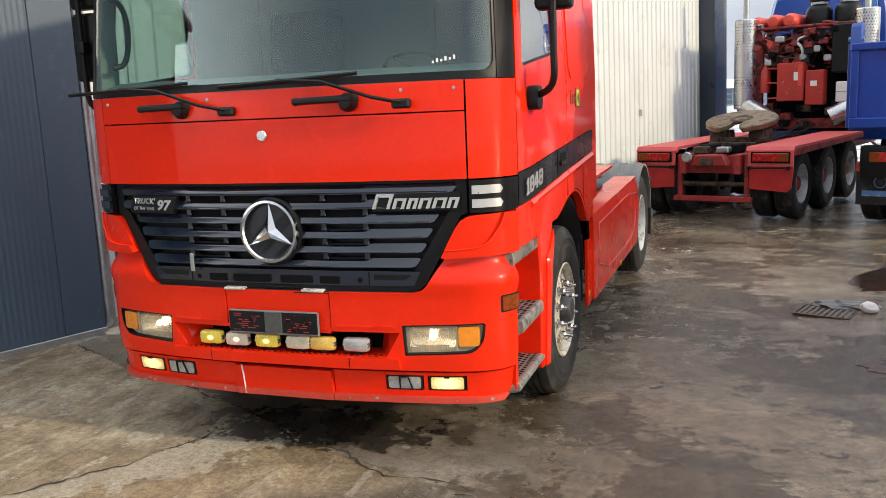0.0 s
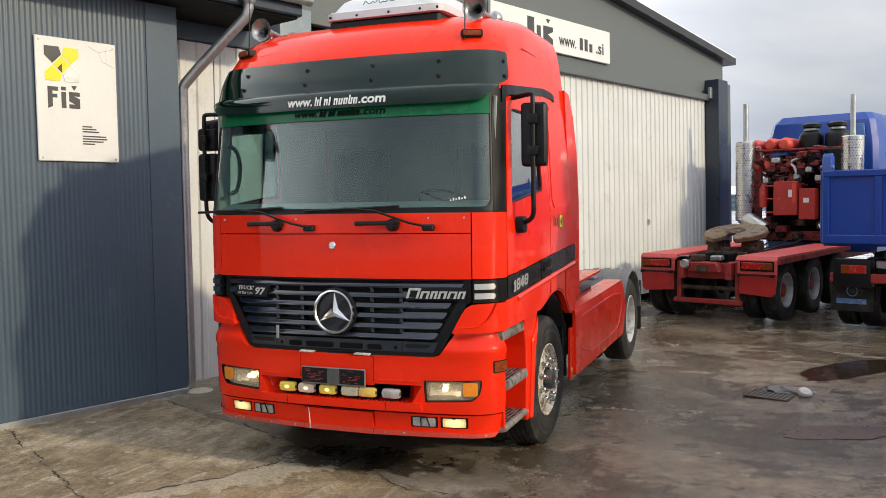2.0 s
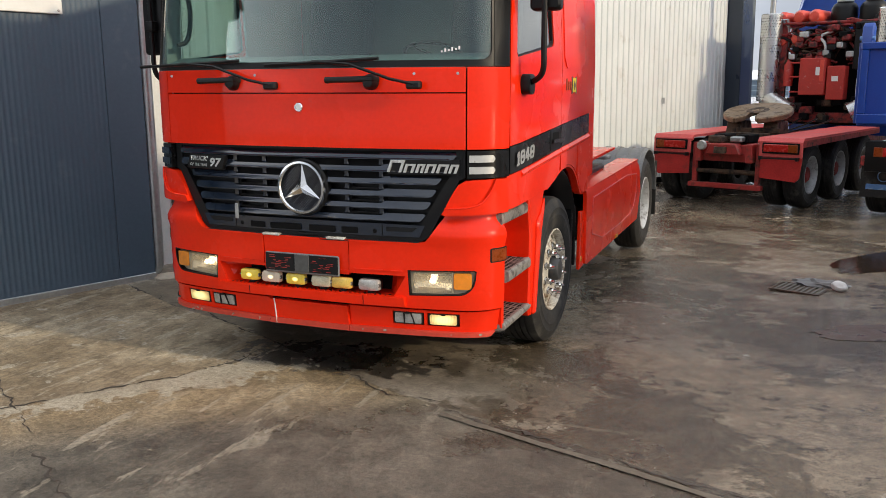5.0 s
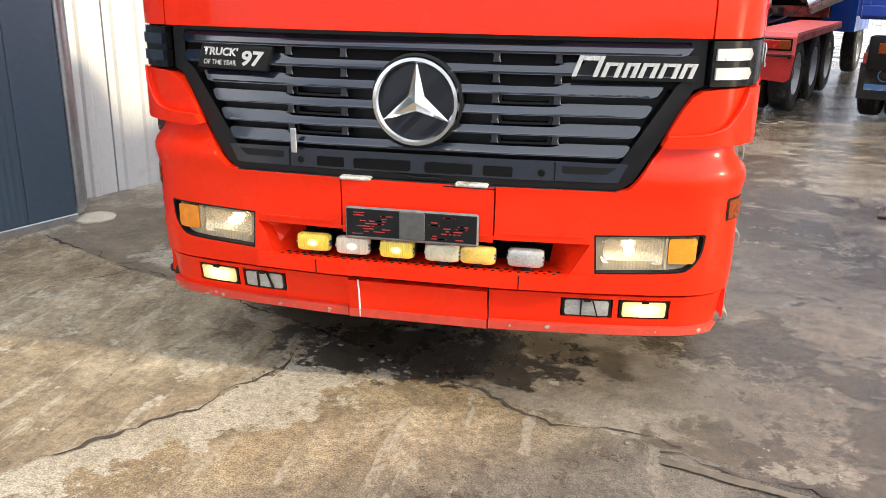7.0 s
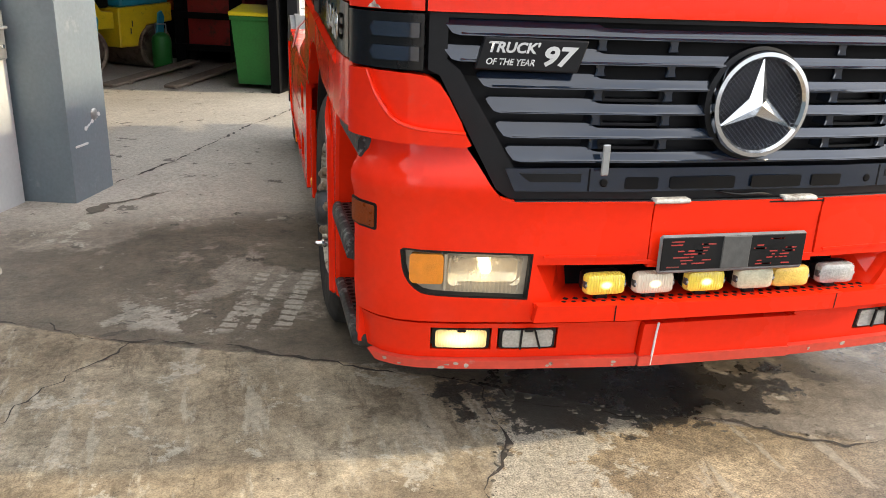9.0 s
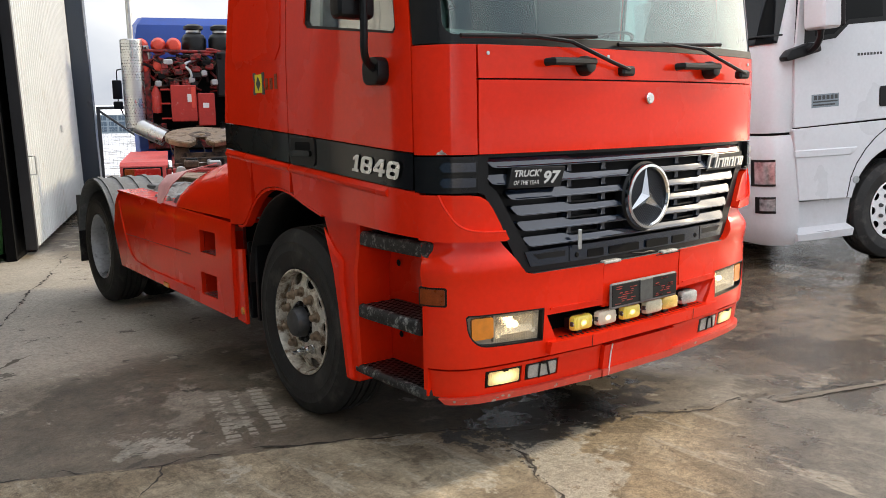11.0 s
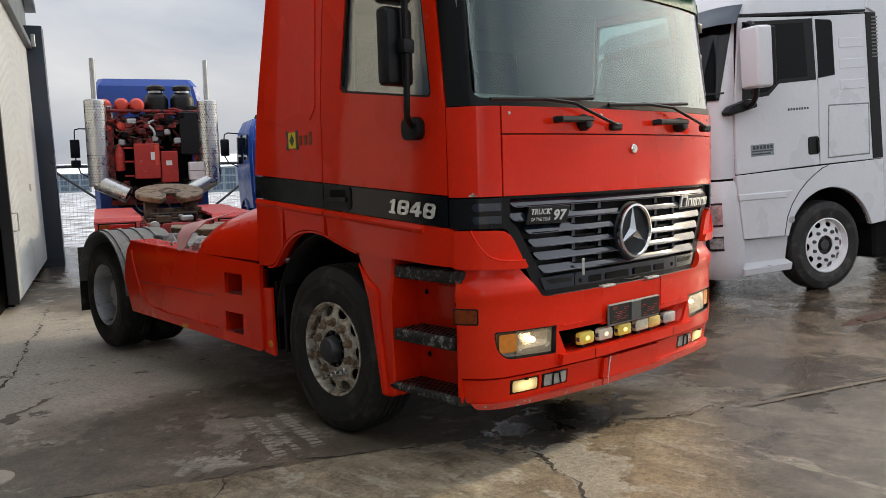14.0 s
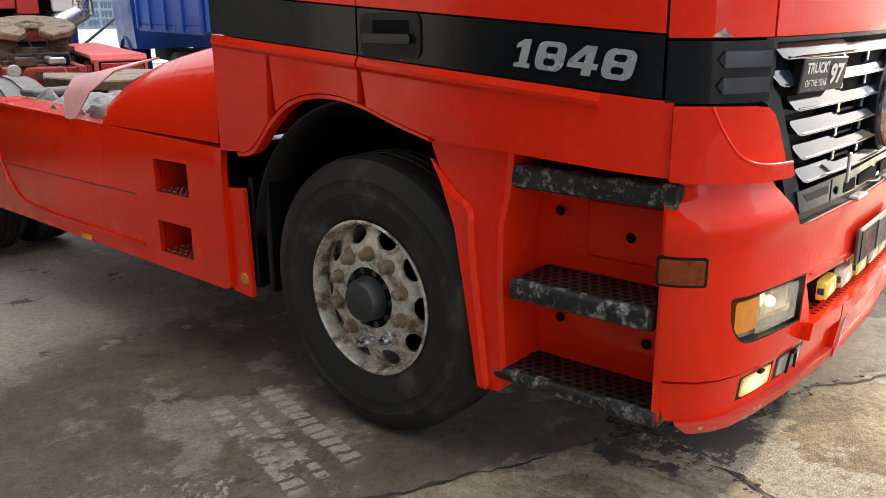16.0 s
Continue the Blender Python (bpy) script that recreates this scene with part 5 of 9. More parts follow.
    # black rail over door and quarter, screen pillar
    side_panel("roof_rail", [(0.26, 2.70), (0.30, 2.735), (0.38, 2.765), (0.9, 2.815), (1.33, 2.852), (1.60, 2.850), (1.66, 2.835), (1.66, 2.885), (1.58, 2.905), (1.33, 2.912), (0.9, 2.878), (0.45, 2.838), (0.30, 2.828), (0.26, 2.82)], BLACK, k, depth=-0.012, thick=0.03)
    front_panel("screen_pillar", [(k * 1.19, 1.94), (k * s_of_y(0.292), 1.94), (k * s_of_y(0.318), 2.76), (k * s_of_y(0.30), 2.83), (k * 1.19, 2.83)], BLACK, depth=0.002, thick=0.03)
    side_panel("side_emblem", [(1.64, 1.775), (1.665, 1.775), (1.71, 1.805), (1.755, 1.775), (1.78, 1.775), (1.78, 1.80), (1.765, 1.835), (1.78, 1.87), (1.78, 1.895), (1.755, 1.895), (1.71, 1.865), (1.665, 1.895), (1.64, 1.895), (1.64, 1.87), (1.655, 1.835), (1.64, 1.80)], LETTER_DARK, k, depth=-0.003, thick=0.003, label="small dark and yellow sticker")
    side_panel("emblem_field", rect(1.668, 1.752, 1.785, 1.885), LETTER_YELLOW, k, depth=-0.0045, thick=0.002)
    side_panel("emblem_diamond", [(1.71, 1.797), (1.738, 1.835), (1.71, 1.873), (1.682, 1.835)], LETTER_DARK, k, depth=-0.006, thick=0.002)
    for i in range(3):
        side_panel("sticker_bar", rect(1.60 - 0.055 * i, 1.63 - 0.055 * i, 1.80, 1.86 + 0.02 * (i == 2)), AMBER_DARK, k, depth=-0.003, thick=0.003)
    # model number on the band
    y0 = 0.555
    ang = math.degrees(math.atan(0.075))
    m = (pose(k * 1.239, y0, 1.420, 90, 0, -90) @ pose(0, 0, 0, 0, 0, -ang)) if k < 0 else (pose(k * 1.239, y0, 1.420, 90, 0, 90) @ pose(0, 0, 0, 0, 0, ang))
    number = bmesh.new()
    for at, outline, holes in DIGITS:
        join_digit = sheet([(u + at, v) for u, v in outline], lambda u, v, d: Vector((u - 0.19 + 0.2 * (v - 0.04), v - 0.04, 0.003 - d)), 0.003, [[(u + at, v) for u, v in h] for h in holes])
        number = join(number, join_digit)
    part("model_number", moved(number, m), LETTER_SILVER, truck, "silver model number")

# fairing that closes the gap behind the cab on the left side
part("rear_fairing", prism([(2.15, 1.10), (2.46, 1.12), (2.45, 2.0), (2.38, 2.45), (2.26, 2.75), (2.10, 2.95), (1.95, 2.97), (2.06, 2.2)], "x", 1.19, 1.215, 0.006), RED, truck, "narrow red fairing behind the cab")
# rear wall of the cab
part("rear_wall", prism([(2.14, 1.05), (2.19, 1.05), (2.17, 1.6), (2.10, 2.2), (1.97, 2.95), (1.92, 2.95), (2.05, 2.2), (2.12, 1.6)], "x", -1.2, 1.2, 0.01), RED, truck)

# roof
def roof_ring(z, dy, f, rear, full, n=25):
    """A level cut through the roof: f, the width over the screen; full, the width over the bunk."""
    ring = []
    S = s_of_y(2.2)
    for s in [-S] + [-s_of_y(y) for y in (1.7, 1.3, 1.0, 0.8)] + frange(-1.75, 1.75, n) + [s_of_y(y) for y in (0.8, 1.0, 1.3, 1.7)] + [S]:
        x, y = plan(s)
        k = ease(y, 0.15, 0.95)
        ring.append(Vector((math.copysign(x * (f + (full - f) * k), s) if s else 0, dy + y * (rear - dy) / 2.2, z)))
    return ring


bm = loft([roof_ring(*r) for r in ((2.80, 0.12, 0.966, 2.01, 0.966), (2.95, 0.165, 0.955, 1.98, 0.962), (3.08, 0.24, 0.935, 1.96, 0.955), (3.20, 0.33, 0.905, 1.94, 0.945), (3.29, 0.43, 0.865, 1.93, 0.932), (3.355, 0.54, 0.815, 1.93, 0.91),
                                   (3.40, 0.66, 0.75, 1.93, 0.875), (3.435, 0.80, 0.66, 1.92, 0.80), (3.46, 1.0, 0.50, 1.90, 0.64), (3.472, 1.2, 0.25, 1.9, 0.35))])
part("roof", bm, RED, truck, angle=50)
for k in SIDES:
    part("roof_seam", tube([(k * 1.176, 0.85, 3.155), (k * 1.172, 1.15, 3.15), (k * 1.168, 1.5, 3.13)], 0.004, 6), RED, truck)
    for name, pts in (("pillar_lining", [(0.24, 1.94), (0.385, 1.94), (0.42, 2.74), (0.28, 2.74)]), ("door_lining", [(0.30, 1.45), (1.40, 1.45), (1.40, 2.08), (0.40, 1.985)]), ("rear_lining", [(1.20, 1.45), (1.95, 1.45), (1.95, 2.75), (1.12, 2.75)])):
        part(name, prism(pts, "x", k * 1.135, k * 1.15), LINING, truck)

# windscreen
ws = front_panel("windscreen", rect(-1.20, 1.20, 1.955, 2.80), GLASS, depth=0.012, thick=0.006)
ws.visible_shadow = False
front_panel("screen_seal", rect(-1.215, 1.215, 1.938, 2.83), BLACK, depth=0.006, thick=0.016, holes=[rounded(-1.175, 1.175, 1.975, 2.79, 0.06)])
strip = front_panel("screen_strip", rect(-1.17, 1.17, 2.615, 2.80), SCREEN_GREEN, depth=-0.001, thick=0.003, label="green strip along the top of the screen")
TALL = (1.4, 1.35, 1.0, 1.3, 1.0, 1.0, 1.0, 1.4, 1.0)


def address(s0, s1, z0, h, mat, parent, place, lift, zcuts=()):
    """A web address in which the firm's name is a row of leaning bars."""
    w = s1 - s0
    words_on("www.", s0, s0 + 0.262 * w, z0, h, mat, parent, "address_word", place, lift)
    words_on(".com", s0 + 0.735 * w, s1, z0, h, mat, parent, "address_word", place, lift)
    for i in range(9):
        a, t = s0 + (0.285 + 0.0495 * i) * w, h * TALL[i]
        bars = [(0.0, 0.017, 0.0, t)] if i in (1, 3) else [(0.0, 0.015, 0.0, t), (0.024, 0.039, 0.0, min(h, t)), (0.012, 0.027, 0.0 if i % 2 else 0.72 * h, 0.28 * h if i % 2 else h)]
        for u0, u1, v0, v1 in bars:
            front_panel("name_bar", [(a + u0 * w + 0.2 * v0, z0 + v0), (a + u1 * w + 0.2 * v0, z0 + v0), (a + u1 * w + 0.2 * v1, z0 + v1), (a + u0 * w + 0.2 * v1, z0 + v1)], mat, depth=-lift, thick=0.001, zcuts=zcuts, place=place, parent=parent)


# dark copy of the visor lettering: its shadow and reflection drawn as shapes
address(-0.36, 0.40, 2.640, 0.038, SHADE, strip, skin, 0.0022)

# green sun visor: upper shield against the roof, lower lip standing off the screen
VIS = [(2.69, 0.050), (2.72, 0.056), (2.76, 0.062), (2.795, 0.060), (2.812, 0.050), (2.826, 0.028), (2.90, 0.024), (3.07, 0.022)]


def visor_place(s, z, d):
    return skin(s, z, d - lerp_table(VIS, z))


S_END, S_LIP, S_LOW = s_of_y(0.33), s_of_y(0.20), s_of_y(0.115)
half = [(0.9, 2.694), (S_LOW, 2.705), (S_LOW + 0.04, 2.73), (S_LIP, 2.815), (S_LIP + 0.03, 2.83), (S_END - 0.015, 2.865), (S_END, 2.885), (S_END, 3.055), (S_END - 0.02, 3.07)]
visor = front_panel("sun_visor", [(-s, z) for s, z in half[::-1]] + half, VISOR, thick=0.006, zcuts=(2.72, 2.76, 2.795, 2.812, 2.826, 2.90, 2.98), place=visor_place)
for u in (-1.30, -0.86, -0.28, 0.28, 0.80, 1.30):
    for v in (2.885, 2.995):
        p = visor_place(u, v, -0.002)
        part("visor_bolt", lathe([(0, 0.012), (0.012, 0.010), (0.017, 0.0)], p, (math.copysign(plan_normal(u).x, u), plan_normal(u).y, 0), 10), BLACK, visor)
address(-0.385, 0.42, 2.716, 0.046, LETTER_WHITE, visor, visor_place, 0.004, (2.76,))

# ---- grille ----
def grille_half(z):
    return 1.0 if z > 1.36 else 0.745 + (z - 0.95) * 0.46


front_panel("grille_backing", [(-0.74, 0.94), (0.74, 0.94), (0.96, 1.33), (1.02, 1.40), (1.02, 1.47), (-1.02, 1.47), (-1.02, 1.40), (-0.96, 1.33)], BLACK, depth=0.095, thick=0.03)
front_panel("grille_rim", [(-0.755, 0.935), (0.755, 0.935), (0.80, 0.965), (0.985, 1.30), (1.022, 1.315), (1.022, 1.474), (-1.022, 1.474), (-1.022, 1.315), (-0.985, 1.30), (-0.80, 0.965)], BLACK, depth=0.030, thick=0.07,
            holes=[[(-0.70, 0.985), (0.70, 0.985), (0.735, 1.01), (0.925, 1.315), (0.965, 1.345), (0.965, 1.462), (-0.965, 1.462), (-0.965, 1.345), (-0.925, 1.315), (-0.735, 1.01)]])
for i in range(6):
    zc = 1.440 - 0.0722 * i
    w = grille_half(zc) - 0.03

    def slat_place(u, v, d, zc=zc):
        p = skin(u, v, d)
        p.y += 0.014 + (v - (zc - 0.024)) * 0.55
        return p

    half = [(w - 0.040, zc - 0.024), (w - 0.020, zc - 0.019), (w - 0.004, zc + 0.002), (w, zc + 0.013), (w - 0.010, zc + 0.019), (0.545, zc + 0.019), (0.525, zc + 0.017), (0.505, zc + 0.007), (0.485, zc + 0.005)]
    slat = front_panel("grille_slat", half + [(-u, v) for u, v in half[::-1]], GRILLE, thick=0.035, zcuts=(zc - 0.008, zc), place=slat_place)
    part("slat_edge", tube([slat_place(u, zc - 0.0215, 0.004) for u in frange(-w + 0.045, w - 0.045, 17)], 0.0055, 6), GRILLE, slat)
    if i < 5:
        for x in (-0.505, -0.285, 0.285, 0.505):
            p = skin(x, zc)
            part("grille_rib", prism([(x - 0.018, zc - 0.060), (x + 0.018, zc - 0.060), (x + 0.013, zc - 0.046), (x + 0.013, zc - 0.034), (x + 0.018, zc - 0.020), (x - 0.018, zc - 0.020), (x - 0.013, zc - 0.034), (x - 0.013, zc - 0.046)], "y", p.y + 0.030, p.y + 0.10, 0.003), GRILLE, slat)
        for a, b in ((-0.495, -0.295), (0.295, 0.495)):
            front_panel("vent_frame", rounded(a, b, zc - 0.062, zc - 0.016, 0.008, 2), BLACK, depth=0.050, thick=0.03, holes=[rounded(a + 0.012, b - 0.012, zc - 0.054, zc - 0.024, 0.006, 2)], zcuts=(), parent=slat)
low = front_panel("lower_grille_bar", [(-0.745, 0.962), (0.745, 0.962), (0.778, 1.032), (0.50, 1.036), (-0.50, 1.036), (-0.778, 1.032)], GRILLE, depth=0.022, thick=0.03, zcuts=(), label="slotted slate bar under the slats")
# slots are near-black sheets on the bar, shade given by colour
for a, b in ((-0.40, -0.29), (-0.25, -0.03), (0.03, 0.21), (0.25, 0.36)):
    front_panel("lower_slot", rounded(a, b, 0.970, 1.008, 0.006, 2), SHADE, depth=0.020, thick=0.004, zcuts=(), parent=low)
for k in SIDES:
    front_panel("lower_dent", [(k * 0.54, 0.992), (k * 0.70, 0.992), (k * 0.735, 1.018), (k * 0.54, 1.018)], BLACK, depth=0.0205, thick=0.004, zcuts=(), parent=low)
    front_panel("bar_joint", rect(k * 0.512, k * 0.517, 0.964, 1.032), SHADE, depth=0.0205, thick=0.003, zcuts=(), parent=low)
    p = skin(k * 0.465, 0.99)
    part("bar_bolt", lathe([(0, 0.004), (0.010, 0.004), (0.014, 0.0)], (p.x, p.y + 0.0215, p.z), (0, -1, 0), 10), SHADE, low)
# star in a ring, as a plain shape
star = part("round_emblem", lathe([(0.160, 0.0), (0.163, 0.02), (0.158, 0.034), (0.146, 0.036), (0.139, 0.026), (0.139, 0.0)], (0, 0.018, 1.235), (0, -1, 0), 48), CHROME, truck, "chrome ring emblem")
part("emblem_mesh", lathe([(0, 0.0), (0.15, 0.0), (0.172, -0.005), (0.172, -0.05)], (0, 0.014, 1.235), (0, -1, 0), 40), BLACK, star)
net = bmesh.new()
for i in range(-12, 13):
    for f in (1, -1):
        o = 0.0118 * i
        h = math.sqrt(max(0.0, 0.142 ** 2 - o ** 2))
        if h > 0.02:
            c45 = math.sqrt(0.5)
            rod(((o - h) * c45, 0.0125, 1.235 + f * (o + h) * c45), ((o + h) * c45, 0.0125, 1.235 + f * (o - h) * c45), 0.0016, 4, net)
part("emblem_net", net, GRILLE, star, "fine black wire net")
for a in (90, 210, 330):
    d, n = Vector((math.cos(radians(a)), 0, math.sin(radians(a)))), Vector((math.cos(radians(a + 90)), 0, math.sin(radians(a + 90))))
    c = Vector((0, 0.010, 1.235))
    bm = bmesh.new()
    vs = [bm.verts.new(c + d * 0.146), bm.verts.new(c + n * 0.030 + d * 0.018), bm.verts.new(c - d * 0.02), bm.verts.new(c - n * 0.030 + d * 0.018), bm.verts.new(c + Vector((0, -0.024, 0))), bm.verts.new(c + d * 0.144 + Vector((0, -0.008, 0)))]
    for f in ((0, 1, 4, 5), (0, 5, 4, 3), (1, 2, 4), (2, 3, 4), (0, 3, 2, 1)):
        bm.faces.new([vs[q] for q in f])
    part("spoke", bm, CHROME, star, angle=10)
badge = part("bonnet_badge", lathe([(0, 0.008), (0.024, 0.008), (0.028, 0.003), (0.028, -0.01)], (0, -0.002, 1.712), (0, -1, 0), 24), CHROME, truck, "small round chrome badge")
part("badge_face", lathe([(0, 0.0095), (0.019, 0.0095), (0.019, 0.008)], (0, -0.002, 1.712), (0, -1, 0), 20), LETTER_SILVER, badge)
# plaque and lettering on the grille
PLAQUE = pose(-0.725, 0.045, 1.368, 0, 1.0, -6.5)
plaque = part("plaque", moved(prism([(-0.160, -0.047), (0.140, -0.047), (0.168, 0.045), (-0.134, 0.045)], "y", 0.0, 0.035, 0.004), PLAQUE), BLACK, truck, "black plaque with silver lettering")
words("TRUCK'", PLAQUE @ pose(-0.048, -0.0015, 0.019, 90, 0, 0), 0.032, LETTER_SILVER, plaque, "plaque_word", 0.001, width=0.150, shear=0.25, bold=0.035)
words("OF THE YEAR", PLAQUE @ pose(-0.058, -0.0015, -0.022, 90, 0, 0), 0.019, LETTER_SILVER, plaque, "plaque_word", 0.001, width=0.140, shear=0.25, bold=0.02)
words("97", PLAQUE @ pose(0.088, -0.0015, -0.002, 90, 0, 0), 0.058, LETTER_SILVER, plaque, "plaque_word", 0.001, width=0.100, shear=0.25, bold=0.035)
# the type name, as plain slanted strokes
name_bed = front_panel("name_bed", [(0.555, 1.330), (0.985, 1.330), (0.990, 1.418), (0.640, 1.418), (0.600, 1.395)], BLACK, depth=0.016, thick=0.03, label="black bed under silver strokes")
for a, b, h in ((0.560, 0.650, 0.072), (0.660, 0.722, 0.050), (0.732, 0.780, 0.050), (0.788, 0.846, 0.050), (0.856, 0.920, 0.050), (0.928, 0.978, 0.050)):
    cross = 0.0 if h < 0.06 and round(a * 1000) % 4 else 0.78
    for ring in ([(a, 0.0), (a + 0.016, 0.0), (a + 0.016, 1.0), (a, 1.0)], [(b - 0.018, 0.0), (b - 0.002, 0.0), (b - 0.002, 1.0), (b - 0.018, 1.0)], [(a + 0.017, cross), (b - 0.019, cross), (b - 0.019, cross + 0.22), (a + 0.017, cross + 0.22)]):
        front_panel("name_bar", [(u + v * h * 0.36 - 0.006, 1.342 + v * h) for u, v in ring], LETTER_SILVER, depth=0.006, thick=0.012, zcuts=(), parent=name_bed)
clip = part("grille_clip", box(-0.492, -0.468, 0.004, 0.012, 1.02, 1.115, 0.003), STEEL, truck, "thin metal clip hooked on the grille")

# ---- bumper ----
OFFB = [(0.35, -0.045), (0.50, -0.025), (0.53, -0.016), (0.62, -0.010), (0.90, -0.010), (0.93, -0.004), (0.96, 0.003), (0.985, 0.003), (1.01, -0.006), (1.035, -0.024), (1.06, -0.040), (1.09, -0.048), (1.12, -0.050)]


def bump_place(s, z, d):
    return skin(s, z, d - lerp_table(OFFB, z))


E = s_of_y(0.275)
BZ = (0.53, 0.62, 0.74, 0.85, 0.90, 0.93, 0.96, 0.985, 1.01, 1.035, 1.06, 1.09)
def lamp_outline(k, inset=0.0):
    """The headlamp's edge: square at its inner end, swept round at its outer lower corner."""
    c = inset
    pts = [(0.682 + c, 0.612 + c), (0.96, 0.622 + c)]
    pts += [(0.985 + (0.102 - c) * math.sin(radians(a)), 0.730 - (0.106 - c) * math.cos(radians(a))) for a in (5, 20, 35, 50, 65, 80)]
    return [(k * u, v) for u, v in pts + [(1.092 - c, 0.768 - c), (1.080 - c, 0.776 - c), (0.672 + c, 0.766 - c)]]


hl = lamp_outline
top_edge = [(E, 1.122), (1.0, 1.115), (0.905, 1.10), (0.865, 1.05), (0.815, 0.975), (0.785, 0.942), (0.74, 0.932)]
recess = [(-0.60, 0.60), (0.585, 0.60), (0.66, 0.735), (0.31, 0.735), (0.31, 0.71), (-0.31, 0.71), (-0.31, 0.735), (-0.66, 0.735)]
bumper = front_panel("bumper", [(-E, 0.534), (E, 0.534)] + top_edge + [(0.302, 0.932), (0.302, 0.742), (-0.302, 0.742), (-0.302, 0.932)] + [(-s, z) for s, z in top_edge[::-1]], RED, thick=0.04,
                     holes=[hl(1), hl(-1), [(-0.60, 0.60), (0.585, 0.60), (0.66, 0.728), (-0.66, 0.728)]], zcuts=BZ, place=bump_place)
front_panel("number_flap", rect(-0.296, 0.296, 0.715, 0.930), RED, depth=0.004, thick=0.03, zcuts=(0.85,), place=bump_place, parent=bumper)
for a, b in ((-0.64, -0.33), (0.33, 0.64)):
    front_panel("press_line", rect(a, b, 0.752, 0.760), RED, depth=-0.006, thick=0.01, zcuts=(), place=bump_place, parent=bumper)
# recess behind the driving lamps, its back near black as painted shade, and the perforated ledge
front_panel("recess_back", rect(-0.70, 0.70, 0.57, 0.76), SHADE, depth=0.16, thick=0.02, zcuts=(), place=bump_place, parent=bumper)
for k in SIDES:
    ends = [bump_place(k * u, v, d) for u, v, d in ((0.592, 0.598, 0.006), (0.668, 0.738, 0.006), (0.535, 0.735, 0.15), (0.515, 0.600, 0.15))]
    part("recess_wall", loft([ends, [p + Vector((k * 0.012, 0.004, 0)) for p in ends]]), RED, bumper, "red slanting end of the lamp recess")
ledge = part("ledge", prism([(-0.66, 0.20), (-0.66, 0.035), (-0.3, 0.0), (0.3, 0.0), (0.66, 0.035), (0.66, 0.20)], "z", 0.588, 0.602), RED, bumper, "perforated red ledge")
# holes are near-black discs lying on the ledge, painted shade
bm = bmesh.new()
for r in range(2):
    for i in range(34):
        x = -0.56 + i * 0.033 + 0.016 * r
        lathe([(0, 0.0012), (0.008, 0.0012), (0.010, 0.0)], (x, 0.020 + 0.028 * r + 0.06 * x * x, 0.602), (0, 0, 1), 8, bm)
tagged(part("perforation", bm, SHADE, ledge, "rows of punched holes"), kind="stuff")
front_panel("ledge_front", [(-0.665, 0.546), (0.665, 0.546), (0.655, 0.603), (-0.655, 0.603)], RED, depth=-0.034, thick=0.045, zcuts=(), place=bump_place, parent=bumper)
for x in (-0.40, 0.40):
    front_panel("ledge_joint", rect(x - 0.002, x + 0.002, 0.546, 0.602), SHADE, depth=-0.0350, thick=0.004, zcuts=(), place=bump_place, parent=bumper)
# lower spoiler with a loose middle piece
fg = lambda k, a, b: [(k * a, 0.425), (k * b, 0.425), (k * b, 0.505), (k * a, 0.505)]
LZ = (0.42, 0.50)
for k in SIDES:
    front_panel("lower_spoiler", [(k * 0.286, 0.395), (k * E, 0.395), (k * E, 0.522), (k * 0.286, 0.522)], RED, depth=0.010, thick=0.04, holes=[fg(k, 0.565, 0.765), fg(k, 0.785, 0.985)], zcuts=LZ, place=bump_place, parent=bumper)
    front_panel("spoiler_edge", [(k * 0.286, 0.358), (k * 1.20, 0.366), (k * 1.235, 0.394), (k * 0.286, 0.394)], RED_WORN, depth=-0.014, thick=0.05, zcuts=LZ, place=bump_place, parent=bumper, label="scraped pale red lower edge")
# near-black strip added behind the seam so the gap looks shaded
front_panel("seam_backing", [(-E, 0.515), (E, 0.515), (E, 0.540), (-E, 0.540)], SHADE, depth=0.045, thick=0.01, zcuts=(), place=bump_place, parent=bumper, label="near-black strip as shade in the gap over the lower spoiler")
loose = front_panel("middle_spoiler", rect(-0.28, 0.28, 0.395, 0.518), RED, depth=-0.012, thick=0.04, zcuts=LZ, place=bump_place, parent=bumper)
front_panel("middle_edge", rect(-0.28, 0.28, 0.358, 0.394), RED_WORN, depth=-0.020, thick=0.04, zcuts=LZ, place=bump_place, parent=bumper)
part("cable_tie", tube([bump_place(-0.235, z, -0.016) for z in (0.36, 0.42, 0.48, 0.524)], 0.004, 6), WHITE_PLAIN, loose, "white cable tie")
for x in (-0.24, 0.21):
    p = bump_place(x, 0.93, 0)
    part("ledge_insert", box(x - 0.11, x + 0.11, p.y + 0.006, p.y + 0.075, 0.918, 0.9255 + 0.003, 0.003), BLACK, bumper)
    part("step_pad", box(x - 0.062, x + 0.062, p.y - 0.004, p.y + 0.05, 0.926, 0.941, 0.005), PAD, bumper, "worn white step pad")
part("bumper_top", prism([(-0.74, 0.05), (-0.3, 0.02), (0.3, 0.02), (0.74, 0.05), (0.74, 0.13), (-0.74, 0.13)], "z", 0.918, 0.934, 0.003), BLACK, bumper)
part("loose_cable", tube([(-0.08, 0.04, 0.955), (0.0, 0.02, 0.945), (0.06, 0.025, 0.95), (0.12, 0.04, 0.94)], 0.005, 6, smooth=2), BLACK, bumper)

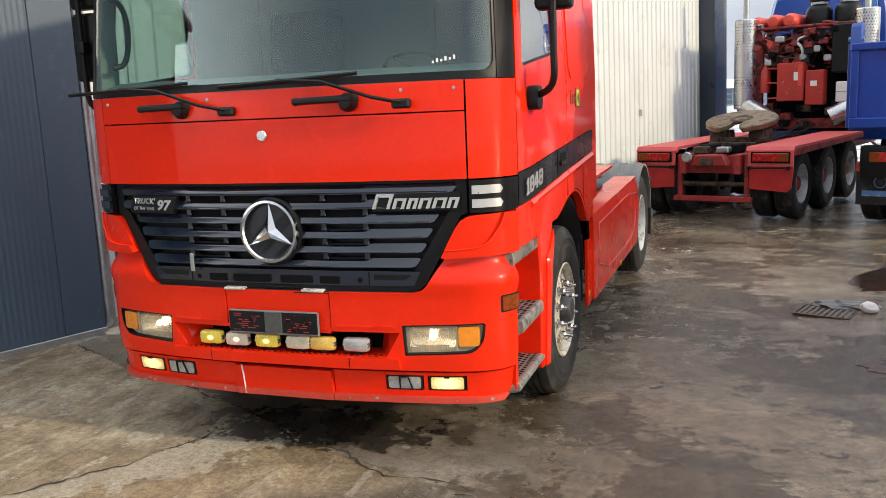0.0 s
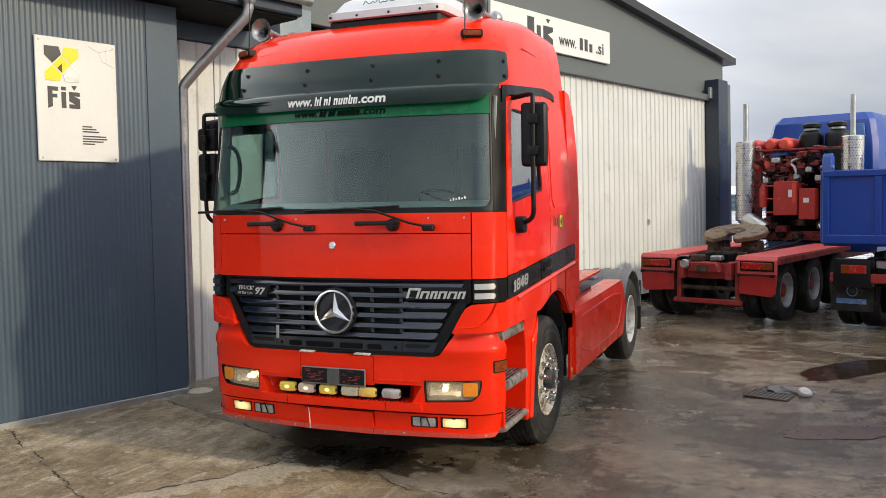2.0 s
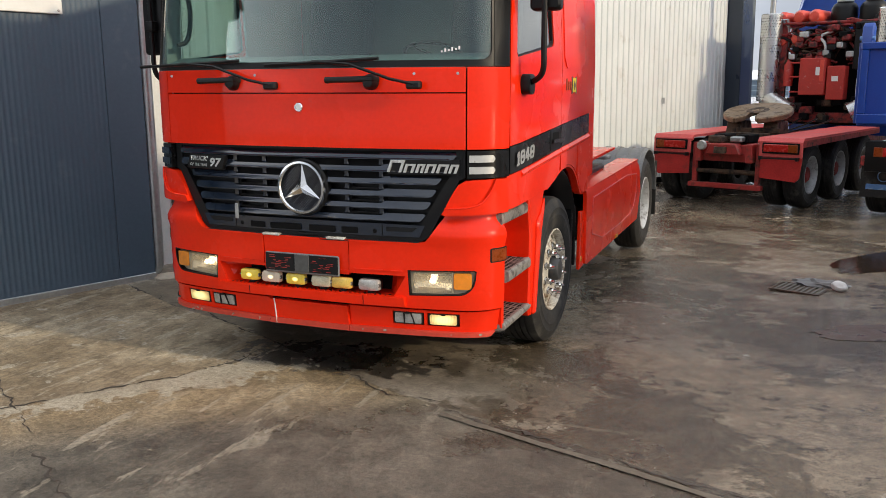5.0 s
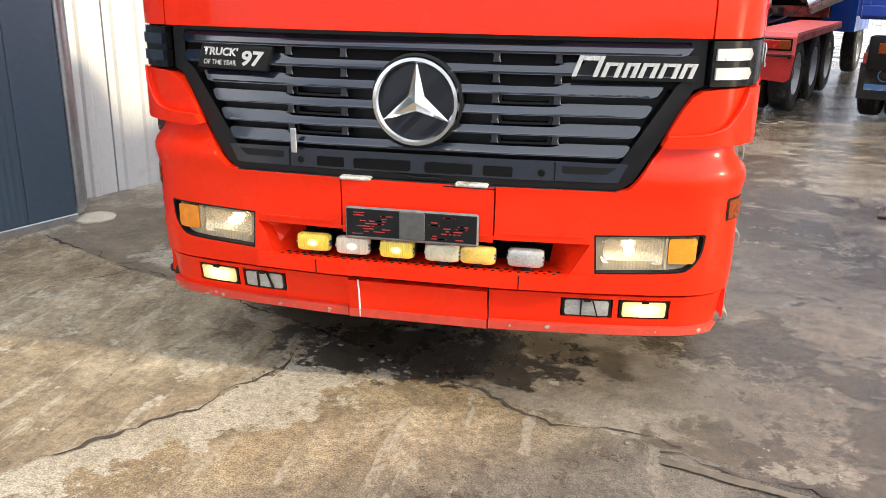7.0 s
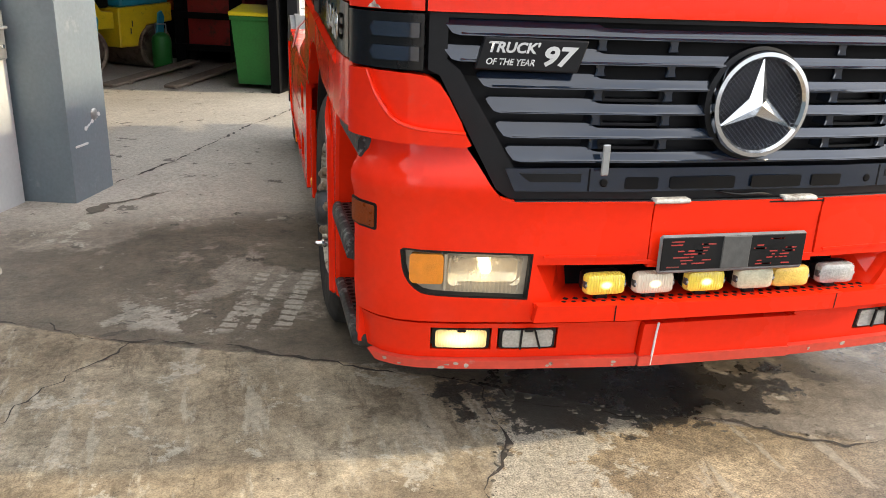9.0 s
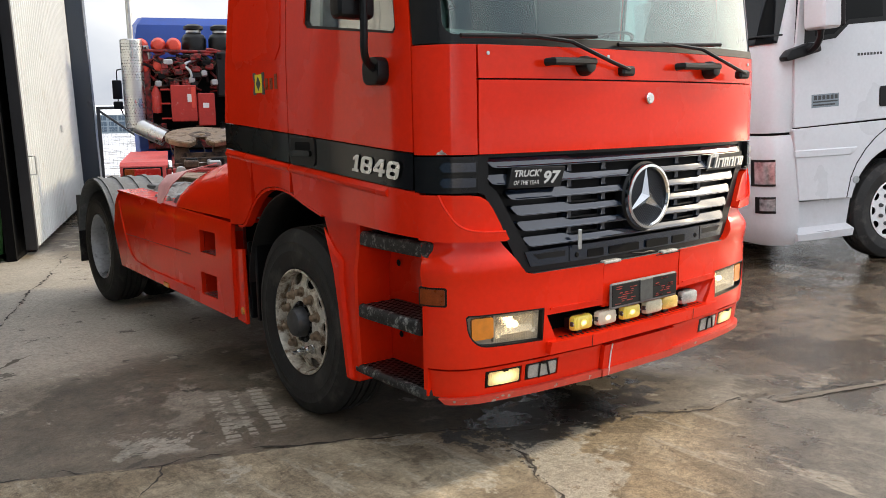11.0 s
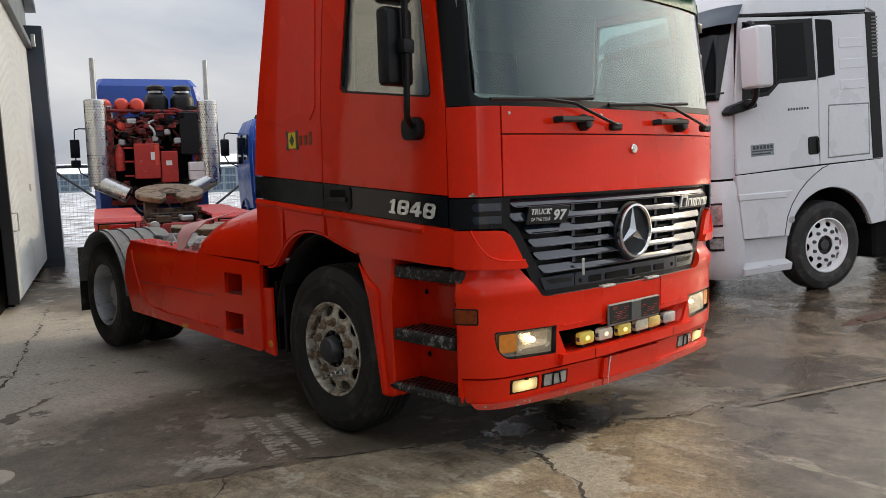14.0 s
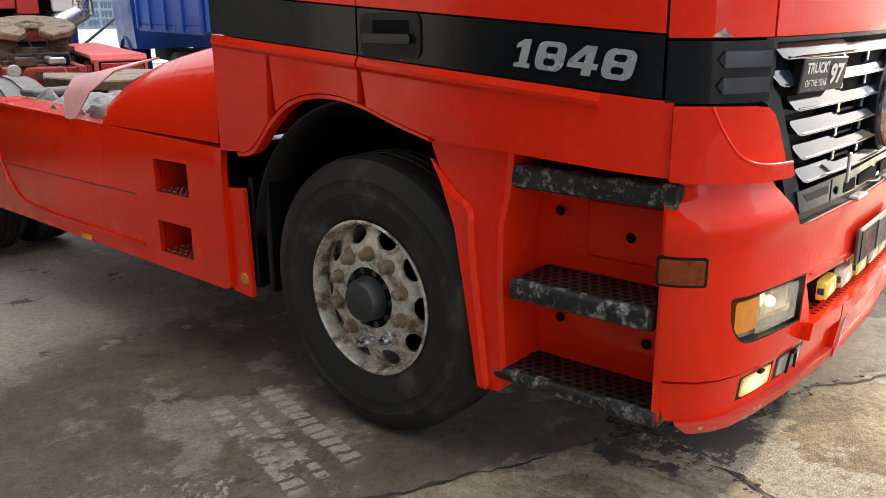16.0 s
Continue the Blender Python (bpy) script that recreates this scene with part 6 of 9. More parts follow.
# chips along the scraped lower edge
rnd = random.Random(31)
for i in range(26):
    s = rnd.choice((-1, 1)) * rnd.choice((rnd.uniform(0.30, 0.9), rnd.uniform(0.85, 1.18)))
    z = rnd.choice((rnd.uniform(0.366, 0.385), rnd.uniform(0.398, 0.412)))
    w, h = rnd.uniform(0.004, 0.016), rnd.uniform(0.004, 0.011)
    ring = [(s + w * rnd.uniform(0.5, 1.0) * math.cos(a), z + h * rnd.uniform(0.5, 1.0) * math.sin(a)) for a in (0.2, 1.0, 1.9, 2.8, 3.7, 4.6, 5.5)]
    front_panel("paint_chip", ring, CHIP, depth=-0.0155 if z < 0.395 else 0.0125, thick=0.002, zcuts=(), place=bump_place, parent=bumper)
front_panel("paint_chip", [(-1.215, 1.480), (-1.165, 1.480), (-1.172, 1.488), (-1.180, 1.490), (-1.188, 1.502), (-1.196, 1.493), (-1.206, 1.489)], PAD, depth=-0.0015, thick=0.002, zcuts=(), label="pale chip at the panel edge")
# number plate holder, empty
p = bump_place(0, 0.77, 0)
holder = part("plate_holder", box(-0.275, 0.245, p.y - 0.022, p.y - 0.004, 0.70, 0.828, 0.008), GREY_PLASTIC, bumper, "empty dark number plate holder")
part("holder_face", box(-0.269, 0.239, p.y - 0.0245, p.y - 0.02, 0.713, 0.822, 0.003), BLACK, holder)
part("holder_middle", box(-0.06, 0.04, p.y - 0.028, p.y - 0.022, 0.713, 0.822, 0.003), GREY_DARK, holder)
rnd = random.Random(5)
for i in range(44):
    x = rnd.choice((-0.255, 0.05)) + rnd.uniform(0.0, 0.13)
    z = 0.722 + 0.0105 * rnd.randrange(9)
    part("holder_slot", box(x, x + rnd.uniform(0.012, 0.045), p.y - 0.0255, p.y - 0.0235, z, z + 0.004, 0), RED_OLD, holder)

# headlamps
def bowl_place(k, cu, cv, deep):
    """A reflector bowl behind the bumper's surface, deepest round its bulb."""
    return lambda u, v, d: bump_place(u, v, d + 0.016 + deep * max(0.0, 1 - ((u - cu) / 0.15) ** 2 - ((v - cv) / 0.085) ** 2))


for k in SIDES:
    lamp = front_panel("headlamp", hl(k), BLACK, depth=0.002, thick=0.09, holes=[lamp_outline(k, 0.007)], zcuts=(), place=bump_place, label="headlamp with fluted glass and amber outer end")
    front_panel("housing", lamp_outline(k, 0.002), LAMP_GREY, depth=0.034, thick=0.006, zcuts=(), holes=[rounded(min(k * 0.715, k * 0.928), max(k * 0.715, k * 0.928), 0.660, 0.742, 0.02, 3)], place=bump_place, parent=lamp, label="yellowed lamp housing")
    cu, cv = k * 0.815, 0.700
    part("reflector", sheet(rounded(min(k * 0.705, k * 0.938), max(k * 0.705, k * 0.938), 0.650, 0.750, 0.02, 3), bowl_place(k, cu, cv, 0.045), 0.004, (), frange(min(k * 0.71, k * 0.93), max(k * 0.71, k * 0.93), 11), frange(0.655, 0.745, 8)), BOWL, lamp, "bright reflector bowl", angle=60)
    c = bump_place(cu, cv, 0.050)
    part("bulb", lathe([(0, 0.024), (0.012, 0.020), (0.017, 0.008), (0.016, 0.0), (0, -0.008)], c, (0, -1, 0), 14), BULB, lamp, "lit bulb in its reflector")
    front_panel("indicator", rounded(min(k * 0.952, k * 1.062), max(k * 0.952, k * 1.062), 0.660, 0.757, 0.012, 3), AMBER, depth=0.007, thick=0.02, zcuts=(), place=bump_place, parent=lamp, label="amber indicator glass")
    front_panel("divider", rect(k * 0.940, k * 0.950, 0.640, 0.758), LAMP_GREY, depth=0.012, thick=0.04, zcuts=(), place=bump_place, parent=lamp)
    gl = front_panel("cover_glass", [(k * 0.712, 0.632), (k * 0.944, 0.640), (k * 0.944, 0.758), (k * 0.704, 0.748)], LAMP_GLASS, depth=0.007, thick=0.004, zcuts=(), place=bump_place, parent=lamp)
    gl.visible_shadow = False
    for a, b, mat, lab in ((0.57, 0.76, LENS_GREY, "clear spare lamp with black bars"), (0.79, 0.98, LENS_LIT, "lit yellow fog lamp")):
        fog = front_panel("fog_lamp", rounded(k * (a + b) / 2 - 0.094, k * (a + b) / 2 + 0.094, 0.428, 0.502, 0.008, 2), BLACK, depth=0.012, thick=0.06, zcuts=(), place=bump_place, label=lab)
        front_panel("fog_glass", rounded(k * (a + b) / 2 - 0.084, k * (a + b) / 2 + 0.084, 0.434, 0.497, 0.010, 3), mat, depth=0.006, thick=0.012, zcuts=(), place=bump_place, parent=fog)
        if mat is LENS_GREY:
            m_ = k * (a + b) / 2
            front_panel("guard_bar", rect(m_ - 0.026, m_ - 0.020, 0.43, 0.50), BLACK, depth=-0.004, thick=0.008, zcuts=(), place=bump_place, parent=fog)
            front_panel("guard_bar", [(m_ + 0.040, 0.43), (m_ + 0.046, 0.43), (m_ + 0.024, 0.50), (m_ + 0.018, 0.50)], BLACK, depth=-0.004, thick=0.008, zcuts=(), place=bump_place, parent=fog)
        front_panel("lamp_clip", rounded(k * (a + b) / 2 - 0.014, k * (a + b) / 2 + 0.014, 0.496, 0.508, 0.004, 2), BLACK, depth=-0.006, thick=0.012, zcuts=(), place=bump_place, parent=fog)
# row of six driving lamps in the recess
for a, mat, lab in ((-0.425, LIT_YELLOW, "yellow driving lamp, lit"), (-0.26, LIT_CLEAR, "clear driving lamp, lit"), (-0.08, LIT_YELLOW, "yellow driving lamp, lit"), (0.10, LENS_PALE, "dull driving lamp"), (0.238, LENS_YELLOW, "dull yellow driving lamp"), (0.42, LENS_GREY, "clear driving lamp")):
    p = bump_place(a, 0.655, 0.02)
    dl = part("driving_lamp", box(a - 0.068, a + 0.068, p.y + 0.004, p.y + 0.060, 0.622, 0.692, 0.022, 3), BLACK, bumper, lab)
    front = [[(a + w * x, p.y - d, 0.657 + h * z) for x, z in rounded(-1, 1, -1, 1, 0.35, 3)] for w, h, d in ((0.069, 0.036, -0.012), (0.069, 0.036, 0.002), (0.064, 0.032, 0.014), (0.048, 0.022, 0.019))]
    part("glass", loft(front), mat, dl, angle=40)
    for x in (a - 0.066, a + 0.066):
        ear = part("clip", box(x - 0.005, x + 0.005, p.y - 0.012, p.y + 0.01, 0.645, 0.669, 0.003), GREY_DARK, dl)
        part("screw", lathe([(0, 0.003), (0.004, 0.002), (0.005, 0)], (x, p.y - 0.012, 0.657), (0, -1, 0), 6), STEEL, ear)
    part("bracket", box(a - 0.02, a + 0.02, p.y + 0.01, p.y + 0.05, 0.60, 0.625, 0.003), BLACK, dl)
# side markers on the bumper ends
for k in SIDES:
    side_panel("marker_frame", rounded(0.167, 0.293, 0.817, 0.903, 0.008, 2), BLACK, k, depth=-0.002, thick=0.015, zcuts=(), place=bump_place)
    side_panel("side_marker", rounded(0.175, 0.285, 0.825, 0.895, 0.006, 2), AMBER_DARK, k, depth=-0.006, thick=0.02, zcuts=(), place=bump_place, label="dark amber side marker lamp")
    side_panel("bumper_end", [(0.262, 0.40), (0.284, 0.40), (0.284, 1.085), (0.262, 1.085)], RED, k, depth=0.02, thick=0.20, zcuts=(), parent=bumper)

# ---- steps into the cab ----
def tread(k, y0, y1, z0, z1, mat, back=0.0, name="step"):
    x0, x1 = k * (1.215 - back), k * 0.985
    st = part(name, box(min(x0, x1), max(x0, x1), y0, y1, z0, z1, 0.014, 2), mat, truck, "worn dark metal step with punched grip holes")
    rim = [(1.205, z0 + 0.006), (1.232, z0 + 0.012), (1.236, z0 + 0.03), (1.234, z1 - 0.010), (1.224, z1 + 0.003), (1.205, z1 + 0.004)]
    part("step_nose", prism([(k * (x - back), z) for x, z in rim], "y", y0 + 0.006, y1 - 0.006, 0.003), STEP_NOSE if mat is STEP else mat, st, "scuffed front edge")
    # near-black discs stand for the shade in each grip hole
    bm = bmesh.new()
    n = int((y1 - y0) / 0.036)
    for r in range(6):
        for i in range(n):
            c = (k * (1.19 - back - 0.030 * r), y0 + 0.03 + i * (y1 - y0 - 0.06) / max(1, n - 1) + (0.009 if r % 2 else -0.009), z1)
            lathe([(0, 0.0012), (0.0095, 0.0012), (0.0125, 0.0)], c, (0, 0, 1), 8, bm)
    tagged(part("grip_hole", bm, SHADE, st, "punched grip holes"), kind="stuff")


for k in SIDES:
    mat = STEP if k < 0 else STEP_GREY
    inner = part("step_well", box(min(k * 0.96, k * 1.0), max(k * 0.96, k * 1.0), 0.25, 0.95, 0.36, 1.17, 0.01), RED, truck, "red inner wall behind the steps")
    part("well_press", box(min(k * 1.0, k * 1.008), max(k * 1.0, k * 1.008), 0.33, 0.62, 0.80, 0.98, 0.004), RED, inner)
    # well holes: near-black buttons coloured as shaded openings
    for y, z in ((0.72, 0.93), (0.47, 0.88), (0.71, 0.57), (0.40, 0.55)):
        part("well_hole", lathe([(0, 0.011), (0.014, 0.011), (0.017, 0.008)], (k * 1.0, y, z), (k, 0, 0), 10), SHADE, inner)
    tread(k, 0.25, 0.81, 1.02, 1.095, mat, 0.045)
    tread(k, 0.30, 0.775, 0.67, 0.742, mat, 0.015)
    tread(k, 0.27, 0.845, 0.375, 0.425, mat, 0.03)
    guard = [(1.125, 1.175), (1.06, 1.03), (1.00, 0.88), (0.965, 0.70), (0.93, 0.50), (0.90, 0.325), (0.815, 0.335), (0.80, 0.42), (0.815, 0.70), (0.815, 0.90), (0.79, 1.0), (0.775, 1.16)]
    strip_ = part("fender_strip", prism(guard, "x", k * 0.99, k * 1.203, 0.012), RED, truck, "red strip between steps and wheel")
    flare = [(1.10, 1.10), (1.055, 1.02), (1.00, 0.88), (0.965, 0.70), (0.93, 0.50), (0.902, 0.335), (0.850, 0.338), (0.872, 0.50), (0.900, 0.70), (0.918, 0.86), (0.912, 0.93), (0.935, 0.965), (0.985, 0.985)]
    part("flare", prism(flare, "x", k * 1.19, k * 1.226, 0.014), RED, strip_)
    liner = [(1.42 + 0.66 * math.cos(radians(a)), 0.60 + 0.66 * math.sin(radians(a))) for a in range(5, 152, 7)]
    bm = bmesh.new()
    rows = [[bm.verts.new((k * x, y, z)) for y, z in liner] for x in (0.75, 1.19)]
    for i in range(len(liner) - 1):
        bm.faces.new((rows[0][i], rows[0][i + 1], rows[1][i + 1], rows[1][i]))
    wheel_liner = part("wheel_arch", bm, BLACK, truck, "black wheel arch liner")
    so = wheel_liner.modifiers.new("thick", "SOLIDIFY")
    so.thickness = 0.012
    # arch's inner wall is near black, painted as the shade in there
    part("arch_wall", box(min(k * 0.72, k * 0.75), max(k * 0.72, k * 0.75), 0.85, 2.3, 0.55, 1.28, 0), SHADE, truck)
    for y in (2.0, 2.10):
        part("liner_strut", box(min(k * 0.95, k * 1.17), max(k * 0.95, k * 1.17), y, y + 0.03, 0.42, 0.90, 0.006), BLACK, truck)


# unseen near-black parts under the cab, added to keep light out below the bumper
part("engine_sump", prism([(0.55, 0.42), (0.75, 0.30), (1.9, 0.30), (2.3, 0.45), (2.3, 0.95), (0.55, 0.95)], "x", -0.40, 0.40, 0.02), SHADE, truck, "unseen near-black sump block added to keep light from under the cab")
part("undertray", box(-0.93, 0.93, 0.24, 0.50, 0.385, 0.93, 0.02), SHADE, truck, "unseen near-black beam added behind the bumper to block light")
for k in SIDES:
    part("leaf_spring", prism([(0.62, 0.62), (1.43, 0.50), (2.25, 0.62), (2.25, 0.66), (1.43, 0.58), (0.62, 0.66)], "x", k * 0.44, k * 0.53), SHADE, truck)


# ---- wheels ----
def tyre_bm(c, k, R=0.515, w=0.30, rim=0.292):
    """k: side the outer face looks to; c: middle of the tyre."""
    pr = [(rim - 0.012, -w * 0.36), (rim, -w * 0.42), (rim + 0.03, -w * 0.485), (rim + 0.10, -w * 0.50), (rim + 0.105, -w * 0.506), (rim + 0.112, -w * 0.500), (R - 0.085, -w * 0.497), (R - 0.080, -w * 0.505), (R - 0.070, -w * 0.494), (R - 0.04, -w * 0.46), (R - 0.012, -w * 0.40), (R - 0.003, -w * 0.33)]
    for a in (-0.22, -0.075, 0.075, 0.22):
        pr += [(R, (a - 0.022) * w), (R - 0.012, (a - 0.016) * w), (R - 0.012, (a + 0.016) * w), (R, (a + 0.022) * w)]
    pr += [(r, -d) for r, d in pr[11::-1]]
    return lathe(pr, c, (k, 0, 0), 64)


def wheel_disc(c, k, out, r0, r1, holes, hole_r, hole_at, dish):
    """A wheel's dished disc with round hand holes."""
    cx = Vector(c)

    def place(u, v, d):
        r = math.hypot(u, v)
        return cx + Vector((k * (out - dish * max(0.0, (r - hole_at * 0.75)) / r1 - d), u, v))

    ring = circle(0, 0, r1, 40)
    hs = [circle(0, 0, r0, 24)]
    for i in range(holes):
        a = 2 * math.pi * i / holes
        ca, sa = math.cos(a), math.sin(a)
        oval = [(hole_at + hole_r * math.cos(2 * math.pi * q / 14), 1.35 * hole_r * math.sin(2 * math.pi * q / 14)) for q in range(14)]
        hs.append([(u * ca - v * sa, u * sa + v * ca) for u, v in oval])
    return sheet(ring, place, 0.012, hs)


def front_wheel(k, rim_mat, nut_mat, y=1.43, xo=1.205, R=0.528, parent=None):
    c = Vector((k * (xo - 0.15), y, R))
    wheel = part("front_wheel", tyre_bm(c, k, R), RUBBER, parent or truck, "worn black tyre on a ten-hole disc wheel")
    rim = part("rim", lathe([(0.292, 0.125), (0.297, 0.138), (0.288, 0.142), (0.280, 0.130), (0.276, 0.06), (0.262, 0.0), (0.255, -0.08)], c, (k, 0, 0), 48), rim_mat, wheel)
    part("disc", wheel_disc(c, k, 0.128, 0.118, 0.279, 10, 0.034, 0.238, 0.13), rim_mat, wheel)
    part("drum", lathe([(0, -0.02), (0.25, -0.02), (0.25, -0.1)], c, (k, 0, 0), 30), SHADE, wheel)
    for i in range(10):
        a = 2 * math.pi * i / 10
        part("hub_bolt", lathe([(0.012, 0.112), (0.012, 0.127), (0, 0.129)], c + Vector((0, 0.104 * math.cos(a), 0.104 * math.sin(a))), (k, 0, 0), 6), HUB, wheel)
    hub = part("hub", lathe([(0.130, 0.09), (0.128, 0.105), (0.112, 0.118), (0.085, 0.120), (0.080, 0.165), (0.070, 0.182), (0.04, 0.187), (0, 0.188)], c, (k, 0, 0), 30), HUB, wheel)
    part("hub_grease", lathe([(0.133, 0.090), (0.131, 0.107), (0.114, 0.1205), (0.086, 0.1225)], c, (k, 0, 0), 30), SHADE, wheel, "black grease round the hub")
    for i in range(10):
        a = 2 * math.pi * (i + 0.5) / 10
        n = c + Vector((0, 0.168 * math.cos(a), 0.168 * math.sin(a)))
        long_nut = nut_mat is CHROME or i in (6, 7)
        part("wheel_nut", lathe([(0.029, 0.115), (0.029, 0.128), (0.021, 0.130), (0.020, 0.156), (0.012, 0.160 if not long_nut else 0.166), (0.010, 0.164 if not long_nut else 0.188), (0, 0.190 if long_nut else 0.166)], n, (k, 0, 0), 12), CHROME if long_nut else nut_mat, wheel)
    return wheel


front_wheel(-1, RIM, NUT)
front_wheel(1, RIM, CHROME)
for k in SIDES:
    for j, xo in enumerate((1.185, 0.835)):
        c = Vector((k * (xo - 0.15), 5.30, 0.515))
        w = part("rear_wheel", tyre_bm(c, k), RUBBER, truck, "black rear tyre on a grey dished rim")
        if j == 0:
            part("rim", lathe([(0.292, 0.125), (0.298, 0.138), (0.288, 0.143), (0.280, 0.128), (0.270, 0.05), (0.262, -0.09), (0.18, -0.11), (0.15, -0.10), (0.15, 0.02), (0.12, 0.045), (0, 0.05)], c, (k, 0, 0), 48), RIM_GREY, w)
    # mudguard and flap of the rear wheel
    prof = [(5.30 + 0.62 * math.cos(radians(a)), 0.52 + 0.62 * math.sin(radians(a))) for a in range(8, 181, 12)]
    inner = [(5.30 + 0.60 * math.cos(radians(a)), 0.52 + 0.60 * math.sin(radians(a))) for a in range(8, 181, 12)][::-1]
    mg = part("mudguard", prism(prof + inner, "x", k * 0.62, k * 1.20), GREY_PLASTIC, truck, "grey dusty plastic rear mudguard")
    for x in (0.75, 0.88, 1.01, 1.14):
        part("guard_rib", prism([(5.30 + 0.632 * math.cos(radians(a)), 0.52 + 0.632 * math.sin(radians(a))) for a in range(20, 161, 14)] + [(5.30 + 0.615 * math.cos(radians(a)), 0.52 + 0.615 * math.sin(radians(a))) for a in range(20, 161, 14)][::-1], "x", k * (x - 0.02), k * (x + 0.02)), GREY_PLASTIC, mg)
    part("mud_flap", box(min(k * 0.64, k * 1.2), max(k * 0.64, k * 1.2), 5.90, 5.915, 0.30, 0.95, 0.004), RUBBER, mg)
part("rear_axle", lathe([(0, -0.7), (0.09, -0.7), (0.10, -0.2), (0.2, -0.12), (0.2, 0.12), (0.10, 0.2), (0.09, 0.7), (0, 0.7)], (0, 5.30, 0.515), (1, 0, 0), 20), SHADE, truck)
part("front_axle", rod((-0.9, 1.42, 0.45), (0.9, 1.42, 0.45), 0.06), SHADE, truck)

# ---- chassis, skirts ----
for k in SIDES:
    part("frame_rail", box(min(k * 0.36, k * 0.43), max(k * 0.36, k * 0.43), 0.5, 6.2, 0.72, 0.98, 0.01), SHADE, truck)
    skirt_holes = [rect(2.46, 2.72, 0.775, 0.925), rect(2.47, 2.73, 0.49, 0.64)] if k < 0 else []

    def skirt_place(u, v, d, k=k):
        return Vector((k * (1.235 - d - 0.03 * max(0, (v - 0.95) / 0.12) ** 2), u, v))

    skirt = part("side_skirt", sheet([(2.25, 0.405), (4.48, 0.455), (4.62, 0.75), (4.50, 1.085), (2.21, 1.012), (2.21, 0.42)], skirt_place, 0.03, skirt_holes, (), (0.7, 0.95, 1.0, 1.04)), RED, truck, "red side skirt panel between the axles")
    ridge = [(2.86, 0.50), (4.02, 0.52), (4.22, 0.60), (4.36, 0.82), (4.42, 1.0)]
    if k > 0:
        ridge = [(2.42, 0.93), (2.42, 0.53), (4.05, 0.55), (4.28, 0.64), (4.38, 0.80), (4.34, 0.99), (2.42, 0.93)]
    # left outline is paler red: the edge's highlight put into the colour
    part("skirt_ridge", tube([(k * 1.236, y, z) for y, z in ridge], 0.010 if k < 0 else 0.006, 6, smooth=1), RED if k < 0 else RED_FADED, skirt)
    if k < 0:
        part("skirt_line", box(min(k * 1.230, k * 1.238), max(k * 1.230, k * 1.238), 2.9, 4.3, 0.735, 0.742, 0.002), RED_OLD, skirt)
    part("skirt_top", prism([(2.21, 1.0), (4.48, 1.07), (4.48, 1.085), (2.21, 1.015)], "x", k * 1.02, k * 1.225), RED, skirt)
    for h in skirt_holes:
        (a, z0), (b, z1) = h[0], h[2]
        foot = part("foot_hole", box(min(k * 1.03, k * 1.05), max(k * 1.03, k * 1.05), a - 0.02, b + 0.02, z0 - 0.01, z1 + 0.02, 0), RED_OLD, skirt, "recessed foot hole with grip bottom")
        part("hole_bottom", box(min(k * 1.04, k * 1.225), max(k * 1.04, k * 1.225), a - 0.01, b + 0.01, z0 - 0.02, z0 - 0.002, 0), RED_OLD, foot)
        part("grip_plate", box(min(k * 1.06, k * 1.222), max(k * 1.06, k * 1.222), a, b, z0 - 0.002, z0 + 0.003, 0.001), STEP, foot, "scuffed dark grip plate")
        for i in range(6):
            for r in range(4):
                part("grip_knob", lathe([(0, 0.009), (0.008, 0.007), (0.013, 0)], (k * (1.205 - 0.036 * r), a + 0.022 + 0.043 * i, z0 + 0.003), (0, 0, 1), 8), RED_OLD, foot)
        part("hole_side", box(min(k * 1.04, k * 1.2), max(k * 1.04, k * 1.2), a - 0.012, a - 0.002, z0, z1, 0), RED, foot)
        part("hole_side", box(min(k * 1.04, k * 1.2), max(k * 1.04, k * 1.2), b + 0.002, b + 0.012, z0, z1, 0), RED, foot)
    part("front_flap", prism([(2.09, 0.39), (2.22, 0.40), (2.225, 0.85), (2.10, 0.86)], "x", k * 1.19, k * 1.215, 0.004), RED, truck, "narrow red flap with a round amber reflector")
    part("reflector", lathe([(0, 0.008), (0.020, 0.006), (0.026, 0.0)], (k * 1.215, 2.135, 0.47), (k, 0, 0), 16), AMBER, truck, "round amber reflector")
    part("reflector", box(min(k * 1.233, k * 1.245), max(k * 1.233, k * 1.245), 3.36, 3.46, 0.43, 0.465, 0.004), AMBER, truck, "small oblong amber reflector")
    part("tank", box(min(k * 0.5, k * 1.0), max(k * 0.5, k * 1.0), 2.5, 4.4, 0.45, 0.98, 0.08, 3), SHADE, truck, "dark fuel tank behind the skirt")
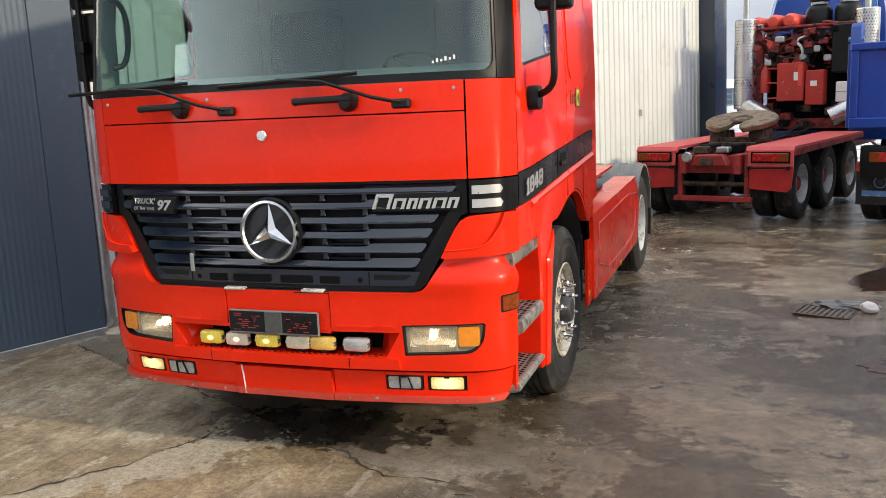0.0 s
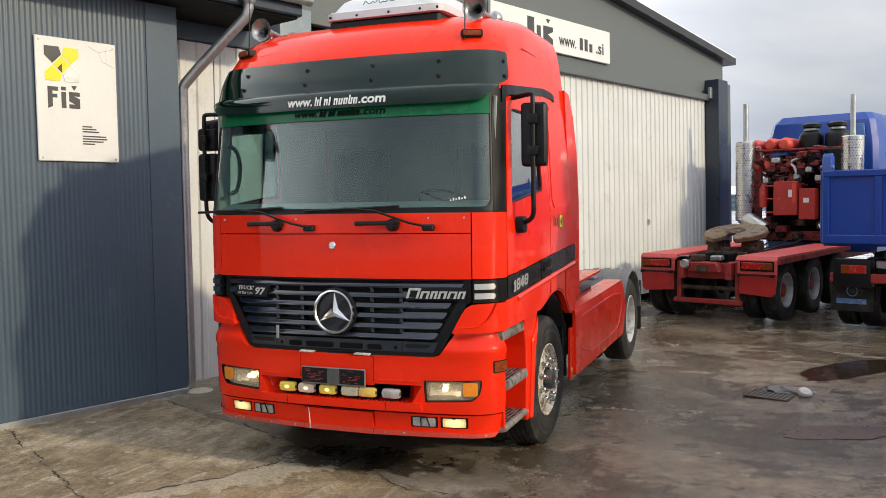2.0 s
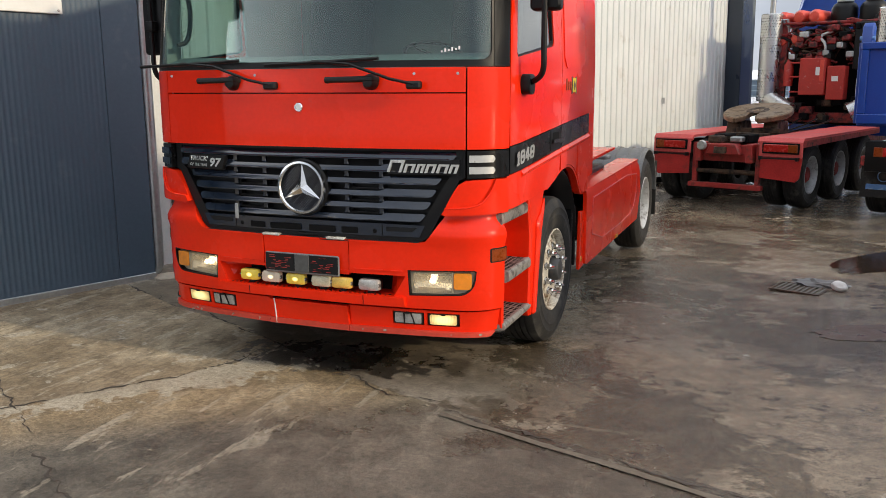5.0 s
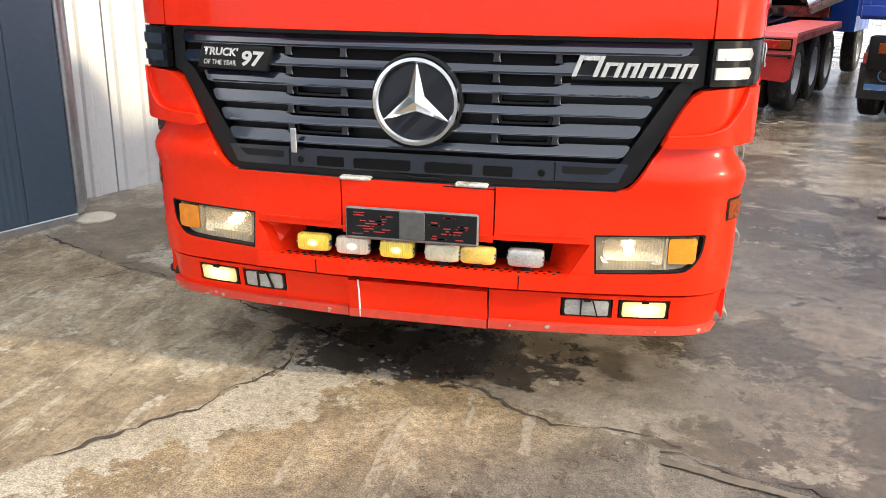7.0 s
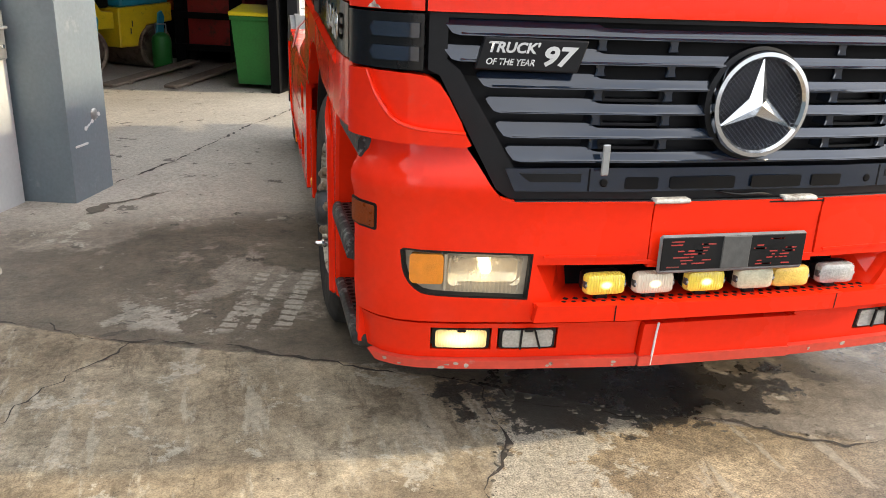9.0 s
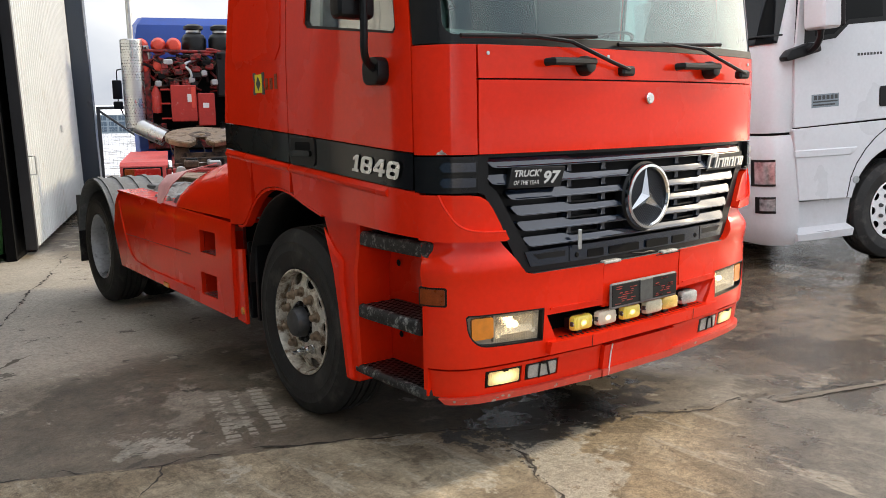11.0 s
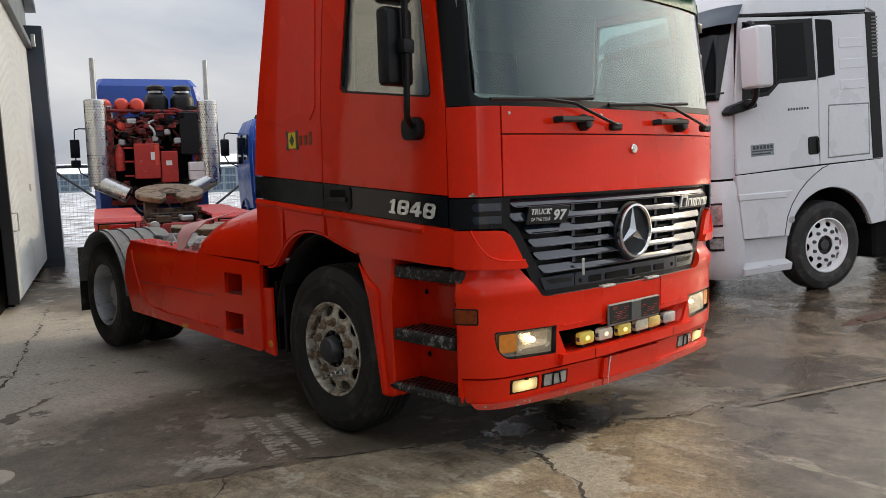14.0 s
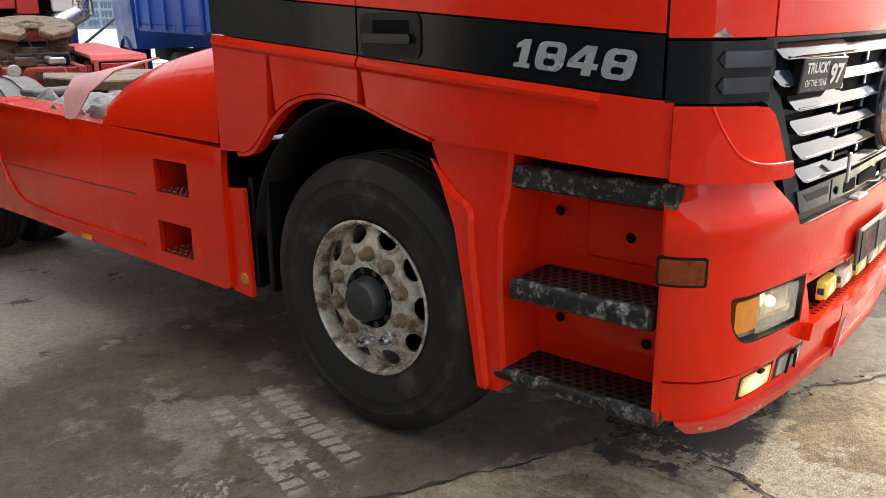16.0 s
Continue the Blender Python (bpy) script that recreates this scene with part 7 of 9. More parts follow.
# red fairing leaned on the chassis behind the cab (right) and flat sheet (left)
rings = []
for y, zt in ((2.235, 1.46), (2.45, 1.435), (2.65, 1.405), (2.82, 1.375), (2.97, 1.34), (3.08, 1.30), (3.14, 1.25), (3.15, 1.14)):
    arc = [(-1.222 + 0.42 * (1 - math.cos(radians(a))), y, 1.035 + 0.01 * (y - 2.2) + (zt - 1.035) * math.sin(radians(a))) for a in range(0, 91, 10)]
    rings.append(arc + [(-0.78, y, 1.03)])
part("loose_fairing", loft(rings), RED, truck, "loose red fairing leaning behind the cab", angle=50)
bm = loft([[(-0.93, 3.56, 1.27), (-0.92, 3.30, 1.315), (-0.95, 3.05, 1.345), (-0.95, 3.05, 1.337), (-0.92, 3.30, 1.307), (-0.93, 3.56, 1.262)],
           [(-1.14, 3.54, 1.245), (-1.13, 3.32, 1.275), (-1.15, 3.12, 1.290), (-1.145, 3.12, 1.282), (-1.125, 3.32, 1.267), (-1.135, 3.54, 1.237)],
           [(-1.22, 3.50, 1.17), (-1.225, 3.36, 1.18), (-1.22, 3.24, 1.19), (-1.213, 3.24, 1.19), (-1.218, 3.36, 1.18), (-1.213, 3.50, 1.17)],
           [(-1.25, 3.46, 1.055), (-1.256, 3.40, 1.05), (-1.25, 3.35, 1.06), (-1.244, 3.35, 1.06), (-1.249, 3.40, 1.05), (-1.244, 3.46, 1.055)]])
part("bent_sheet", bm, PINK, truck, "pale pink bent sheet hanging over the skirt", angle=60)
bm = bmesh.new()
grid = [[bm.verts.new((-1.17 + 0.62 * i / 16, 3.25 + 1.15 * j / 30, 1.045 + 0.10 * abs(noise.noise((i * 0.23, j * 0.21, 2.0))) + 0.05 * noise.noise((i * 0.6, j * 0.55, 7.0)) - 0.05 * (i in (0, 16) or j in (0, 30)))) for j in range(31)] for i in range(17)]
for a, b in zip(grid, grid[1:]):
    for j in range(30):
        bm.faces.new((a[j], a[j + 1], b[j + 1], b[j]))
part("crumpled_cover", bm, CLOTH, truck, "grey crumpled cloth on the deck behind the cab", angle=40)
part("flat_fairing", prism([(2.35, 1.02), (2.4, 1.19), (3.9, 1.24), (3.9, 1.22), (2.45, 1.165), (2.4, 1.0)], "x", 0.35, 1.10), RED, truck, "flat red fairing panel lying behind the cab")
part("battery_box", box(0.55, 1.05, 2.9, 3.7, 0.75, 1.10, 0.02), BLACK, truck, "dark battery box")
part("deck_plate", box(-0.95, 0.95, 2.3, 4.5, 0.985, 1.0, 0.003), STEEL, truck, "chequered deck plate behind the cab")
part("air_hose", tube([(-0.6, 2.3, 1.3), (-0.7, 2.9, 1.15), (-0.4, 3.6, 1.05), (-0.6, 4.3, 1.05), (-0.2, 4.8, 1.06)], 0.018, 8, smooth=2), BLACK, truck, "black air hose")
part("coupling_plate", prism([(-0.45, 4.7), (-0.2, 4.55), (0.2, 4.55), (0.45, 4.7), (0.45, 5.4), (0.25, 5.85), (0.06, 5.5), (-0.06, 5.5), (-0.25, 5.85), (-0.45, 5.4)], "z", 1.05, 1.12, 0.01), FIFTH, truck, "greased fifth wheel coupling plate")
part("coupling_stand", box(-0.42, 0.42, 4.9, 5.4, 0.9, 1.05, 0.02), RUST, truck)
for k in SIDES:
    part("guard_lever", box(min(k * 0.55, k * 0.9), max(k * 0.55, k * 0.9), 4.55, 4.75, 1.06, 1.10, 0.01), GREY_PLASTIC, truck)

# ---- roof fittings ----
rings = []
for z, inset in ((3.440, 0.012), (3.446, 0.0), (3.500, 0.0), (3.508, 0.008), (3.514, 0.030), (3.570, 0.060), (3.610, 0.085), (3.632, 0.115), (3.644, 0.17), (3.650, 0.28)):
    rings.append([(x, y, z + 0.03 * (y - 0.6)) for x, y in rounded(-0.36 + inset, 0.64 - inset, 0.60 + inset * 1.5, 1.60 - inset * 0.7, 0.09)])
ac = part("roof_cooler", loft(rings), WHITE, truck, "white roof air conditioner with a bolted skirt on a dark base", angle=35)
part("cooler_base", box(-0.33, 0.61, 0.63, 1.55, 3.30, 3.446, 0.02), BLACK, ac)
for x in (-0.30, -0.07, 0.20, 0.46, 0.60):
    part("skirt_bolt", lathe([(0, 0.006), (0.009, 0.005), (0.011, 0)], (x, 0.600, 3.468), (0, -1, 0), 10), BLACK, ac)
for y in (0.70, 0.95, 1.2, 1.5):
    part("skirt_bolt", lathe([(0, 0.006), (0.009, 0.005), (0.011, 0)], (-0.360, y, 3.47 + 0.03 * (y - 0.6)), (-1, 0, 0), 10), BLACK, ac)
for x0, w in ((-0.04, 0.30), (0.44, 0.13)):
    mark = [(x0 + w * u, 0.700 + 0.30 * (0.545 - z), z + 0.03) for u, z in ((0.0, 0.525), (0.08, 0.556), (0.12, 0.536), (0.22, 0.530), (0.27, 0.546), (0.34, 0.530), (0.45, 0.560), (0.48, 0.520), (0.56, 0.538), (0.64, 0.530), (0.72, 0.546), (0.82, 0.532), (1.0, 0.545))]
    part("script_mark", tube([(x, y - 0.047, z + 3.0) for x, y, z in mark], 0.0035, 5, smooth=1), LETTER_DARK, ac, "dark handwritten mark as a plain wavy stroke")
part("script_mark", tube([(-0.402 + 0.11, 0.75 + 0.45 * u, 3.0 + z + 0.03) for u, z in ((0.1, 0.535), (0.18, 0.560), (0.25, 0.540), (0.4, 0.550), (0.5, 0.535), (0.65, 0.560), (0.8, 0.545))], 0.0035, 5, smooth=1), LETTER_DARK, ac)
for k in SIDES:
    horn = part("air_horn", lathe([(0.014, 0.46), (0.017, 0.30), (0.024, 0.18), (0.038, 0.09), (0.060, 0.03), (0.086, 0.004), (0.092, 0.0), (0.086, 0.004), (0.050, 0.035), (0.026, 0.1), (0.012, 0.2), (0, 0.21)], (k * 0.91, 0.55, 3.42), (0, 1, 0), 28), HORN, truck, "dull chrome trumpet air horn")
    part("horn_throat", lathe([(0, 0.0), (0.022, 0.001)], (k * 0.91, 0.66, 3.42), (0, -1, 0), 14), SHADE, horn)
    part("horn_pot", lathe([(0, 0.0), (0.035, 0.006), (0.056, 0.03), (0.060, 0.055), (0.045, 0.09), (0, 0.105)], (k * 0.905, 0.99, 3.435), (0, 1, 0), 18), HORN, horn)
    part("horn_foot", rod((k * 0.91, 0.70, 3.20), (k * 0.91, 0.70, 3.41), 0.012), STEEL, horn)
    part("horn_foot", rod((k * 0.90, 1.0, 3.25), (k * 0.90, 1.0, 3.43), 0.012), STEEL, horn)
    m = part("roof_marker", prism(rounded(-0.065, 0.065, -0.018, 0.018, 0.012), "y", -0.02, 0.06, 0.003), AMBER_DARK, truck, "small roof marker lamp in a dark frame")
    m.matrix_local = pose(k * 0.95, 0.375, 3.20, 0, 0, k * 24)
    marker_frame = part("marker_frame", prism(rounded(-0.078, 0.078, -0.028, 0.028, 0.014), "y", -0.008, 0.06, 0.003), BLACK, m)
    part("aerial", rod((k * 0.90, 0.36, 3.16), (k * 0.90, 0.40, 3.72), 0.006, 6, None, 0.0025), BLACK, truck, "thin whip aerial")
# intake snorkel at the rear corner of the roof (right side)
sn = part("intake_box", prism([(1.27, 3.06), (1.27, 3.32), (1.34, 3.37), (1.97, 3.45), (2.02, 3.43), (2.08, 3.15), (2.04, 3.11), (1.34, 3.035)], "x", -1.215, -0.86, 0.03, seg=3), BLACK, truck, "black louvred air intake box on the roof edge")
part("intake_frame", sheet([(1.47, 3.085), (2.045, 3.145), (1.985, 3.425), (1.46, 3.36)], lambda u, v, d: Vector((-1.232 + d, u, v)), 0.03, [[(1.505, 3.118), (2.01, 3.172), (1.962, 3.395), (1.495, 3.333)]]), BLACK, sn)
for i in range(17):
    y = 1.515 + 0.0285 * i
    part("louvre", prism([(y, 3.118 + 0.107 * (y - 1.5)), (y + 0.011, 3.118 + 0.107 * (y - 1.5)), (y - 0.004, 3.336 + 0.125 * (y - 1.5)), (y - 0.015, 3.336 + 0.125 * (y - 1.5))], "x", -1.226, -1.208), BLACK, sn)
part("work_lamp", box(-1.10, -1.02, 2.11, 2.21, 2.22, 2.32, 0.015), BLACK, truck, "small lamp on the cab's rear wall")

# ---- mirrors ----
for k in SIDES:
    x = k * 1.38
    arm = part("mirror_arm", tube([(k * 1.20, 0.52, 2.745), (x, 0.42, 2.76), (x, 0.40, 2.72), (x, 0.40, 2.02), (x, 0.41, 1.92), (k * 1.34, 0.45, 1.87), (k * 1.25, 0.50, 1.84)], 0.017, 10, smooth=2), BLACK, truck, "black bent mirror arm")
    part("arm_foot", prism(rounded(0.44, 0.57, 1.78, 1.90, 0.04), "x", k * 1.225, k * 1.29, 0.012, seg=2), BLACK, arm)
    z0, z1 = (2.05, 2.44) if k < 0 else (2.25, 2.70)
    big = part("main_mirror", box(x - 0.10, x + 0.085, 0.43, 0.52, z0, z1, 0.035, 3), BLACK, arm, "large black mirror housing")
    part("mirror_glass", box(x - 0.085, x + 0.07, 0.518, 0.524, z0 + 0.025, z1 - 0.025, 0.002), CHROME, big)
    for z in ((2.24, 2.55) if k < 0 else (2.36, 2.58)):
        part("clamp", box(x - 0.035, x + 0.035, 0.37, 0.44, z - 0.035, z + 0.035, 0.012, 2), BLACK, arm)
    if k > 0:
        continue
    small = part("wide_mirror", box(x - 0.10, x + 0.09, 0.43, 0.54, 2.46, 2.65, 0.04, 3), BLACK, arm, "small black wide angle mirror housing")
    part("mirror_glass", box(x - 0.08, x + 0.07, 0.538, 0.544, 2.485, 2.625, 0.002), CHROME, small)


def pod(y, z0, z1, w):
    zc, h = (z0 + z1) / 2, (z1 - z0) / 2
    return [(-1.37 + w * math.copysign(abs(math.cos(a)) ** 0.6, math.cos(a)), y, zc + h * math.copysign(abs(math.sin(a)) ** 0.6, math.sin(a))) for a in (2 * math.pi * i / 16 for i in range(16))]


kerb = part("kerb_mirror", loft([pod(0.44, 2.63, 2.68, 0.03), pod(0.47, 2.60, 2.71, 0.07), pod(0.60, 2.595, 2.735, 0.09), pod(0.78, 2.605, 2.735, 0.09), pod(0.92, 2.62, 2.70, 0.08), pod(0.99, 2.635, 2.67, 0.05)]), BLACK, truck, "black kerb mirror housing over the door", angle=50)
part("kerb_arm", tube([(-1.22, 0.55, 2.78), (-1.30, 0.56, 2.765), (-1.37, 0.62, 2.73)], 0.016, 8, smooth=1), BLACK, kerb)

# ---- wipers and grips on the front ----
for a, b in ((-0.70, -0.42), (0.20, 0.52)):
    p = skin((a + b) / 2, 1.86)
    grip = part("front_grip", tube([(a, p.y - 0.012, 1.865), (a + 0.01, p.y - 0.05, 1.868), (b - 0.01, p.y - 0.05, 1.872), (b, p.y - 0.012, 1.870)], 0.018, 8), BLACK, truck, "black grip bar under the windscreen")
    part("wiper_pivot", lathe([(0.045, 0), (0.045, 0.03), (0.03, 0.06), (0, 0.065)], (b - 0.04, p.y, 1.855), (0, -1, 0), 18), BLACK, grip)
    arm = part("wiper_arm", tube([(b + 0.24, p.y - 0.05, 1.842), (b + 0.10, p.y - 0.065, 1.872), (b - 0.16, p.y - 0.05, 1.955), (b - 0.42, p.y - 0.01, 1.975)], 0.009, 6), BLACK, truck, "black wiper arm with blade")
    part("wiper_blade", tube([(b + 0.02, p.y - 0.035, 1.985), (b - 0.30, p.y - 0.02, 1.972), (b - 0.75, p.y - 0.0, 1.958)], 0.010, 6), BLACK, arm)
    part("arm_base", box(b + 0.19, b + 0.28, p.y - 0.055, p.y - 0.01, 1.815, 1.86, 0.01), BLACK, arm)
for x in (-0.98, -0.3, 0.73, 0.98):
    part("panel_screw", lathe([(0, 0.004), (0.008, 0.003), (0.009, 0)], skin(x, 1.90), (0, -1, 0), 8), STEEL, truck)

# ---- inside the cab ----
part("dashboard", prism([(0.16, 1.70), (0.16, 1.98), (0.30, 2.02), (0.62, 2.0), (0.72, 1.86), (0.72, 1.60), (0.5, 1.5)], "x", -1.08, 1.08, 0.02), DASH, truck, "grey dashboard")
part("cab_floor", box(-1.12, 1.12, 0.3, 2.12, 1.32, 1.36, 0), SHADE, truck)
wheel = part("steering_wheel", lathe([(0.20, -0.012), (0.212, 0.0), (0.20, 0.012), (0.188, 0.0), (0.20, -0.012)], (0.55, 0.80, 2.02), (0, 0.45, 1), 28), BLACK, truck)
part("wheel_boss", rod((0.55, 0.66, 1.72), (0.55, 0.80, 2.02), 0.035), BLACK, wheel)
for a in (0, 120, 240):
    part("wheel_spoke", rod((0.55, 0.80, 2.02), (0.55 + 0.2 * math.cos(radians(a)), 0.80 - 0.18 * math.sin(radians(a)), 2.02 + 0.08 * math.sin(radians(a))), 0.012, 6), BLACK, wheel)
for x in (-0.62, 0.58):
    seat = part("seat", box(x - 0.27, x + 0.27, 1.05, 1.60, 1.62, 1.80, 0.06, 3), FABRIC, truck, "dark cloth driver seat")
    part("seat_back", moved(box(-0.26, 0.26, -0.07, 0.07, 0, 0.74, 0.06, 3), pose(x, 1.62, 1.78, -8)), FABRIC, seat)
    part("seat_foot", box(x - 0.2, x + 0.2, 1.1, 1.5, 1.36, 1.62, 0.02), BLACK, seat)
part("bunk_curtain", box(-1.12, 1.12, 1.92, 1.96, 1.4, 2.75, 0.01), CURTAIN, truck, "beige lining and curtain at the cab's back")
part("roof_lining", box(-1.08, 1.08, 0.5, 2.1, 2.72, 2.76, 0.01), CURTAIN, truck)
part("grab_rail", tube([(-1.04, 0.24, 2.10), (-1.00, 0.30, 2.12), (-0.98, 0.32, 2.30), (-1.0, 0.31, 2.44), (-1.05, 0.26, 2.48)], 0.016, 8, smooth=2), BLACK, truck, "black grab rail inside the screen pillar")
part("inner_mirror", box(-0.93, -0.72, 0.28, 0.31, 2.56, 2.68, 0.03, 2), BLACK, truck, "dark mirror inside the screen")
for i in range(6):
    front_panel("chalk_mark", rect(0.88 + 0.020 * i, 0.890 + 0.020 * i, 2.015 + 0.003 * i, 2.026 + 0.003 * i + 0.008 * (i % 2)), LETTER_WHITE, depth=0.0105, thick=0.001)

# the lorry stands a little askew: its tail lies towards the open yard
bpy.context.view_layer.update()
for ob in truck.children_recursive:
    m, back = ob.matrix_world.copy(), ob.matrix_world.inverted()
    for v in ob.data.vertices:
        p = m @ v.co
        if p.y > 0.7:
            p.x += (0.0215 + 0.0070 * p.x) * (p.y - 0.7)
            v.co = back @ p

# ---- shared: a simple road wheel for the lorries farther off ----
def road_wheel(parent, c, k, R, rim_mat, name="wheel", hub_out=0.02, holes=8):
    c = Vector(c)
    w = part(name, tyre_bm(c, k, R, 0.30, R * 0.57), RUBBER, parent)
    r = R * 0.57
    part("rim", lathe([(r, 0.12), (r + 0.006, 0.138), (r - 0.010, 0.140), (r - 0.02, 0.11), (r - 0.04, hub_out), (0.16, hub_out - 0.02), (0.15, hub_out + 0.06), (0.10, hub_out + 0.09), (0, hub_out + 0.095)], c, (k, 0, 0), 36), rim_mat, w)
    # hand holes are near-black discs, their inner shade painted on
    for i in range(holes):
        a = 2 * math.pi * i / holes
        part("hand_hole", lathe([(0, 0.003), (0.030, 0.003), (0.034, 0.0)], c + Vector((k * (hub_out + 0.02 * 0.3), (r - 0.075) * math.cos(a), (r - 0.075) * math.sin(a))), (k, 0, 0), 10), SHADE, w)
    return w


# ---- old red chassis with an engine tower and a blue cab, seen from behind ----
def build_engine_truck():
    t = thing("heavy_truck", pose(2.13, 10.65, -0.115, 0, 0, -20.5), "old red heavy chassis, bare engine, blue cab", "truck")
    for k in SIDES:
        part("frame_rail", box(min(k * 0.38, k * 0.48), max(k * 0.38, k * 0.48), -0.7, 8.0, 0.72, 1.02, 0.01), RED_OLD, t)
        deck = part("fender_deck", prism([(-0.66, 1.08), (-0.60, 1.14), (3.4, 1.17), (3.4, 1.13), (-0.58, 1.10), (-0.64, 1.04)], "x", k * 0.55, k * 1.25), RED_FADED, t, "flat faded red deck over the wheels")
        part("deck_edge", prism([(-0.62, 1.0), (3.4, 1.06), (3.4, 1.135), (-0.62, 1.10)], "x", k * 1.235, k * 1.255), RED_OLD, deck)
        part("rear_face", prism([(k * 0.58, 0.84), (k * 1.25, 0.84), (k * 1.25, 1.08), (k * 0.58, 1.08)], "y", -0.66, -0.63, 0.005), RED_FADED, t, "red rear face with a tail lamp")
        part("rear_plate", prism([(k * 0.60, 0.50), (k * 1.16, 0.46), (k * 1.22, 0.52), (k * 1.25, 0.838), (k * 0.60, 0.838)], "y", -0.65, -0.62, 0.005), RED_PLATE, t, "red chequer plate under the tail lamp")
        lamp = part("tail_lamp", box(min(k * 0.66, k * 1.18), max(k * 0.66, k * 1.18), -0.70, -0.66, 0.92, 1.04, 0.008), TAIL_RED, t)
        part("amber_end", box(min(k * 1.04, k * 1.185), max(k * 1.04, k * 1.185), -0.704, -0.665, 0.918, 1.042, 0.006), AMBER_DARK, lamp)
        # near-black box round the lamp stands for a shaded recess
        part("lamp_box", box(min(k * 0.635, k * 1.205), max(k * 0.635, k * 1.205), -0.69, -0.655, 0.895, 1.062, 0.006), SHADE, lamp)
        for x in (0.62, 1.19):
            part("bar_clamp", box(min(k * (x - 0.02), k * (x + 0.02)), max(k * (x - 0.02), k * (x + 0.02)), -0.75, -0.65, 0.795, 0.850, 0.006), BLACK, lamp)
        part("lamp_bar", rod((k * 0.60, -0.73, 0.82), (k * 1.20, -0.73, 0.83), 0.014, 8), BLACK, lamp)
        part("hanger", box(min(k * 0.50, k * 0.57), max(k * 0.50, k * 0.57), -0.58, -0.50, 0.30, 1.02, 0.01), RED_OLD, t)
        for y in (0.0, 1.42, 2.84):
            w = road_wheel(t, (k * 1.05, y, 0.53), k, 0.53, RIM_GREY, "rear_wheel", -0.04)
            part("hub_cap", lathe([(0.13, -0.05), (0.13, 0.06), (0.10, 0.09), (0, 0.10)], (k * 1.05, y, 0.53), (k, 0, 0), 18), RED_OLD, w)
            part("inner_tyre", tyre_bm(Vector((k * 0.70, y, 0.53)), k, 0.53, 0.30, 0.30), RUBBER, w)
        road_wheel(t, (k * 1.05, 6.9, 0.53), k, 0.53, RIM_GREY, "front_wheel")
        # chrome exhaust: perforated shield, pipe, elbow
        st = part("exhaust_shield", lathe([(0.20, 0.0), (0.215, 0.02), (0.215, 1.75), (0.20, 1.77), (0.09, 1.78)], (k * 1.12, 3.95, 1.62), (0, 0, 1), 28), SILVER_SHEET, t, "perforated steel exhaust shield with tall pipe")
        part("pipe", lathe([(0.055, 1.7), (0.055, 2.62), (0.046, 2.62), (0.046, 1.7)], (k * 1.12, 3.95, 1.62), (0, 0, 1), 16), STEEL, st)
        part("elbow", tube([(k * 1.15, 3.93, 1.72), (k * 0.58, 3.76, 1.42)], 0.18, 18), SILVER_SHEET, st)
        # shield holes: small near-black discs with the shade in their colour
        bm = bmesh.new()
        for i in range(30):
            for j in range(9):
                a = radians(-90 - 56 + 14 * j + 7 * (i % 2))
                c = Vector((k * 1.12 + 0.216 * math.cos(a), 3.95 + 0.216 * math.sin(a), 1.70 + 0.055 * i))
                lathe([(0, 0.002), (0.010, 0.001)], c, (math.cos(a), math.sin(a), 0), 6, bm)
        tagged(part("shield_hole", bm, SHADE, st, "rows of punched holes"), kind="stuff")
    part("rear_beam", box(-0.62, 0.62, -0.62, -0.50, 0.28, 0.36, 0.01), RED_OLD, t)
    part("tow_beam", box(-0.45, 0.45, -0.56, -0.44, 0.72, 1.0, 0.01), RED_OLD, t)
    part("cross_tube", rod((-0.6, -0.52, 0.55), (0.6, -0.52, 0.55), 0.04), RUST, t)
    part("spot_lamp", lathe([(0, 0.06), (0.07, 0.05), (0.085, 0.0), (0.06, -0.06), (0, -0.08)], (-0.36, -0.70, 0.98), (0, -1, 0), 18), LENS_GREY, t, "round work lamp")
    # coupling plate with its slot
    shoe = [(0.58 * math.cos(radians(a)), 0.70 + 0.56 * math.sin(radians(a))) for a in range(-62, 243, 16)]
    shoe += [(-0.20, 0.16), (-0.085, 0.34), (-0.075, 0.66), (0.0, 0.74), (0.075, 0.66), (0.085, 0.34), (0.20, 0.16)]
    plate = part("coupling_plate", moved(prism(shoe, "z", 0.0, 0.10, 0.02), pose(0, 0, 1.27, 13)), FIFTH, t, "brown greased horseshoe coupling plate")
    part("coupling_throat", moved(lathe([(0.10, 0.104), (0.17, 0.108), (0.19, 0.10)], (0, 0.70, 0), (0, 0, 1), 24), pose(0, 0, 1.27, 13)), RUST, plate)
    part("hitch_block", box(-0.30, -0.08, -0.62, -0.05, 1.02, 1.14, 0.02), RUST, t)
    part("hitch_block", box(0.06, 0.26, -0.60, 0.0, 1.04, 1.13, 0.02), STEEL, t)
    part("hitch_jaw", prism([(-0.30, 0.84), (0.30, 0.84), (0.22, 1.02), (-0.22, 1.02)], "y", -0.72, -0.50, 0.02), RED_OLD, t)
    part("hitch_eye", lathe([(0.06, -0.05), (0.10, -0.05), (0.10, 0.05), (0.06, 0.05)], (-0.02, -0.76, 0.92), (0, 0, 1), 16), RUST, t)
    for x in (-0.32, 0.32):
        part("coupling_block", prism([(0.35, 1.02), (1.0, 1.02), (0.9, 1.34), (0.45, 1.34)], "x", x - 0.12, x + 0.12, 0.01), RUST, t)
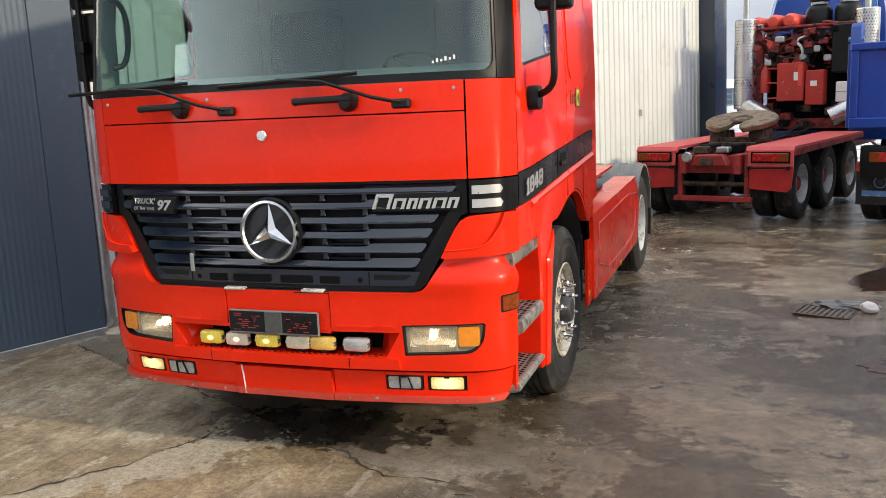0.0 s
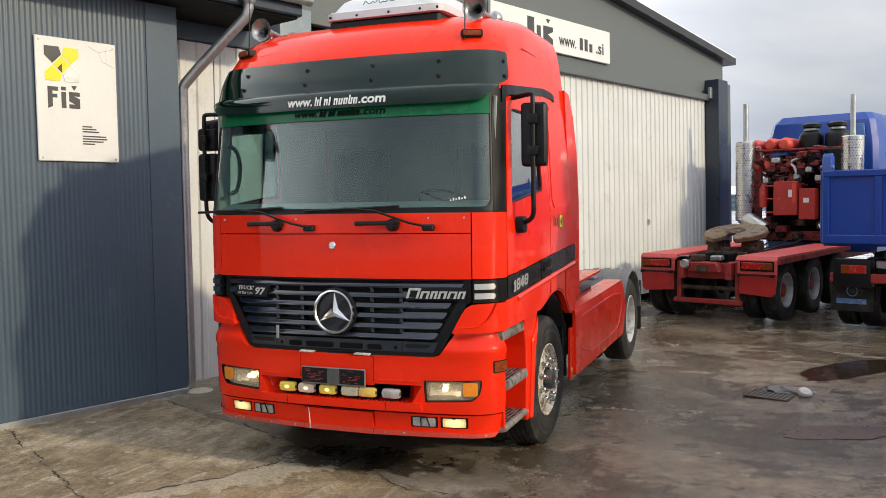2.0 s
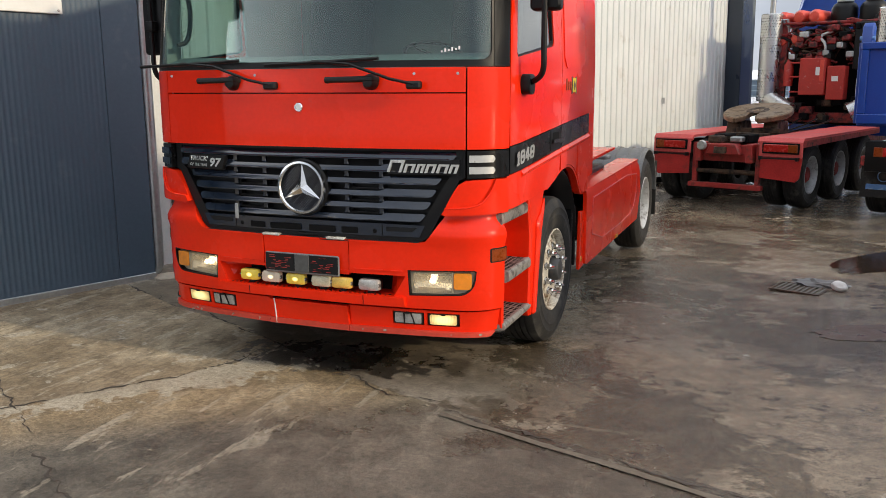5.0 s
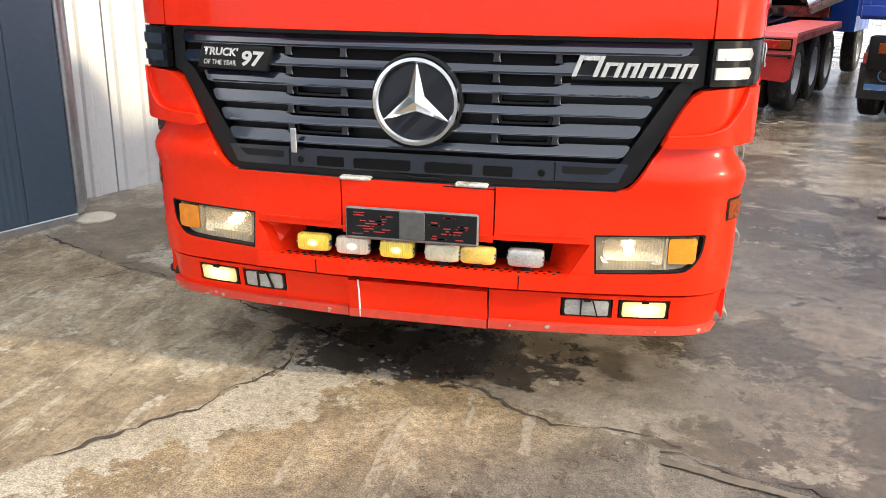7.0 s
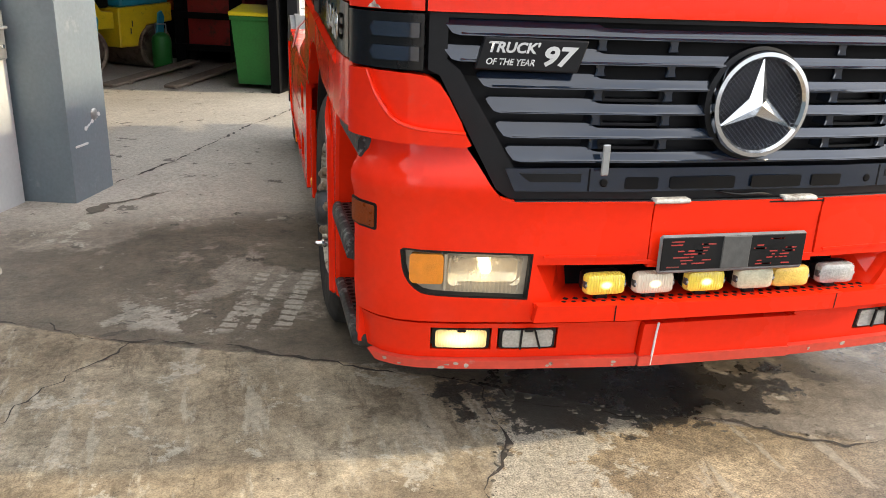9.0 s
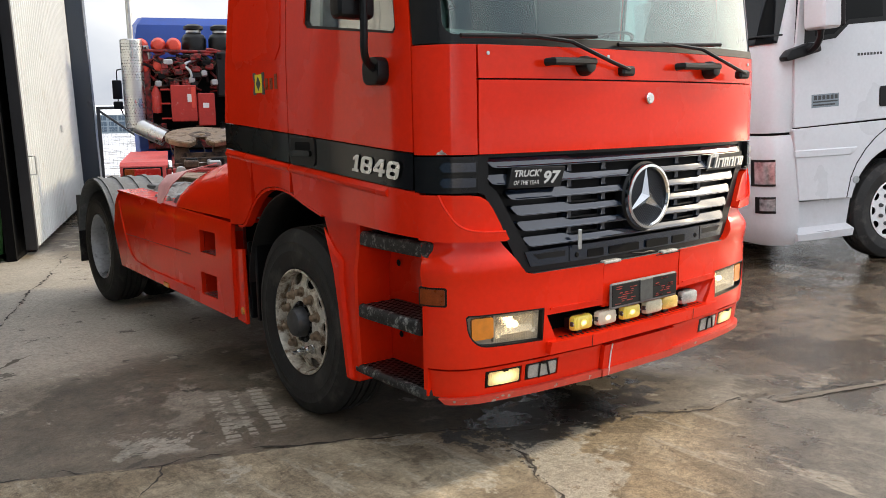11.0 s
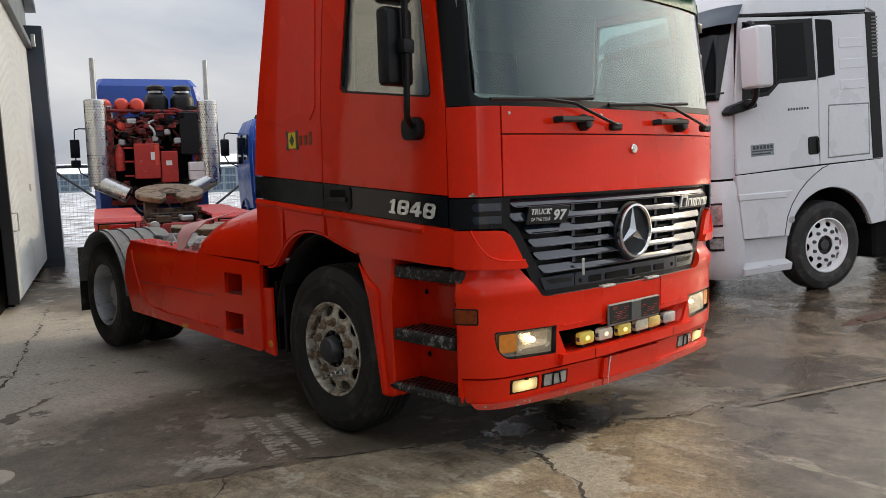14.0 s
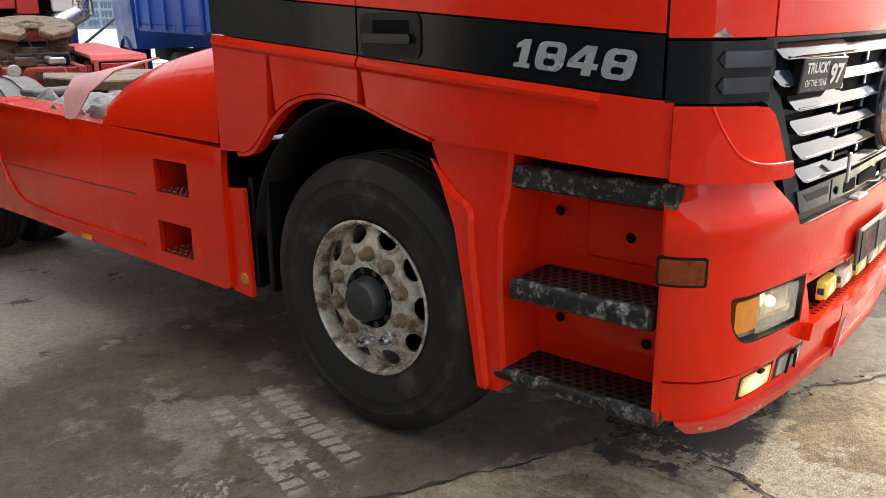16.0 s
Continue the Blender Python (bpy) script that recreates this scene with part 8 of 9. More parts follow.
    for i, (a, b, z) in enumerate(((-0.25, -0.1, 1.05), (0.0, 0.35, 1.10), (-0.3, 0.2, 1.18), (-0.05, 0.1, 1.25))):
        part("deck_beam", box(-0.55 + 0.1 * i, 0.2 + 0.1 * i, -0.3 + 0.22 * i, -0.2 + 0.22 * i, z - 0.1, z - 0.02, 0.01), RUST, t)
    for x in (-0.18, 0.22):
        part("ramp_block", box(x - 0.1, x + 0.1, -0.45, 0.0, 1.02, 1.16, 0.02), SHADE, t)
    for i in range(4):
        part("air_line", tube([(-0.5 + 0.3 * i, 3.4, 1.3), (-0.45 + 0.3 * i, 2.4, 1.12 + 0.03 * i), (-0.2 + 0.1 * i, 1.5, 1.08), (-0.3 + 0.2 * i, -0.3, 1.05)], 0.015, 6, smooth=2), BLACK, t)
    # engine tower: its core is near black, painted shade behind the pipes
    tower = part("engine_block", box(-0.80, 0.80, 4.30, 5.2, 1.15, 3.05, 0.04), SHADE, t, "dirty red engine tower with pipes and filters, core near black as shade")
    part("back_frame", prism([(-0.92, 1.2), (0.92, 1.2), (0.92, 3.2), (0.80, 3.2), (0.80, 1.4), (-0.80, 1.4), (-0.80, 3.2), (-0.92, 3.2)], "y", 4.02, 4.10, 0.005), RED_ENGINE, tower)
    cab1 = part("tool_cabinet", box(-0.42, 0.08, 3.72, 4.02, 1.75, 2.48, 0.015), CABINET_RED, t, "scuffed red steel cabinet with a white label")
    part("cabinet_label", box(-0.10, 0.03, 3.712, 3.722, 2.14, 2.30, 0), SIGN, cab1)
    part("cabinet_hinge", box(-0.02, 0.06, 3.705, 3.722, 2.02, 2.44, 0.004), RED_WORN, cab1)
    cab2 = part("side_cabinet", box(0.10, 0.44, 3.76, 4.02, 1.66, 2.32, 0.015), CABINET_RED, t, "smaller red cabinet with a white mark")
    part("cabinet_mark", box(0.20, 0.32, 3.752, 3.762, 2.02, 2.12, 0), SIGN, cab2)
    for z in (1.80, 2.10, 2.38):
        part("cabinet_step", box(-0.62, -0.43, 3.78, 4.0, z, z + 0.03, 0.005), CABINET_RED, cab1)
    part("white_box", box(0.66, 0.98, 3.75, 4.0, 1.70, 2.08, 0.015), WHITE_PLAIN, t, "white fuse box")
    part("white_box_lid", box(0.655, 0.985, 3.744, 3.755, 1.89, 1.90, 0), GREY_PLASTIC, t)
    ext = part("extinguisher", lathe([(0, 0), (0.09, 0.01), (0.095, 0.08), (0.095, 0.42), (0.05, 0.50), (0.03, 0.56), (0, 0.57)], (-0.70, 3.92, 1.92), (0, 0, 1), 18), CABINET_RED, t, "red extinguisher bottle")
    part("valve", rod((-0.70, 3.92, 2.48), (-0.70, 3.92, 2.56), 0.025), BLACK, ext)
    for x, z in ((-0.94, 3.28), (-0.60, 3.30), (-0.30, 3.30), (-0.62, 2.88), (-0.92, 2.86)):
        part("air_tank", lathe([(0, -0.5), (0.10, -0.46), (0.15, -0.36), (0.15, 0.36), (0.10, 0.46), (0, 0.5)], (x, 4.45, z), (0, 1, 0), 20), RED_WORN, t, "red round air tank")
    for x in (0.12, 0.66):
        fil = part("air_filter", lathe([(0.0, 0), (0.24, 0.01), (0.25, 0.06), (0.25, 0.36), (0.21, 0.44), (0.15, 0.48), (0.15, 0.54), (0.20, 0.56), (0.20, 0.62), (0.12, 0.66), (0, 0.67)], (x, 4.5, 3.10), (0, 0, 1), 24), BLACK, t, "black air filter pot with rain cap")
        part("filter_band", lathe([(0.154, 0.485), (0.158, 0.49), (0.158, 0.53), (0.154, 0.535)], (x, 4.5, 3.10), (0, 0, 1), 24), STEEL, fil)
    part("cooler_block", box(0.52, 0.92, 3.9, 4.3, 2.25, 3.15, 0.02), BLACK, t, "black cooler block")
    part("black_sack", box(0.75, 1.05, 4.2, 4.6, 3.12, 3.30, 0.06, 2), BLACK, t, "black cover")
    rnd = random.Random(11)
    for i in range(34):
        z = rnd.uniform(2.45, 3.2)
        x = rnd.uniform(-0.75, 0.55)
        part("engine_pipe", tube([(x, 4.05, z), (x + rnd.uniform(-0.3, 0.3), 3.95, z + rnd.uniform(-0.2, 0.2)), (x + rnd.uniform(-0.5, 0.5), 4.0, z + rnd.uniform(-0.25, 0.2)), (x + rnd.uniform(-0.4, 0.4), 4.15, rnd.uniform(2.3, 3.1))], rnd.uniform(0.015, 0.035), 6, smooth=1),
             rnd.choice((BLACK, RED_ENGINE, STEEL, RUST, RED_ENGINE)), t)
    for i in range(14):
        x, z = rnd.uniform(-0.8, 0.75), rnd.uniform(1.25, 1.75)
        part("engine_piece", box(x - rnd.uniform(0.05, 0.14), x + rnd.uniform(0.05, 0.14), 3.9, 4.15, z - 0.07, z + 0.08, 0.02), rnd.choice((BLACK, RED_ENGINE, RUST, SHADE)), t)
    for i in range(22):
        x, z = rnd.uniform(-0.75, 0.6), rnd.uniform(2.45, 3.12)
        part("engine_piece", box(x - rnd.uniform(0.04, 0.1), x + rnd.uniform(0.04, 0.1), 3.85, 4.2, z - 0.06, z + 0.06, 0.02), rnd.choice((BLACK, RED_ENGINE, STEEL, SHADE, RED_ENGINE)), t)
    part("pipe_rail", rod((-0.9, 3.98, 3.18), (0.95, 3.98, 3.16), 0.03), RED_ENGINE, t)
    part("breather", tube([(0.0, 3.9, 2.5), (0.02, 3.85, 2.75), (-0.15, 3.9, 2.9), (0.1, 3.95, 3.0)], 0.03, 8, smooth=1), STEEL, t)
    # blue cab
    rings = []
    for z, w, y0, y1 in ((0.9, 1.22, 5.35, 7.9), (2.6, 1.25, 5.35, 7.95), (3.35, 1.22, 5.40, 7.8), (3.85, 1.12, 5.50, 7.4), (4.02, 1.0, 5.65, 7.1)):
        rings.append([(-w + 0.1, y0, z), (w - 0.1, y0, z), (w, y0 + 0.12, z), (w, y1 - 0.2, z), (w - 0.2, y1, z), (-w + 0.2, y1, z), (-w, y1 - 0.2, z), (-w, y0 + 0.12, z)])
    part("cab", loft(rings), BLUE, t, "blue high-roof cab", angle=25)
    part("roof_hatch", prism([(0.70, 3.45), (0.98, 3.45), (0.95, 3.75), (0.72, 3.76)], "y", 5.36, 5.40, 0.005), BLUE_PALE, t)
    for k in SIDES:
        ma = part("mirror_arm", tube([(k * 1.22, 7.5, 3.0), (k * 1.6, 7.55, 3.02), (k * 1.62, 7.55, 2.9), (k * 1.62, 7.55, 2.0), (k * 1.25, 7.5, 1.75)], 0.016, 8, smooth=1), BLACK, t)
        part("mirror", box(k * 1.62 - 0.11, k * 1.62 + 0.11, 7.42, 7.52, 2.30, 2.75, 0.03, 2), BLACK, ma)
        part("small_mirror", box(k * 1.62 - 0.11, k * 1.62 + 0.11, 7.42, 7.52, 2.06, 2.25, 0.03, 2), BLACK, ma)
    return t


build_engine_truck()


# ---- blue tipper lorry, seen from behind ----
def build_tipper():
    t = thing("tipper_truck", pose(4.86, 8.75, -0.10, 0, 0, -20.5), "blue tipper truck parked with its tailgate shut", "truck")
    body = part("tipper_body", box(-1.22, 1.22, 0.05, 4.4, 1.62, 1.74, 0.02), BLUE, t)
    for k in SIDES:
        part("side_board", box(min(k * 1.16, k * 1.22), max(k * 1.16, k * 1.22), 0.05, 4.4, 1.74, 2.78, 0.01), BLUE, body)
        for y in (0.1, 1.1, 2.2, 3.3, 4.3):
            part("side_post", box(min(k * 1.21, k * 1.26), max(k * 1.21, k * 1.26), y - 0.05, y + 0.05, 1.66, 2.80, 0.008), BLUE, body)
        hinge = part("gate_hinge", prism([(-0.02, 2.70), (0.16, 2.70), (0.16, 3.02), (0.08, 3.08), (0.0, 3.02)], "x", k * 1.08, k * 1.22, 0.01), BLUE, body)
        part("hinge_pin", rod((k * 1.05, 0.02, 2.86), (k * 1.25, 0.02, 2.86), 0.03), BLUE_PALE, hinge)
    gate = part("tailgate", box(-1.16, 1.16, 0.0, 0.05, 1.70, 2.80, 0.01), BLUE, t, "blue steel tailgate with pressed fields")
    part("gate_rail", box(-1.20, 1.20, -0.05, 0.0, 2.70, 2.80, 0.012), BLUE, gate)
    part("gate_rail", box(-1.20, 1.20, -0.05, 0.0, 1.66, 1.80, 0.012), BLUE, gate)
    for x in (-1.15, -0.40, 0.40, 1.15):
        part("gate_stay", box(x - 0.05, x + 0.05, -0.045, 0.0, 1.80, 2.70, 0.01), BLUE, gate)
    part("front_board", box(-1.2, 1.2, 4.36, 4.42, 1.74, 3.0, 0.01), BLUE, body)
    for k in SIDES:
        part("frame_rail", box(min(k * 0.36, k * 0.44), max(k * 0.36, k * 0.44), 0.1, 7.0, 1.0, 1.3, 0.01), SHADE, t)
        lampb = part("lamp_box", box(min(k * 0.50, k * 1.05), max(k * 0.50, k * 1.05), 0.0, 0.25, 0.98, 1.42, 0.03, 2), BLACK, t, "black lamp box with tail lamps")
        part("tail_lamp", box(min(k * 0.56, k * 0.92), max(k * 0.56, k * 0.92), -0.02, 0.005, 1.20, 1.33, 0.008), TAIL_RED, lampb)
        part("amber_lamp", box(min(k * 0.80, k * 0.925), max(k * 0.80, k * 0.925), -0.023, 0.0, 1.198, 1.332, 0.006), AMBER_DARK, lampb)
        flap = part("mud_flap", box(min(k * 0.52, k * 1.14), max(k * 0.52, k * 1.14), 0.25, 0.27, 0.30, 0.78, 0.004), RUBBER, t, "black mud flap with pale marks")
        part("flap_ring", lathe([(0.070, 0.003), (0.085, 0.003), (0.085, 0), (0.070, 0)], (k * 0.83, 0.25, 0.62), (0, -1, 0), 24), BLUE_PALE, flap)
        part("flap_bar", box(min(k * 0.62, k * 1.06), max(k * 0.62, k * 1.06), 0.244, 0.25, 0.42, 0.50, 0), BLUE_PALE, flap)
        for y in (0.95, 2.3):
            w = road_wheel(t, (k * 1.0, y, 0.52), k, 0.52, RIM_GREY, "rear_wheel", -0.04)
            part("inner_tyre", tyre_bm(Vector((k * 0.66, y, 0.52)), k, 0.52, 0.30, 0.30), RUBBER, w)
        road_wheel(t, (k * 1.03, 6.0, 0.52), k, 0.52, RIM_GREY, "front_wheel")
        part("front_fender", prism([(6.0 + 0.66 * math.cos(radians(a)), 0.55 + 0.66 * math.sin(radians(a))) for a in range(0, 181, 15)] + [(6.0 + 0.62 * math.cos(radians(a)), 0.55 + 0.62 * math.sin(radians(a))) for a in range(180, -1, -15)], "x", k * 0.85, k * 1.22), BLUE, t)
        ma = part("mirror_arm", tube([(k * 1.18, 6.6, 2.75), (k * 1.5, 6.65, 2.78), (k * 1.52, 6.65, 2.6), (k * 1.52, 6.65, 2.1), (k * 1.2, 6.6, 1.95)], 0.015, 8, smooth=1), BLACK, t)
        part("mirror", box(k * 1.52 - 0.1, k * 1.52 + 0.1, 6.52, 6.60, 2.22, 2.62, 0.03, 2), BLACK, ma)
    part("bumper_bar", box(-1.10, 1.10, 0.02, 0.14, 0.78, 0.92, 0.01), RED_OLD, t, "red underrun bar")
    part("rear_light_bar", box(-0.45, 0.45, 0.1, 0.2, 1.28, 1.40, 0.01), STEEL, t)
    rings = []
    for z, w, y0, y1 in ((1.0, 1.18, 4.9, 6.95), (2.0, 1.22, 4.9, 7.0), (2.75, 1.18, 4.95, 6.85), (3.0, 1.08, 5.05, 6.6)):
        rings.append([(-w + 0.06, y0, z), (w - 0.06, y0, z), (w, y0 + 0.08, z), (w, y1 - 0.15, z), (w - 0.15, y1, z), (-w + 0.15, y1, z), (-w, y1 - 0.15, z), (-w, y0 + 0.08, z)])
    cab = part("cab", loft(rings), BLUE, t, "blue cab with square windows", angle=25)
    part("rear_window", box(-0.6, 0.6, 4.885, 4.91, 2.1, 2.6, 0.01), GLASS_DARK, cab)
    for k in SIDES:
        part("side_window", prism([(5.9, 2.02), (6.75, 2.02), (6.62, 2.66), (5.9, 2.68)], "x", k * 1.175, k * 1.225), GLASS_DARK, cab)
        part("small_window", prism([(5.2, 2.1), (5.7, 2.1), (5.7, 2.66), (5.2, 2.66)], "x", k * 1.175, k * 1.225), GLASS_DARK, cab)
    for i in range(4):
        part("cab_guard", box(-1.12, 1.12, 4.55, 4.62, 1.9 + 0.28 * i, 1.98 + 0.28 * i, 0.01), BLUE_PALE, t, "pale blue rail behind the cab")
    part("beacon", lathe([(0.07, 0), (0.07, 0.10), (0.05, 0.16), (0, 0.17)], (-0.9, 5.5, 2.96), (0, 0, 1), 14), BLACK, t)
    for ob in t.children:      # the body sits low on the chassis
        if ob.name.split(".")[0] in ("tipper_body", "tailgate", "lamp_box", "rear_light_bar", "frame_rail"):
            ob.location.z -= 0.28
    return t


build_tipper()


# ---- white long-haul tractor, parked square to the red one ----
def build_white_truck():
    t = thing("white_truck", pose(5.92, 2.25, 0.11, -3.5, 0, 68) @ Matrix.Scale(1.04, 4), "white long-haul truck with snow on its roof", "truck")
    RINGS = [(1.36, 1.195, 1.43, 0.20), (2.10, 1.215, 1.45, 0.22), (3.0, 1.21, 1.22, 0.26), (3.2, 1.195, 1.12, 0.30), (3.36, 1.15, 0.98, 0.34), (3.46, 1.06, 0.82, 0.38), (3.50, 0.92, 0.66, 0.40)]
    BUMP = [(0.30, 1.15, 1.38, 0.22), (0.36, 1.19, 1.42, 0.24), (0.52, 1.222, 1.47, 0.25), (1.1, 1.222, 1.475, 0.25), (1.25, 1.215, 1.46, 0.25), (1.335, 1.19, 1.43, 0.22)]

    def size(table, z):
        return [lerp_table([(r[0], r[k]) for r in table], z) for k in (1, 2, 3)]

    def nose(table, z, off=0.0, y0=None):
        """The front half of a level cut: right side, round corner, front, round corner, left side."""
        w, y1, r = size(table, z)
        w, y1 = w + off, y1 + off
        pts = [] if y0 is None else [(w, y0, z)]
        for cx, a0 in ((w - r, 0), (-w + r, 90)):
            pts += [(cx + r * math.cos(radians(a0 + 11.25 * i)), y1 - r + r * math.sin(radians(a0 + 11.25 * i)), z) for i in range(9)]
        return pts + ([] if y0 is None else [(-w, y0, z)])

    def strip(table, zs, i0, i1, off, thick):
        return loft([nose(table, z, off)[i0:i1] + nose(table, z, off - thick)[i0:i1][::-1] for z in zs])

    part("cab_shell", loft([nose(RINGS, r[0], 0, -0.80) for r in RINGS]), WHITE, t, "white cab shell", angle=40)
    part("windscreen", strip(RINGS, (2.16, 2.4, 2.7, 3.02), 3, 15, 0.012, 0.01), BLACK_GLASS, t, "dark wrap-round windscreen", angle=50)
    for x, w in ((-0.62, 0.75), (0.2, 0.7)):
        part("wiper", tube([(x, 1.475, 2.17), (x - 0.2, 1.455, 2.24), (x - w, 1.44, 2.22)], 0.010, 6), BLACK, t)
    lo, hi = nose(RINGS, 2.90, 0.13)[2:16], nose(RINGS, 3.10, 0.03)[2:16]
    part("sun_visor", loft([lo + [(x * 0.99, y - 0.02, z) for x, y, z in lo[::-1]], hi + [(x * 0.99, y - 0.02, z) for x, y, z in hi[::-1]]]), SLATE_TRIM, t, "dark tinted sun visor", angle=50)
    bump = part("bumper", loft([nose(BUMP, r[0], 0, 1.14) for r in BUMP]), WHITE, t, "white bumper with lamps", angle=40)
    # near-black strip colours the shade between bumper and cab
    part("bumper_gap", strip(BUMP, (1.325, 1.375), 0, 18, -0.02, 0.03), SHADE, bump)
    part("grille", box(-0.62, 0.62, 1.40, 1.485, 0.80, 1.25, 0.03, 2), BLACK, bump, "black lower grille")
    part("lower_grille", box(-0.72, 0.72, 1.40, 1.482, 0.42, 0.66, 0.03, 2), BLACK, bump)
    for a, b in ((3, 9), (9, 15)):
        lamp = part("headlamp", strip(BUMP, (0.875, 0.89, 1.105, 1.12), a if a == 3 else 9, b if a == 3 else 15, 0.006, 0.03), BLACK, bump, "headlamp unit in a dark frame", angle=50)
        i0, i1 = (a, b - 1) if a == 3 else (a + 1, b)
        part("lamp_glass", strip(BUMP, (0.895, 0.92, 1.08, 1.10), i0, i1, 0.010, 0.008), LAMP_CLEAR, lamp, angle=50)
        sgn = 1 if a == 3 else -1
        for y, x in ((1.465, 0.86), (1.43, 1.02)):
            part("lamp_bowl", lathe([(0.070, 0.0), (0.066, 0.012), (0.045, 0.004), (0, 0.0)], (sgn * x, y, 1.0), (sgn * (0.1 if x < 0.9 else 0.5), 1, 0), 18), CHROME, lamp)
        fog = part("fog_lamp", strip(BUMP, (0.62, 0.64, 0.76, 0.775), i0, i1, 0.004, 0.02), BLACK, bump, "fog lamp in a dark frame", angle=50)
        part("lamp_glass", strip(BUMP, (0.645, 0.755), i0 + (0 if a == 3 else 1), i1 - (1 if a == 3 else 0), 0.008, 0.008), LAMP_CLEAR, fog, angle=50)
    arch = [(-0.02 + 0.60 * math.cos(radians(a)), 0.54 + 0.61 * math.sin(radians(a))) for a in range(14, 167, 8)]
    for k in SIDES:
        def face(name, pts, mat, d0, d1, parent=None, label="", bevel=0.006):
            return part(name, prism(pts, "x", k * d0, k * d1, bevel), mat, parent or t, label)
        # near-black plate added behind the panels so their gaps look shaded
        part("gap_backing", prism([(1.20, 1.30), (1.20, 2.0), (1.12, 2.98), (-0.78, 2.98), (-0.78, 1.30)], "x", k * 1.20, k * 1.219), SHADE, t)
        lower = face("lower_side", [(1.212, 1.385), (1.15, 0.72), (0.575, 0.695)] + arch + [(-0.80, 0.70), (-0.80, 1.395)], WHITE, 1.17, 1.236, label="white lower side panel round the wheel arch")
        part("seam", tube([(k * 1.236, 0.0, 1.385), (k * 1.236, 0.10, 1.36), (k * 1.236, 0.36, 1.20), (k * 1.236, 0.56, 0.95), (k * 1.236, 0.62, 0.70)], 0.005, 6, smooth=1), SHADE, lower)
        face("fold", [(1.20, 1.12), (0.58, 1.10), (0.50, 1.17), (1.205, 1.19)], WHITE, 1.22, 1.246, lower, bevel=0.008)
        face("cap", circle(0.52, 0.86, 0.035, 14), STEEL, 1.236, 1.246, lower, bevel=0)
        # arch lining and wall are near black, with the arch's shade painted in
        bm = bmesh.new()
        rows = [[bm.verts.new((k * x, y, z)) for y, z in arch] for x in (0.72, 1.20)]
        for i in range(len(arch) - 1):
            bm.faces.new((rows[0][i], rows[0][i + 1], rows[1][i + 1], rows[1][i]))
        part("wheel_arch", bm, SHADE, t)
        part("arch_wall", box(min(k * 0.70, k * 0.72), max(k * 0.70, k * 0.72), -0.75, 1.1, 0.4, 1.3, 0), SHADE, t)
        door = face("door", [(1.105, 2.965), (1.203, 2.0), (1.203, 1.395), (0.11, 1.408), (0.10, 2.33), (0.15, 2.955)], WHITE, 1.20, 1.238, label="white cab door")
        face("window_edge", [(1.06, 2.92), (1.10, 2.14), (0.76, 2.17), (0.62, 2.285), (0.125, 2.30), (0.155, 2.935)], BLACK, 1.22, 1.2405, door, bevel=0)
        face("door_window", [(0.96, 2.88), (0.985, 2.20), (0.78, 2.21), (0.62, 2.33), (0.24, 2.34), (0.275, 2.895)], BLACK_GLASS, 1.22, 1.2425, door, "dark door window", bevel=0)
        rear = face("rear_side", [(0.142, 2.955), (0.092, 2.33), (0.102, 1.408), (-0.80, 1.402), (-0.80, 2.97)], WHITE, 1.20, 1.238, label="white side wall behind the door")
        for z in (2.18, 2.40, 2.62):
            face("side_swage", [(-0.20, z), (-0.56, z), (-0.56, z + 0.10), (-0.20, z + 0.10)], WHITE, 1.22, 1.243, rear, bevel=0.004)
        face("quarter_window", [(0.115, 2.925), (0.09, 2.315), (-0.135, 2.34), (-0.115, 2.89), (-0.09, 2.915)], BLACK_GLASS, 1.22, 1.2405, rear, "dark rear side window", bevel=0)
        face("locker_gap", [(-0.03, 2.03), (-0.61, 2.02), (-0.60, 1.46), (0.0, 1.46)], GREY_PLASTIC, 1.22, 1.2388, rear, bevel=0)
        face("locker", [(-0.04, 2.02), (-0.60, 2.01), (-0.59, 1.47), (-0.01, 1.47)], WHITE, 1.22, 1.242, rear, "flush locker flap", bevel=0.008)
        strip_ = face("rear_strip", [(-0.58, 2.985), (-0.73, 2.975), (-0.79, 1.41), (-0.64, 1.41)], BLACK, 1.22, 1.246, label="black ribbed strip behind the cab")
        for i in range(12):
            face("strip_rib", rect(-0.745 + 0.0 * i, -0.66, 2.50 + 0.038 * i, 2.515 + 0.038 * i), GREY_PLASTIC, 1.24, 1.250, strip_, bevel=0)
        face("door_rail", [(1.10, 2.968), (-0.60, 2.99), (-0.60, 3.015), (1.09, 3.0)], BLACK, 1.19, 1.236)
        handle = face("door_handle", rounded(0.115, 0.265, 1.52, 1.71, 0.025), BLACK, 1.235, 1.248, door)
        face("grip", rounded(0.125, 0.155, 1.54, 1.69, 0.01), BLACK_GLOSS, 1.245, 1.262, handle, bevel=0.003)
        for i in range(8):
            face("model_bar", rect(0.24 + 0.036 * i, 0.265 + 0.036 * i, 2.0, 2.024), LETTER_DARK, 1.236, 1.2395, door, bevel=0)
        sticker = face("door_sticker", rect(0.72, 1.02, 1.56, 1.68), POST, 1.236, 1.2395, door, "grey sticker with dark bars", bevel=0)
        for i in range(6):
            face("sticker_bar", rect(0.735 + 0.045 * i, 0.768 + 0.045 * i, 1.63, 1.668), LETTER_DARK, 1.236, 1.2405, sticker, bevel=0)
        face("sticker_bar", rect(0.735, 1.005, 1.605, 1.618), LETTER_DARK, 1.236, 1.2405, sticker, bevel=0)
